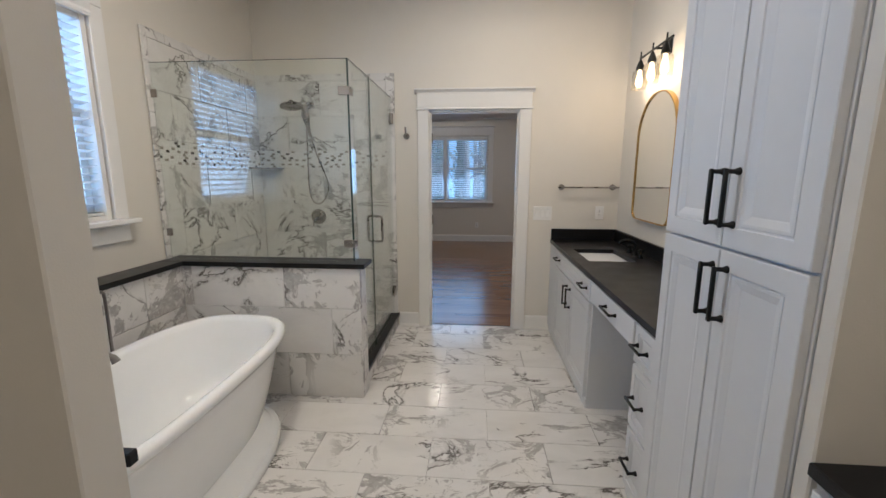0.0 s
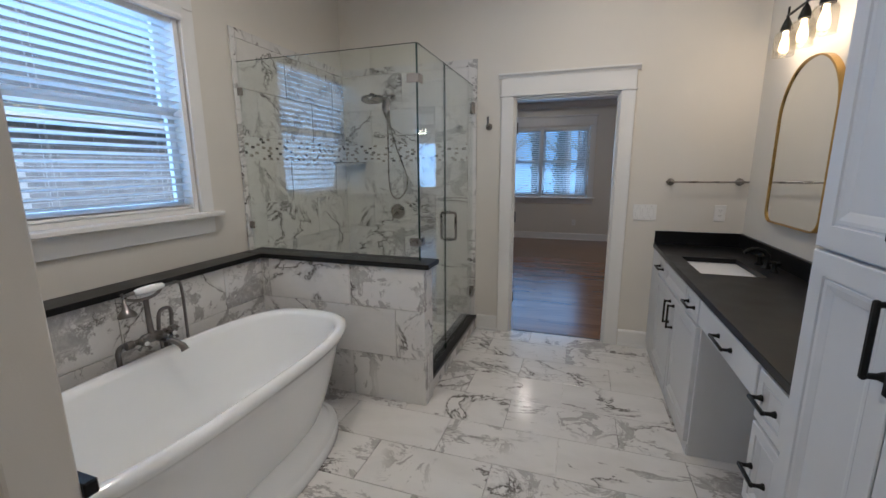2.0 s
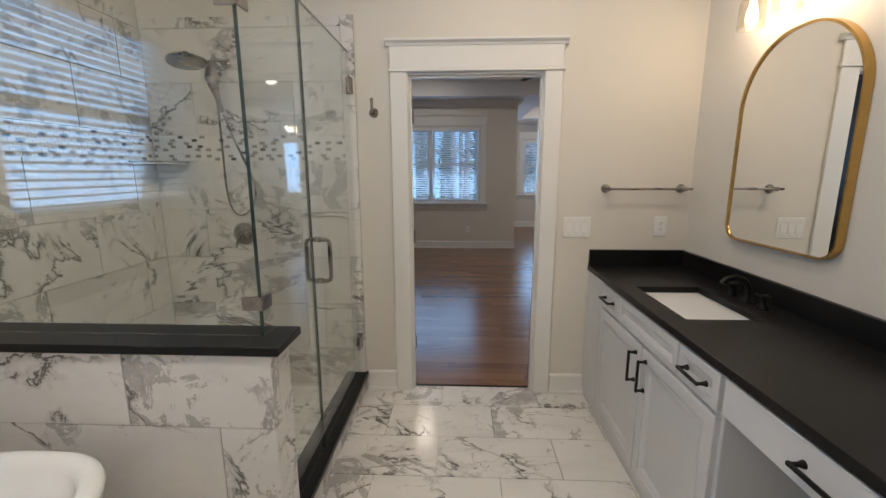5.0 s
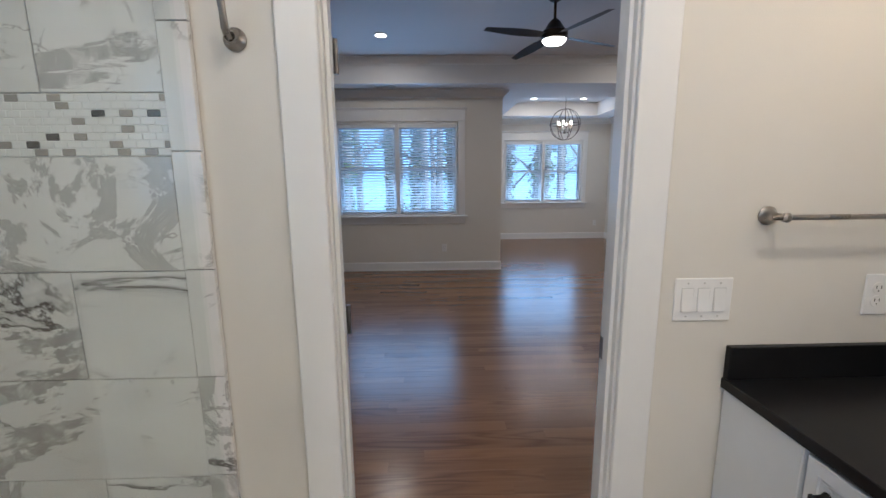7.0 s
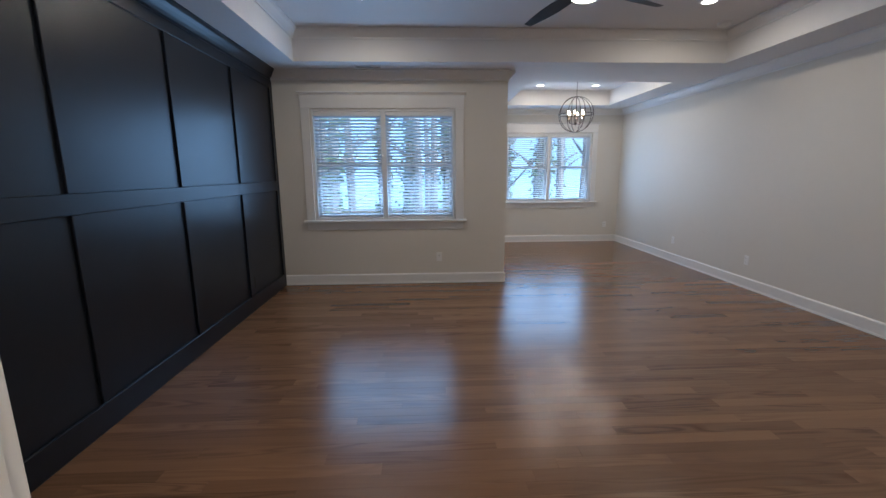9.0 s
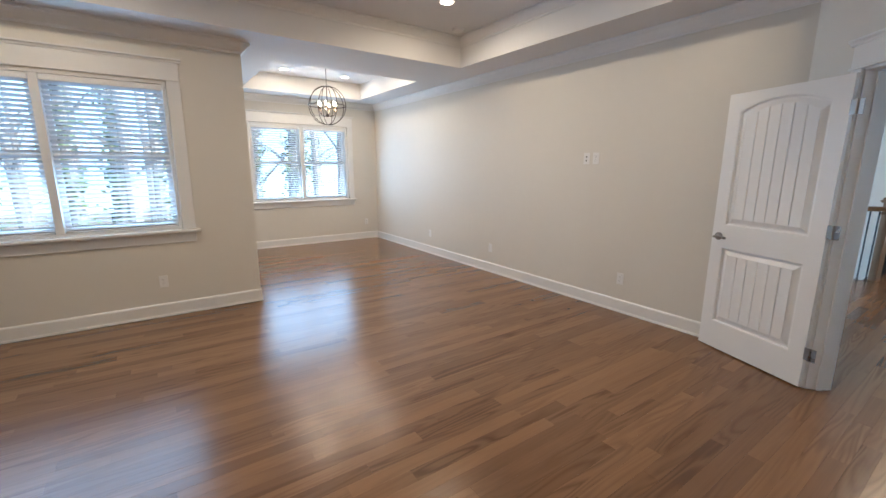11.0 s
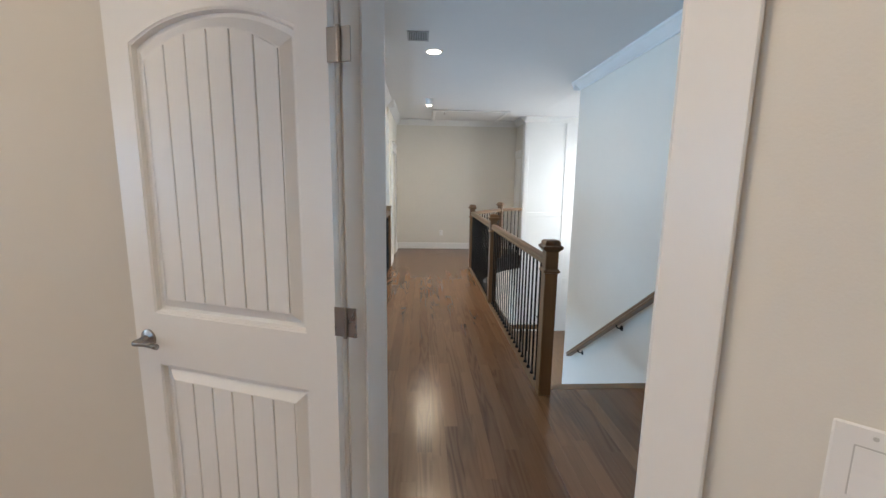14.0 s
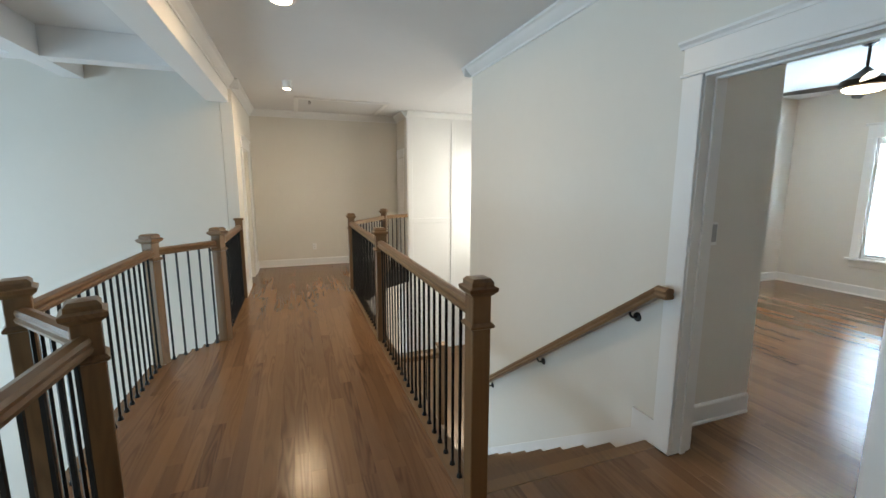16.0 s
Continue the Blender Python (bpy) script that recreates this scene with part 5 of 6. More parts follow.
part("case", lathe(bm_(), [(0.05, -0.034), (0.062, -0.028), (0.066, -0.01), (0.07, -0.001)], (0, 0, 0)), PLASTIC, sd, smooth=True)


def vent(name, m, w, d, label, material, category="air vent"):
    root = thing(name, m, label, category)
    b = bm_()
    for q in ((-w / 2, w / 2, -d / 2, -d / 2 + 0.018), (-w / 2, w / 2, d / 2 - 0.018, d / 2), (-w / 2, -w / 2 + 0.018, -d / 2 + 0.018, d / 2 - 0.018), (w / 2 - 0.018, w / 2, -d / 2 + 0.018, d / 2 - 0.018)):
        bx(b, q[0], q[1], q[2], q[3], -0.007, -0.001)
    part("frame", b, material, root)
    part("backing", bx(bm_(), -w / 2 + 0.018, w / 2 - 0.018, -d / 2 + 0.018, d / 2 - 0.018, -0.0025, -0.001), SLOT, root)
    n = int((d - 0.04) / 0.016)
    sm = mesh_of(bx(bm_(), -w / 2 + 0.019, w / 2 - 0.019, -0.0045, 0.0045, -0.001, 0.001), "slat", material)
    for k in range(n):
        piece("slat", sm, Matrix.Translation((0, -d / 2 + 0.026 + k * 0.016, -0.0045)) @ Matrix.Rotation(0.5, 4, "X"), root)
    return root


vent("ceiling_vent", pose(-0.72, 9.0, CH), 0.32, 0.12, "white ceiling air register near the window", PLASTIC)
vent("ceiling_vent", pose(2.3, 12.15, CH), 0.32, 0.12, "white ceiling air register in the alcove", PLASTIC)
vent("hall_vent", pose(6.53, 4.88, HH), 0.26, 0.20, "grey louvred return air grille on the hall ceiling", GREYPLASTIC)


def ceiling_fan(x, y, zc, drop, r, turn, label, fat=1.2):
    root = thing("ceiling_fan", pose(x, y, zc), label, "ceiling fan")
    part("canopy", lathe(bm_(), [(0.03, -0.075), (0.055, -0.06), (0.066, -0.02), (0.068, -0.001)]), BRONZE, root, smooth=True)
    part("downrod", tube(bm_(), [(0, 0, -0.07), (0, 0, -drop + 0.12)], 0.0125, 12), BRONZE, root, smooth=True)
    part("motor", lathe(bm_(), [(0.085 * fat, -drop - 0.035), (0.10 * fat, -drop - 0.02), (0.10 * fat, -drop + 0.03), (0.07 * fat, -drop + 0.06), (0.055, -drop + 0.11), (0.03, -drop + 0.135), (0.014, -drop + 0.15)]), BRONZE, root, smooth=True)
    ln = part("light", lathe(bm_(), [(0.03 * fat, -drop - 0.075), (0.068 * fat, -drop - 0.065), (0.086 * fat, -drop - 0.045), (0.088 * fat, -drop - 0.0355)]), CANLIGHT, root, "lit frosted bowl", True)
    ln.visible_shadow = False
    for k in range(4):
        b = bm_()
        n = 9
        up, dn = [], []
        for i in range(n):
            t = i / (n - 1)
            px = 0.09 + t * (r - 0.09)
            hw = 0.024 + 0.030 * math.sin(math.pi * min(1, t * 1.05)) ** 0.8 * (1 - 0.25 * t) + 0.008
            tw = radians(14) * (1 - 0.4 * t)
            for lst, s in ((up, 1), (dn, -1)):
                lst.append((px, s * hw * math.cos(tw), -drop + 0.0 + s * hw * math.sin(tw) - 0.02 * t))
        for dz in (0.0,):
            va = [b.verts.new(p) for p in up]
            vb = [b.verts.new(p) for p in dn]
            for i in range(n - 1):
                b.faces.new((va[i], va[i + 1], vb[i + 1], vb[i]))
        bmesh.ops.solidify(b, geom=b.faces[:], thickness=0.007)
        bl = part("blade", b, BLADE, root, "dark wooden blade")
        bl.matrix_local = Matrix.Rotation(radians(turn + 90 * k), 4, "Z")
    return root


ceiling_fan(1.05, 6.8, 3.06, 0.36, 0.70, 20, "dark bronze four-blade ceiling fan with a lit bowl")

ch = thing("chandelier", pose(2.468, 10.84, 2.99), "bronze orb chandelier with lit candle bulbs", "chandelier")
part("canopy", lathe(bm_(), [(0.02, -0.03), (0.055, -0.022), (0.06, -0.001)]), BRONZE, ch, smooth=True)
part("chain", tube(bm_(), [(0, 0, -0.03), (0, 0, -0.30)], 0.004, 8), BRONZE, ch, smooth=True)
R, zc = 0.285, -0.575
for k in range(4):
    a = radians(45 * k + 10)
    u = Vector((math.cos(a), math.sin(a), 0))
    pts = [Vector((0, 0, zc)) + u * (R * math.cos(t)) + Vector((0, 0, R * math.sin(t))) for t in [2 * math.pi * i / 40 for i in range(41)]]
    part("orb_ring", tube(bm_(), pts, 0.005, 6, False), BRONZE, ch, smooth=True)
part("equator_ring", tube(bm_(), [(R * math.cos(2 * math.pi * i / 40), R * math.sin(2 * math.pi * i / 40), zc + 0.0) for i in range(41)], 0.0055, 6, False), BRONZE, ch, smooth=True)
part("stem", tube(lathe(bm_(), [(0.006, zc - 0.17), (0.02, zc - 0.16), (0.022, zc - 0.14), (0.008, zc - 0.12)]), [(0, 0, zc - 0.13), (0, 0, zc + R)], 0.007, 8), BRONZE, ch, smooth=True)
for k in range(6):
    a = 2 * math.pi * k / 6
    c, s = math.cos(a), math.sin(a)
    part("arm", tube(bm_(), smooth_path([(0, 0, zc - 0.14), (0.05 * c, 0.05 * s, zc - 0.155), (0.11 * c, 0.11 * s, zc - 0.13), (0.13 * c, 0.13 * s, zc - 0.08)], 3), 0.0045, 6), BRONZE, ch, smooth=True)
    cd = part("candle", tube(bm_(), [(0.13 * c, 0.13 * s, zc - 0.08), (0.13 * c, 0.13 * s, zc - 0.005)], 0.0105, 10), BRONZE, ch, smooth=True)
    cb = part("bulb", lathe(bm_(), [(0.006, 0), (0.014, 0.015), (0.016, 0.03), (0.009, 0.052), (0.002, 0.066)], (0.13 * c, 0.13 * s, zc - 0.004), seg=12), CHANBULB, cd, "lit candle bulb", True)
    cb.visible_shadow = False


# ---- doors ----
def knob_set(parent, x, z):
    b = lathe(bm_(), [(0.032, 0.0), (0.031, 0.006), (0.014, 0.012), (0.012, 0.03)], (x, 0, z), (0, 1, 0), 20)
    tube(b, smooth_path([(x, 0.03, z), (x, 0.052, z), (x - 0.018, 0.058, z + 0.002), (x - 0.055, 0.054, z + 0.004), (x - 0.10, 0.052, z - 0.002)], 3), 0.0095, 10)
    return part("door_handle", b, NICKEL, parent, "satin nickel lever", True)


def plank_door(name, m, w, h, label, handle_x, hinges=True):
    """A two-panel door with an arched upper panel of grooved planks; local x from the hinge, y out of the shown face."""
    root = thing(name, m, label, "door", "", "structure")
    part("leaf_core", bx(bm_(), 0, w, -0.035, -0.0195, 0.012, h, 0.001), DOORP, root)
    st = 0.100
    zl, zu = 0.855, 1.04
    f = bm_()
    y0, y1 = -0.019, 0.0
    bx(f, 0, st, y0, y1, 0.012, h)
    bx(f, w - st, w, y0, y1, 0.012, h)
    bx(f, st, w - st, y0, y1, 0.012, 0.235)
    bx(f, st, w - st, y0, y1, zl, zu)
    zs, rise = h - 0.135, 0.072
    n = 16
    cx = w / 2
    half = w / 2 - st

    def arch(t):
        return zs + rise * (1 - (abs(t) / half) ** 2.2)

    xs = [st + (w - 2 * st) * k / n for k in range(n + 1)]
    for a, c in zip(xs, xs[1:]):
        za, zb = arch(a - cx), arch(c - cx)
        v = [f.verts.new(p) for p in ((a, y1, za), (c, y1, zb), (c, y1, h), (a, y1, h), (a, y0, za), (c, y0, zb))]
        f.faces.new(v[:4])
        f.faces.new((v[0], v[1], v[5], v[4]))
    part("stiles_and_rails", f, DOORP, root)
    # mouldings that slope from the frame to the field
    for nm, z0, ztop in (("lower_panel", 0.235, None), ("upper_panel", zu, "arch")):
        out, inn = [], []
        mw = 0.056
        xs2 = [st, w - st]
        if ztop is None:
            out = [(st, z0), (w - st, z0), (w - st, zl), (st, zl)]
            inn = [(st + mw, z0 + mw), (w - st - mw, z0 + mw), (w - st - mw, zl - mw), (st + mw, zl - mw)]
        else:
            out = [(st, z0), (w - st, z0)] + [(x, arch(x - cx)) for x in reversed(xs)]
            k2 = (half - mw) / half
            inn = [(st + mw, z0 + mw), (w - st - mw, z0 + mw)] + [(cx + (x - cx) * k2, arch(x - cx) - mw) for x in reversed(xs)]

        def between(k):
            return [(a[0] * (1 - k) + c[0] * k, a[1] * (1 - k) + c[1] * k) for a, c in zip(out, inn)]

        b = bm_()
        q = [[b.verts.new((x, yy, z)) for x, z in s] for s, yy in ((out, -0.0008), (between(0.06), -0.003), (between(0.12), -0.0035), (between(0.19), -0.0185), (between(0.40), -0.0185), (between(0.52), -0.015), (between(0.93), -0.0025), (inn, -0.002))]
        nn = len(out)
        for r0, r1 in zip(q, q[1:]):
            for k in range(nn):
                b.faces.new((r0[k], r0[(k + 1) % nn], r1[(k + 1) % nn], r1[k]))
        mold = part(nm, b, DOORP, root)
        # planks of the field
        np_ = 6
        pw = (w - 2 * st - 2 * mw) / np_
        zb0 = z0 + mw
        for k in range(np_):
            a, c = st + mw + k * pw + 0.0035, st + mw + (k + 1) * pw - 0.0035
            b = bm_()
            if ztop is None:
                ta = tb_ = zl - mw
            else:
                ta, tb_ = arch((a - cx) / k2) - mw, arch((c - cx) / k2) - mw
            for yy in (-0.0018,):
                v = [b.verts.new(p) for p in ((a, yy, zb0), (c, yy, zb0), (c, yy, tb_), (a, yy, ta), (a - 0.003, -0.0125, zb0), (c + 0.003, -0.0125, zb0), (c + 0.003, -0.0125, tb_), (a - 0.003, -0.0125, ta))]
                b.faces.new(v[:4])
                for i in range(4):
                    b.faces.new((v[i], v[(i + 1) % 4], v[4 + (i + 1) % 4], v[4 + i]))
            part("plank", b, DOORP, mold)
    knob_set(root, handle_x, 0.945)
    if hinges:
        for z in (0.26, 1.09, 1.85):
            b = tube(bm_(), [(-0.033, 0.004, z - 0.046), (-0.033, 0.004, z + 0.046)], 0.0065, 10)
            bx(b, -0.032, 0.003, -0.0035, 0.0022, z - 0.044, z + 0.044, 0.001)
            bx(b, -0.066, -0.034, -0.006, 0.0, z - 0.044, z + 0.044, 0.001)
            part("hinge", b, NICKEL, root, "aged nickel hinge")
    return root


plank_door("door_bedroom", along((3.618, 5.083), (3.889, 5.841)), 0.805, 2.045, "white two-panel arched plank door standing wide open", 0.745)
plank_door("door_closet", along((11.13, 5.44), (10.33, 5.44)) @ Matrix.Translation((0.001, -0.02, 0)), 0.797, 2.03, "white two-panel arched plank door, closed", 0.74)

# hinge leaves and strike on the bath door's jambs
for z in (0.30, 1.03, 1.78):
    h = thing("jamb_hinge", pose(-0.3395, 4.005, z), "aged nickel door hinge on the empty jamb", "hinge", "bath door hinges")
    part("leaf", bx(bm_(), 0.0005, 0.004, 0.0, 0.04, -0.045, 0.045, 0.001), PEWTER, h)
    part("barrel", tube(bm_(), [(0.006, 0.05, -0.045), (0.006, 0.05, 0.045)], 0.0075, 10), PEWTER, h, smooth=True)
st = thing("strike_plate", pose(0.4445, 4.025, 0.93), "aged nickel strike plate on the door jamb", "strike plate")
part("plate", bx(bm_(), -0.004, -0.0005, -0.02, 0.02, -0.035, 0.035, 0.001), PEWTER, st)

# ---- hall things ----


def newel(x, y, turn, label="stained oak box newel post with a moulded cap"):
    root = thing("newel_post", pose(x, y, 0, 0, 0, turn), label, "newel post", "railing newels")
    part("post", bx(bm_(), -0.044, 0.044, -0.044, 0.044, 0.0, 1.055, 0.004), RAILZ, root)
    b = bm_()
    prevr = None
    for hw, z in ((0.045, 0.895), (0.056, 0.902), (0.058, 0.912), (0.046, 0.925)):
        cur = [b.verts.new((sx_ * hw, sy_ * hw, z)) for sx_, sy_ in ((-1, -1), (1, -1), (1, 1), (-1, 1))]
        if prevr:
            for k in range(4):
                b.faces.new((prevr[k], prevr[(k + 1) % 4], cur[(k + 1) % 4], cur[k]))
        prevr = cur
    part("collar", b, RAILX, root)
    b = bm_()
    prevr = None
    for hw, z in ((0.0445, 1.045), (0.052, 1.052), (0.066, 1.066), (0.068, 1.082), (0.052, 1.09), (0.052, 1.108), (0.040, 1.122), (0.0, 1.126)):
        cur = [b.verts.new((sx_ * max(hw, 0.002), sy_ * max(hw, 0.002), z)) for sx_, sy_ in ((-1, -1), (1, -1), (1, 1), (-1, 1))]
        if prevr:
            for k in range(4):
                b.faces.new((prevr[k], prevr[(k + 1) % 4], cur[(k + 1) % 4], cur[k]))
        prevr = cur
    part("cap", b, RAILX, root)
    return root


RAILPROF = [(-0.030, 0.940), (0.030, 0.940), (0.034, 0.955), (0.026, 0.966), (0.031, 0.982), (0.024, 0.996), (0.0, 1.003), (-0.024, 0.996), (-0.031, 0.982), (-0.026, 0.966), (-0.034, 0.955)]
bal = bm_()
bx(bal, -0.0065, 0.0065, -0.0065, 0.0065, 0.0, 0.9395)
lathe(bal, [(0.017, 0.0), (0.016, 0.012), (0.009, 0.028)], (0, 0, 0), seg=8)
BAL = mesh_of(bal, "baluster", IRON)


def railing(p0, p1, label="stained oak handrail on black iron balusters", gap0=0.045, gap1=0.045, mtl=None):
    m, ln = along(p0, p1), length(p0, p1)
    root = thing("railing", m, label, "railing", "hall railings")
    part("handrail", prism(bm_(), RAILPROF, gap0, ln - gap1), mtl or RAILX, root, "stained oak handrail")
    n = max(1, round((ln - gap0 - gap1) / 0.103))
    for k in range(n):
        piece("baluster", BAL, Matrix.Translation((gap0 + (ln - gap0 - gap1) * (k + 0.5) / n, 0, 0)), root)
    return root


RIGHT = [(5.178, 3.952), (7.457, 3.952), (9.63, 3.952), (10.66, 3.258)]
for x, y in RIGHT[:3]:
    newel(x, y, 0)
newel(10.66, 3.258, -30)
for a, c in zip(RIGHT, RIGHT[1:]):
    railing(a, c)
railing((10.66, 3.258), (10.99, 2.768), gap1=0.0)
LEFT = [(4.153, 5.415), (5.31, 5.415), (5.80, 5.842), (7.53, 5.842), (7.97, 5.415), (9.595, 5.42)]
for (x, y), tn in zip(LEFT[1:5], (20, 22, -22, -22)):
    newel(x, y, tn)
for k, (a, c) in enumerate(zip(LEFT, LEFT[1:])):
    railing(a, c, gap0=0.0 if k == 0 else 0.045, gap1=0.0 if k == 4 else 0.045)
hn = thing("half_newel", pose(9.575, 5.42, 0), "stained oak half newel against the wall end", "newel post")
part("post", bx(bm_(), -0.022, 0.022, -0.044, 0.044, 0.0, 1.06, 0.004), RAILZ, hn)
part("cap", bx(bm_(), -0.03, 0.024, -0.06, 0.06, 1.061, 1.09, 0.006), RAILX, hn)

# stairs down
RUN, RISE = 0.265, 0.19
stx = 5.28
sw = thing("staircase", pose(0, 0, 0), "stained oak stairs with white risers going down", "staircase", "", "structure")
tread = mesh_of(bx(bm_(), 0.0, RUN + 0.026, 2.771, 3.895, -0.026, 0.0, 0.006), "tread", RAILX)
riser = mesh_of(bx(bm_(), 0, 0.014, 2.771, 3.895, -RISE + 0.0, -0.027), "riser", TRIM)
part("top_nosing", bx(bm_(), stx - 0.06, stx + 0.026, 2.771, 3.895, -0.026, 0.0035, 0.006), RAILX, sw)
for k in range(9):
    piece("riser", riser, Matrix.Translation((stx + k * RUN, 0, -k * RISE)), sw)
    piece("tread", tread, Matrix.Translation((stx + 0.0145 + k * RUN, 0, -(k + 1) * RISE)), sw)
lx, lz = stx + 9 * RUN, -9 * RISE
part("landing", bx(bm_(), lx + 0.02, 10.99, 0.92, 3.88, lz - 0.25, lz, 0.003), RAILX, sw, "stained oak landing")
c1 = lx
skirt = bm_()
prism(skirt, [(stx + 0.0, -0.03), (stx + 0.0, 0.117), (c1, lz + 0.093), (c1, lz - 0.2), (stx + 0.0, -0.25)], 0, 0.014, Matrix(((0, 1, 0, 0), (1, 0, 0, 2.7505), (0, 0, 1, 0), (0, 0, 0, 1))))
part("wall_base", bx(bm_(), 5.258, 5.425, 2.751, 2.767, -0.045, 0.15, 0.002), TRIM, sw, "white painted baseboard")
part("skirt_board", skirt, TRIM, sw, "white painted skirt board")
part("fascia", bx(bm_(), 5.27, 9.62, 3.895, 3.9085, -0.30, -0.004), TRIM, sw, "white painted fascia")
part("nosing_edge", bx(bm_(), 5.23, 9.62, 3.88, 4.0, -0.015, 0.004, 0.005), RAILX, sw, "stained oak nosing under the balusters")
sd2 = length((0, 0), (RUN, RISE))
ang = math.degrees(math.atan2(RISE, RUN))
hr = thing("wall_handrail", Matrix.Translation((5.216, 2.755, 0.94)), "stained oak wall handrail on black brackets", "handrail")
rail_m = Matrix.Translation((0.0, 0.058, -0.955)) @ Matrix.Translation((0.04, 0, 0.955)) @ Matrix.Rotation(radians(ang), 4, "Y") @ Matrix.Translation((0, 0, -0.97))
part("handrail", prism(bm_(), RAILPROF, 0, 3.0, rail_m), RAILX, hr)
part("return", prism(bm_(), [(a, c - 0.97) for a, c in RAILPROF], -0.03, 0.05, Matrix.Translation((0, 0.058, 0.0))), RAILX, hr)
for d in (0.24, 1.44, 2.6):
    x, z = 0.04 + d * math.cos(radians(ang)), -d * math.sin(radians(ang))
    part("bracket", tube(lathe(bm_(), [(0.03, 0.0), (0.028, 0.006), (0.01, 0.012)], (x, -0.003, z - 0.075), (0, 1, 0), 16), smooth_path([(x, 0.005, z - 0.075), (x, 0.04, z - 0.072), (x, 0.058, z - 0.05), (x, 0.058, z - 0.028)], 3), 0.0075, 8), IRON, hr, "black iron bracket", True)
lr = thing("landing_railing", along((8.32, 3.02), (8.32, 3.85), lz + 0.1), "stained oak railing on black balusters at the landing", "railing")
part("handrail", prism(bm_(), RAILPROF, 0.045, 0.9), RAILX, lr)
part("post", bx(bm_(), -0.044, 0.044, -0.044, 0.044, 0, 1.09, 0.004), RAILZ, lr)
part("cap", bx(bm_(), -0.066, 0.066, -0.066, 0.066, 1.091, 1.12, 0.008), RAILX, lr)
for k in range(8):
    piece("baluster", BAL, Matrix.Translation((0.1 + 0.1 * k, 0, 0)), lr)

# white wainscot battens on the stairwell wall
pw_ = thing("stair_panelling", along((11.0, 0.9), (11.0, 2.75)), "white painted panel moulding on the stairwell wall", "wall panelling", "", "structure")
for x in (0.02, 0.90, 1.745):
    part("batten", bx(bm_(), x, x + 0.085, 0.001, 0.018, -2.9, HH - 0.12, 0.003), TRIM, pw_)
for z in (0.82, -0.6):
    for x0, x1 in ((0.106, 0.899), (0.986, 1.744)):
        part("rail", bx(bm_(), x0, x1, 0.001, 0.0175, z, z + 0.085, 0.003), TRIM, pw_)

downlight("hall_light", 6.97, 4.72, HH, 0.095, "lit flush ceiling light in the hall", "hall lights")
hl = thing("hall_spot", pose(9.42, 4.73, HH), "lit small white cylinder ceiling spot in the hall", "ceiling light")
part("body", lathe(bm_(), [(0.05, -0.10), (0.052, -0.09), (0.052, -0.012), (0.065, -0.010), (0.065, -0.001)]), PLASTIC, hl, smooth=True)
x = part("lens", lathe(bm_(), [(0.02, -0.112), (0.046, -0.106), (0.049, -0.1005)]), CANLIGHT, hl, "lit warm lens", True)
x.visible_shadow = False
ht = thing("attic_hatch", pose(11.05, 3.92, HH), "white attic hatch with trim and a pull ring in the hall ceiling", "hatch", "", "structure")
part("panel", bx(bm_(), -0.58, 0.58, -0.66, 0.66, -0.008, -0.001), CEIL, ht)
for q in ((-0.65, 0.65, -0.73, -0.661), (-0.65, 0.65, 0.661, 0.73), (-0.65, -0.581, -0.66, 0.66), (0.581, 0.65, -0.66, 0.66)):
    part("trim_piece", bx(bm_(), q[0], q[1], q[2], q[3], -0.02, -0.001, 0.003), TRIM, ht)
part("pull_ring", tube(bm_(), [(-0.52, 0.5 + 0.016 * math.cos(t), -0.05 + 0.016 * math.sin(t)) for t in [2 * math.pi * i / 16 for i in range(17)]] + [(-0.52, 0.5, -0.009)], 0.003, 6), BRONZE, ht)
wall_plate("outlet", along((11.75, 4.2), (11.75, 5.2)) @ Matrix.Translation((0.2, 0, 0.36)), 0.075, 0.12, "white duplex outlet above the baseboard", "outlet", "outlet", 1, "low outlets")
kp = thing("alarm_keypad", along((5.33, 1.873), (5.33, 2.6)) @ Matrix.Translation((0.50, 0, 1.24)), "small grey control pad on the study wall", "keypad")
part("case", bx(bm_(), -0.04, 0.04, 0.001, 0.022, -0.07, 0.07, 0.006, 2), PLASTIC, kp)
part("face", bx(bm_(), -0.028, 0.028, 0.0222, 0.024, -0.05, 0.055, 0.002), GREYPLASTIC, kp)
st = thing("strike_plate", pose(5.1415, 2.66, 0.94), "satin nickel strike plate on the study door jamb", "strike plate")
part("plate", bx(bm_(), -0.004, -0.0005, -0.015, 0.02, -0.035, 0.035, 0.001), NICKEL, st)
ceiling_fan(5.97, -0.235, HH, 0.40, 0.70, 30, "dark bronze four-blade ceiling fan with a lit bowl in the study", 1.75)
dt = thing("hall_end_door", along((11.17, 2.75), (11.74, 2.75)), "white painted closed door seen at the end of the hall", "door", "", "structure")
part("leaf", bx(bm_(), 0.03, 0.40, 0.001, 0.012, 0.012, 2.03, 0.003), DOORP, dt)
part("casing", bx(bx(bm_(), 0.401, 0.50, 0.001, 0.02, 0, 2.05, 0.003), 0.0, 0.53, 0.001, 0.022, 2.051, 2.20, 0.003), TRIM, dt)

# ---- outside ----
structure("ground", bx(bm_(), -300, 300, -300, 300, -3.6, -3.5), SOIL, "leaf-littered ground round the house", "ground")
rng = random.Random(5)


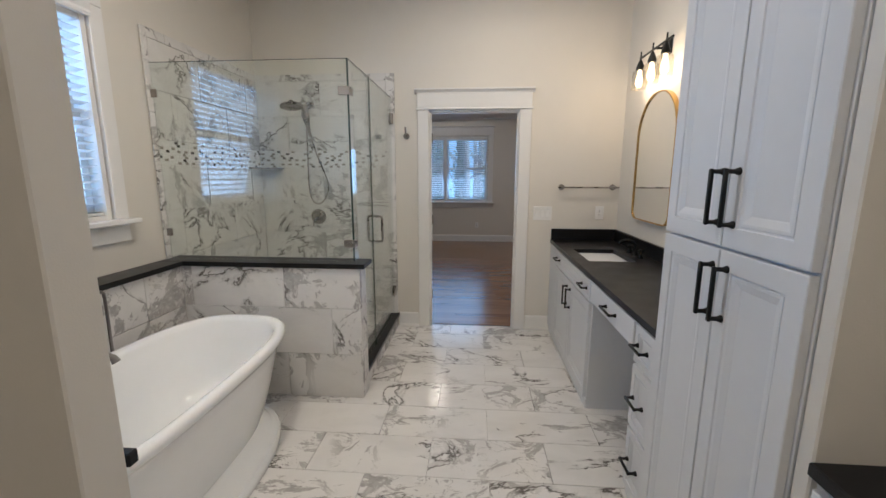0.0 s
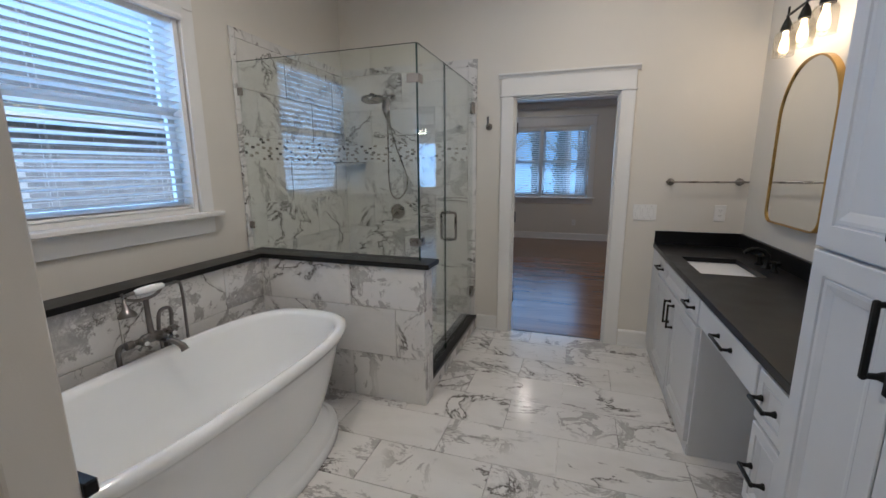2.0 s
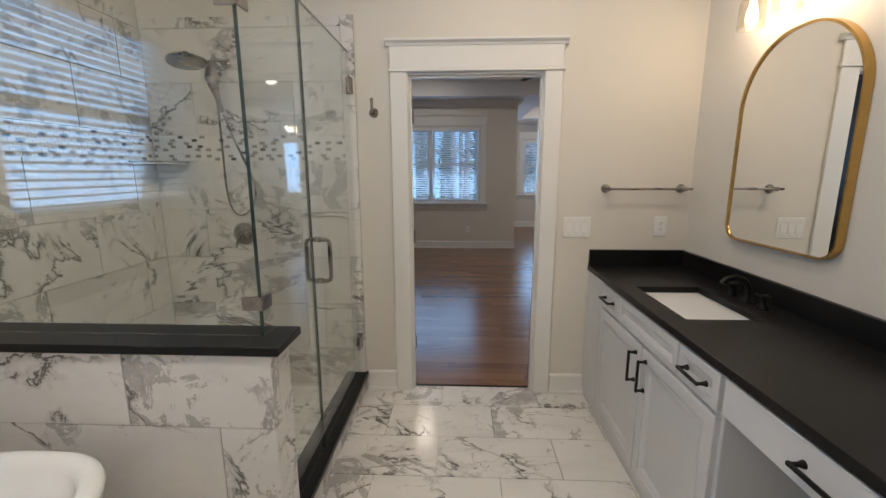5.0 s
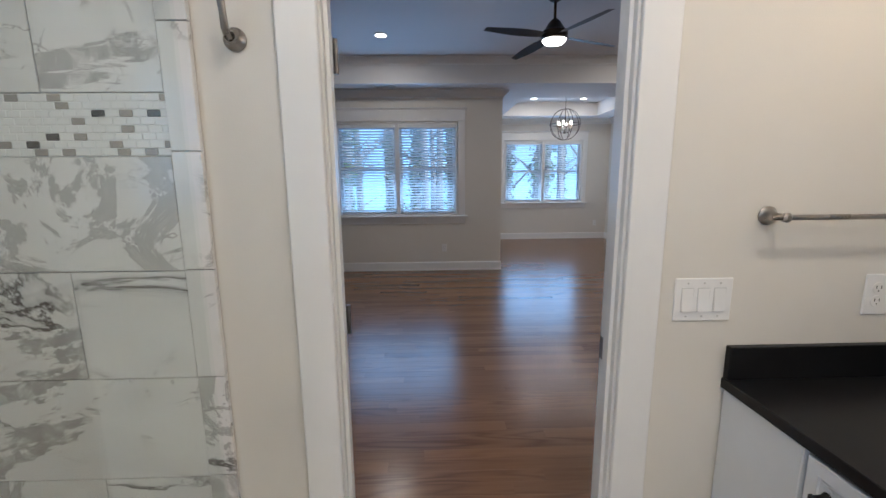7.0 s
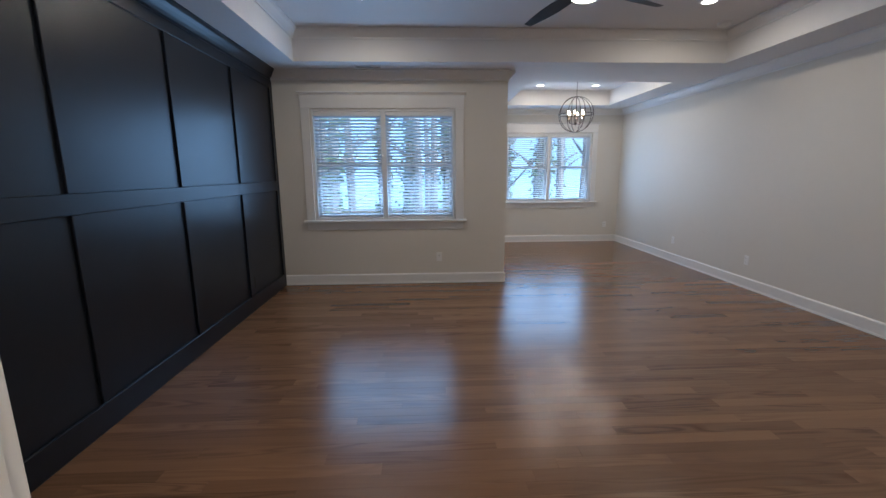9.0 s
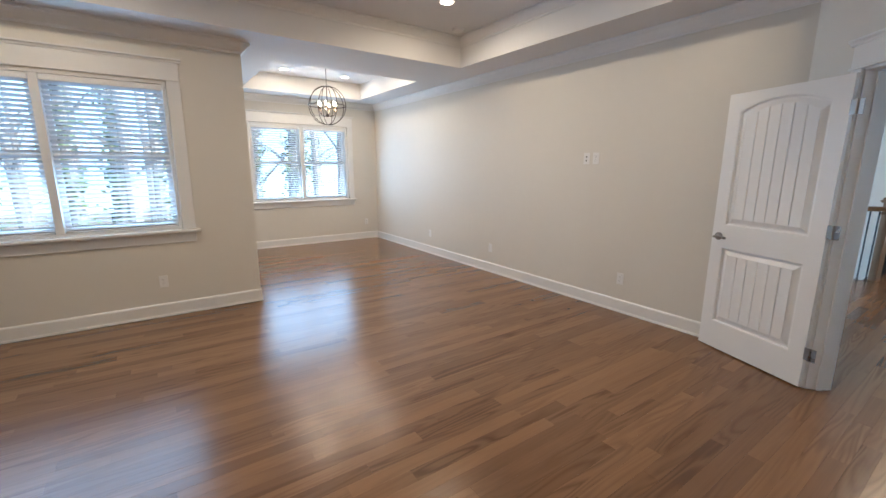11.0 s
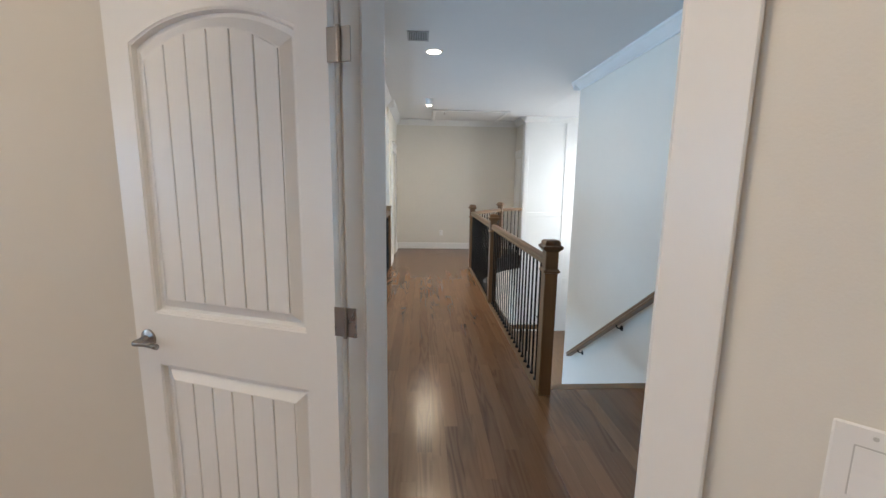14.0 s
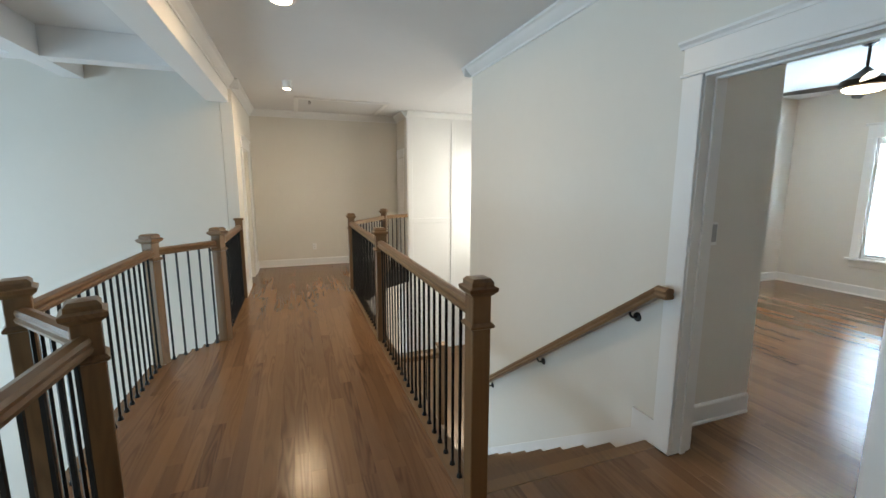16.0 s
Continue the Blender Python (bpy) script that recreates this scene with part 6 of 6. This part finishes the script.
def bare_tree(x, y, h, r, ivy):
    """A winter tree: tapered trunk, forking limbs, twigs and, on some, a sleeve of ivy leaves."""
    root = thing("tree", pose(x, y, -3.5), "tall bare winter tree with ivy on the trunk" if ivy else "tall bare winter tree", "tree", "woodland trees")
    lean = (rng.uniform(-0.5, 0.5), rng.uniform(-0.5, 0.5))
    tr = [(lean[0] * t * t + 0.08 * math.sin(5 * t + x), lean[1] * t * t, h * t) for t in [k / 8 for k in range(9)]]
    part("trunk", tube(bm_(), tr, [r * (1.15 - 0.95 * k / 8) for k in range(9)], 8), BARK, root)
    b = bm_()
    for k in range(9):
        t = rng.uniform(0.35, 0.95)
        i = min(7, int(t * 8))
        base = Vector(tr[i])
        a = rng.uniform(0, 6.28)
        ln = rng.uniform(1.0, 2.6) * (1.2 - t)
        tip = base + Vector((math.cos(a) * ln, math.sin(a) * ln, ln * rng.uniform(0.5, 1.2)))
        tube(b, [base, base.lerp(tip, 0.5) + Vector((0, 0, 0.1)), tip], [r * 0.3, r * 0.17, 0.006], 5)
        for _ in range(3):
            p = base.lerp(tip, rng.uniform(0.4, 0.95))
            q = p + Vector((rng.uniform(-0.6, 0.6), rng.uniform(-0.6, 0.6), rng.uniform(0.2, 0.8)))
            tube(b, [p, q], [r * 0.09, 0.004], 4)
    part("limbs", b, BARK, root)
    if ivy:
        vs, fs = [], []
        for _ in range(700):
            t = rng.uniform(0.02, 0.75)
            i = min(7, int(t * 8))
            c = Vector(tr[i]).lerp(Vector(tr[i + 1]), t * 8 - i)
            a = rng.uniform(0, 6.28)
            rr = r * (1.1 - 0.8 * t) + rng.uniform(0.01, 0.28) * rng.random()
            c += Vector((math.cos(a) * rr, math.sin(a) * rr, rng.uniform(-0.1, 0.1)))
            u = Vector((rng.uniform(-1, 1), rng.uniform(-1, 1), rng.uniform(-1, 1))).normalized() * rng.uniform(0.05, 0.11)
            v = u.orthogonal().normalized() * u.length * 0.8
            n0 = len(vs)
            vs += [c - u, c + v, c + u, c - v]
            fs.append((n0, n0 + 1, n0 + 2, n0 + 3))
        me = bpy.data.meshes.new("ivy")
        me.from_pydata([tuple(v) for v in vs], [], fs)
        me.materials.append(LEAF)
        ob = new("ivy", me)
        ob.parent = root
        ob["label"] = "green ivy leaves"
    return root


spots = [(-2.6, 15.5, 0.2, 1), (-1.4, 17.5, 0.16, 1), (-0.3, 15.8, 0.14, 0), (0.55, 16.5, 0.2, 1), (1.5, 19.0, 0.18, 1), (2.1, 17.2, 0.17, 1), (2.9, 18.5, 0.15, 1), (3.6, 17.0, 0.22, 1),
         (-3.6, 19.0, 0.2, 0), (-0.9, 21.0, 0.22, 1), (0.2, 23.0, 0.2, 0), (4.6, 20.0, 0.2, 1), (5.4, 18.0, 0.18, 0), (-5.0, 17.0, 0.18, 0), (2.6, 24.0, 0.22, 1), (-2.2, 25.0, 0.2, 0), (1.0, 27.0, 0.2, 0),
         (4.0, 27.0, 0.22, 1), (-4.4, 28.0, 0.22, 0), (6.8, 25.0, 0.22, 0), (-7.0, 24.0, 0.2, 0), (0.0, 31.0, 0.24, 0), (3.2, 33.0, 0.24, 0), (-3.2, 34.0, 0.24, 0), (-1.2, 38.0, 0.25, 0), (6.0, 36.0, 0.25, 0), (8.5, 30.0, 0.22, 1), (-6.0, 37.0, 0.25, 0)]
for x, y, r, ivy in spots:
    bare_tree(x, y, rng.uniform(11, 15), r, ivy)
for x, y in ((-14.5, 4.5), (-14.0, 1.5), (-15.0, 7.0), (-16, -1.0), (-14.2, 3.0)):
    bare_tree(x, y, 12.5, 0.2, 1)
vs, fs = [], []
for _ in range(5200):
    x, y = rng.uniform(-14, 16), rng.uniform(14.5, 42)
    c = Vector((x, y, -3.5 + abs(rng.gauss(0, 0.9))))
    u = Vector((rng.uniform(-1, 1), rng.uniform(-1, 1), rng.uniform(-0.6, 0.6))).normalized() * rng.uniform(0.06, 0.16)
    v = u.orthogonal().normalized() * u.length * 0.8
    n0 = len(vs)
    vs += [c - u, c + v, c + u, c - v]
    fs.append((n0, n0 + 1, n0 + 2, n0 + 3))
me = bpy.data.meshes.new("underbrush")
me.from_pydata([tuple(v) for v in vs], [], fs)
me.materials.append(LEAF)
tagged(new("underbrush", me), "green leafy underbrush on the woodland floor", "shrubs", "", "stuff")
structure("lawn", bx(bm_(), -14, 16, 12.9, 14.4, -3.498, -3.47), LAWN, "strip of green lawn behind the house", "lawn")

# plain self-glowing sheet: bright blue distance haze put into its colour, no woods built
HAZE_GLOW = glow("backdrop_haze_glow", (0.42, 0.68, 1.0), 0.22)
structure("backdrop", bx(bm_(), -70, 70, 62, 62.5, -3.5, 14), HAZE_GLOW, "plain glowing pale blue sheet in place of bright haze behind the trees", "backdrop")

# brick house next door
HX = -7.2
nh = thing("neighbour_house", pose(0, 0, 0), "grey-brown brick house next door with a shingle roof", "house")
part("wall", bx(bx(bx(bx(bm_(), HX - 0.2, HX, -12, 2.55, -3.5, 2.35), HX - 0.2, HX, 3.95, 14, -3.5, 2.35), HX - 0.2, HX, 2.55, 3.95, -3.5, 0.75), HX - 0.2, HX, 2.55, 3.95, 2.05, 2.35), MORTAR, nh, "brick wall with pale mortar")
part("roof", prism(bm_(), [(HX + 0.45, 2.3), (HX + 0.45, 2.42), (HX - 6.0, 5.6), (HX - 6.0, 5.4)], -12.4, 14.4, Matrix(((0, 1, 0, 0), (1, 0, 0, 0), (0, 0, 1, 0), (0, 0, 0, 1)))), ROOFM, nh, "grey shingle roof")
part("eave_board", bx(bm_(), HX + 0.02, HX + 0.42, -12.3, 14.3, 2.16, 2.29), TRIM, nh, "white eave board")
hw_ = part("window", bx(bm_(), HX - 0.15, HX - 0.05, 2.552, 3.948, 0.752, 2.048), WINGLASS, nh, "white window")
fr = bm_()
for q in ((2.55, 2.63, 0.75, 2.05), (3.87, 3.95, 0.75, 2.05), (3.21, 3.29, 0.75, 2.05), (2.55, 3.95, 0.75, 0.83), (2.55, 3.95, 1.97, 2.05), (2.55, 3.95, 1.37, 1.43)):
    bx(fr, HX - 0.04, HX + 0.03, q[0], q[1], q[2], q[3])
part("window_frame", fr, TRIM, hw_)
part("blind", bx(bm_(), HX - 0.19, HX - 0.16, 2.552, 3.948, 0.752, 2.048), SLAT, hw_, "drawn white blind")
vs, fs = [], []
row = 0
z = -0.8
while z < 2.14:
    y = -1.2 + (0.105 if row % 2 else 0.0)
    while y < 8.2:
        if not (y + 0.2 > 2.55 and y < 3.95 and z + 0.065 > 0.75 and z < 2.05):
            n0 = len(vs)
            d = rng.uniform(0.004, 0.010)
            x0, x1 = HX + 0.0005, HX + d
            vs += [(x0, y, z), (x0, y + 0.2, z), (x0, y + 0.2, z + 0.063), (x0, y, z + 0.063), (x1, y + 0.002, z + 0.002), (x1, y + 0.198, z + 0.002), (x1, y + 0.198, z + 0.061), (x1, y + 0.002, z + 0.061)]
            fs += [(n0 + 4, n0 + 5, n0 + 6, n0 + 7)] + [(n0 + i, n0 + (i + 1) % 4, n0 + 4 + (i + 1) % 4, n0 + 4 + i) for i in range(4)]
        y += 0.21
    z += 0.075
    row += 1
me = bpy.data.meshes.new("bricks")
me.from_pydata(vs, [], fs)
me.materials.append(BRICK)
ob = new("bricks", me)
ob.parent = nh
tagged(ob, "weathered grey-brown bricks", "", "", "stuff")

# ---- tiles and boards, piece by piece ----
_tm = {}


def tile_mesh(w, h, t, material):
    """A tile w x h in its local x and z, standing t out in y, with eased edges."""
    key = (round(w, 3), round(h, 3), round(t, 4), material.name)
    if key not in _tm:
        b = bm_()
        e = min(0.0015, w * 0.1, h * 0.1)
        a = [b.verts.new((x, 0, z)) for x, z in ((0, 0), (w, 0), (w, h), (0, h))]
        c = [b.verts.new((x, t - 0.001, z)) for x, z in ((0, 0), (w, 0), (w, h), (0, h))]
        d = [b.verts.new((x, t, z)) for x, z in ((e, e), (w - e, e), (w - e, h - e), (e, h - e))]
        for q, r in ((a, c), (c, d)):
            for k in range(4):
                b.faces.new((q[k], q[(k + 1) % 4], r[(k + 1) % 4], r[k]))
        b.faces.new(d)
        _tm[key] = mesh_of(b, "tile", material)
    return _tm[key]


def pick():
    return GREYMARBLE if random.random() < 0.28 else MARBLE


def tile_wall(parent, m, ln, rows, joint, t=0.009, w=0.61, g=0.003, skip=None):
    """Running-bond tiles on a face: local x along, y out; rows: (z0, z1); joint: a vertical joint of the first row."""
    inv = parent.matrix_world.inverted() if parent else Matrix()
    for r, (z0, z1) in enumerate(rows):
        x = joint + (w / 2 if r % 2 else 0.0)
        while x > 0:
            x -= w
        while x < ln - 0.004:
            a, c = max(x, 0.0), min(x + w, ln)
            if c - a > 0.02:
                piece("tile", tile_mesh(c - a - g, z1 - z0 - g, t, pick()), inv @ m @ Matrix.Translation((a + g / 2, 0, z0 + g / 2)), parent)
            x += w


bpy.context.view_layer.update()
random.seed(11)
obs = bpy.data.objects
LOW = [(0.0, 0.30), (0.30, 0.61), (0.61, 0.874)]
# half wall: face to the tub, its end, the ledge behind the tub, the curb
HALF, LEDGE, CURB = obs["wall_shower_half"], obs["wall_tub_ledge"], obs["wall_shower_curb"]
tile_wall(HALF, along((-1.801, 2.6155), (-0.636, 2.6155)) @ pose(1.165, 0, 0, 0, 0, 180), 1.165, LOW, 0.495)
tile_wall(HALF, along((-0.6445, 2.745), (-0.6445, 2.607)) @ pose(0, 0, 0), 0.138, LOW, 0.7)
tile_wall(LEDGE, along((-1.8105, 2.6065), (-1.8105, 0.845)), 1.76, LOW, 0.31)
tile_wall(CURB, along((-0.6625, 3.945), (-0.6625, 2.748)), 1.197, [(0.0, 0.097)], 0.3)
tile_wall(CURB, along((-0.7655, 2.748), (-0.7655, 3.945)), 1.197, [(0.0, 0.097)], 0.3)
# shower walls
UP = [(0.0, 0.295), (0.295, 0.60), (0.60, 0.91), (0.91, 1.215), (1.215, 1.513), (1.665, 1.968), (1.968, 2.27), (2.27, 2.33)]
NW, WW = obs["wall_bath_north"], obs["wall_bath_west"]
structure("trim_shower_backing", bx(bx(bm_(), -1.939, -0.658, 3.944, 3.9495, 0.0, 2.328), -1.9395, -1.934, 2.655, 3.943, 0.0, 2.328), GROUT, "grout bed behind the shower tiles", "grout")
tile_wall(NW, along((-0.732, 3.9438), (-1.925, 3.9438)), 1.193, UP, 0.604)
tile_wall(WW, along((-1.9338, 3.935), (-1.9338, 2.69)), 1.245, UP, 0.18)
for k in range(8):
    z0, z1 = k * 0.305, min((k + 1) * 0.305, 2.33)
    piece("edge_tile", tile_mesh(0.074, z1 - z0 - 0.003, 0.014, GREYMARBLE if k % 3 == 1 else MARBLE), NW.matrix_world.inverted() @ along((-0.656, 3.9438), (-1, 3.9438)) @ Matrix.Translation((0, 0, z0)), NW)
    piece("edge_tile", tile_mesh(0.042, z1 - z0 - 0.003, 0.010, MARBLE), WW.matrix_world.inverted() @ along((-1.9338, 2.688), (-1.9338, 1)) @ Matrix.Translation((0, 0, z0)), WW)
for par, m, ln in ((NW, along((-0.732, 3.9438), (-1.925, 3.9438)), 1.193), (WW, along((-1.9338, 3.935), (-1.9338, 2.69)), 1.245)):
    above = set()
    for r in range(8):
        z = 1.5145 + r * 0.01875
        x, k, row = (-0.017 if r % 2 else 0.0), 0, set()
        while x < ln - 0.008:
            a, c = max(x, 0), min(x + 0.034, ln)
            q = random.random()
            toned = q < 0.34 and k - 1 not in row and k not in above
            if toned:
                row.add(k)
            if c - a > 0.006:
                piece("mosaic_tile", tile_mesh(c - a - 0.0014, 0.0174, 0.0068, (MOSC if q < 0.08 else MOSB) if toned else MOSA), par.matrix_world.inverted() @ m @ Matrix.Translation((a, 0, z)), par)
            x += 0.034
            k += 1
        above = row
MOSAICBED = mat("mosaic_grout", (0.80, 0.79, 0.77), 0.6, vary=0.03, scale=20)
structure("trim_mosaic_bed", bx(bx(bm_(), -1.925, -0.733, 3.9383, 3.9437, 1.5135, 1.6645), -1.9337, -1.9283, 2.69, 3.935, 1.5135, 1.6645), MOSAICBED, "white grout bed of the mosaic band", "grout")
# shower floor
sf = structure("floor_shower", bx(bm_(), -1.935, -0.766, 2.747, 3.945, -0.01, 0.012), GROUT, "small marble tiles of the shower floor", "floor")
k = 0
for i in range(15):
    for j in range(15):
        piece("tile", tile_mesh(0.076, 0.077, 0.006, MARBLE), pose(-1.932 + i * 0.078, 2.748 + 0.079 * j + 0.077, 0.0122, 90, 0, 0), sf)
# bathroom floor
fl = obs["floor_bath_bed"]
FW, FD = 0.61, 0.305
y = 2.845 - 15 * FD
r = 1
while y < 3.94:
    x = -0.143 - (0.305 if r % 2 == 0 else 0.0) - 4 * FW
    y1 = min(y + FD, 4.0)
    while x < 1.345:
        a, c = max(x, -1.938), min(x + FW, 1.343)
        if c - a > 0.02 and y1 - y > 0.02 and not (c < -0.80 and y > 2.76):
            piece("tile", tile_mesh(c - a - 0.003, y1 - y - 0.003, 0.012, pick()), pose(a + 0.0015, y1 - 0.0015, -0.0118, 90, 0, 0), fl)
        x += FW
    y += FD
    r += 1

# oak boards
BW_, rb = 0.083, random.Random(3)
_bm = {}


def board_mesh(ln, w):
    key = (round(ln, 2), round(w, 4))
    if key not in _bm:
        b = bm_()
        e = 0.0005
        v0 = [b.verts.new(p) for p in ((0, 0, 0), (key[0], 0, 0), (key[0], w, 0), (0, w, 0))]
        v1 = [b.verts.new(p) for p in ((0, 0, 0.0155), (key[0], 0, 0.0155), (key[0], w, 0.0155), (0, w, 0.0155))]
        v2 = [b.verts.new(p) for p in ((e, e, 0.016), (key[0] - e, e, 0.016), (key[0] - e, w - e, 0.016), (e, w - e, 0.016))]
        for q, s in ((v0, v1), (v1, v2)):
            for i in range(4):
                b.faces.new((q[i], q[(i + 1) % 4], s[(i + 1) % 4], s[i]))
        b.faces.new(v2)
        _bm[key] = mesh_of(b, "board", OAK)
    return _bm[key]


def boards(parent, rows, near, name):
    """Strip boards along x; rows: (y, [(x0, x1)]). Boards inside the stretch near become parts, the rest one mesh."""
    vs, fs, count = [], [], 0
    for y, spans in rows:
        for x0, x1 in spans:
            x = x0
            first = True
            while x < x1 - 0.01:
                ln = round(rb.choice((0.6, 0.9, 1.1, 1.35, 1.6)) if not first else rb.uniform(0.2, 1.4), 2)
                first = False
                c = min(x + ln, x1)
                if x1 - c < 0.12:
                    c = x1
                w = BW_ - 0.0002
                if count < 300 and near[0] < (x + c) / 2 < near[1] and near[2] < y < near[3]:
                    piece("board", board_mesh(c - x - 0.0002, w), Matrix.Translation((x, y, -0.016)), parent)
                    count += 1
                else:
                    n0 = len(vs)
                    e = 0.0005
                    X0, X1, Y0, Y1 = x, c - 0.0002, y, y + w
                    vs += [(X0, Y0, -0.0005), (X1, Y0, -0.0005), (X1, Y1, -0.0005), (X0, Y1, -0.0005), (X0 + e, Y0 + e, 0), (X1 - e, Y0 + e, 0), (X1 - e, Y1 - e, 0), (X0 + e, Y1 - e, 0)]
                    fs += [(n0 + 4, n0 + 5, n0 + 6, n0 + 7)] + [(n0 + i, n0 + (i + 1) % 4, n0 + 4 + (i + 1) % 4, n0 + 4 + i) for i in range(4)]
                x = c
    me = bpy.data.meshes.new(name)
    me.from_pydata(vs, [], fs)
    me.materials.append(OAKS)
    ob = new(name, me)
    ob.parent = parent
    tagged(ob, "stained oak strip boards", "", "", "stuff")


rows = []
y = 4.022
while y < 12.36:
    yc = y + BW_ / 2
    x0, x1 = (-1.945, 4.0) if yc < 9.2 else (1.01, 4.0)
    if yc < 5.41:
        x1 = min(x1, 2.69 + (yc - 4.09) + 0.10)
    rows.append((y, [(x0, x1)]))
    y += BW_
boards(obs["floor_bedroom"], rows, (-0.6, 3.4, 4.3, 7.6), "far_boards")
rows = []
y = 2.611
while y < 5.86:
    yc = y + BW_ / 2
    if yc < 2.76:
        sp = [(4.36, 5.14)]
    elif yc < 3.90:
        sp = [(2.86, 5.225)] if yc < 3.1 else [(2.86, 5.225), (max(10.65 - (yc - 3.24) * 1.52, 10.64), 11.74) if yc < 3.24 else (10.65 - (yc - 3.24) * 1.52, 11.74)]
        if yc < 3.1:
            sp.append((11.01, 11.74))
    elif yc < 5.40:
        sp = [(max(2.69 + (yc - 4.09) + 0.10, 2.86), 11.74)]
    elif yc < 5.48:
        sp = [(4.155, 9.59)]
    else:
        sp = [(5.33 + (yc - 5.47) * 1.14, 7.995 - (yc - 5.47) * 1.12)]
    rows.append((y, sp))
    y += BW_
boards(obs["floor_hall"], rows, (3.3, 8.2, 3.9, 5.45), "far_boards")
rows = []
y = -2.69
while y < 2.6:
    yc = y + BW_ / 2
    rows.append((y, [(2.86, 5.32 if yc > 1.85 else 7.94)]))
    y += BW_
boards(obs["floor_hall"], rows, (0, 0, 0, 0), "study_boards")
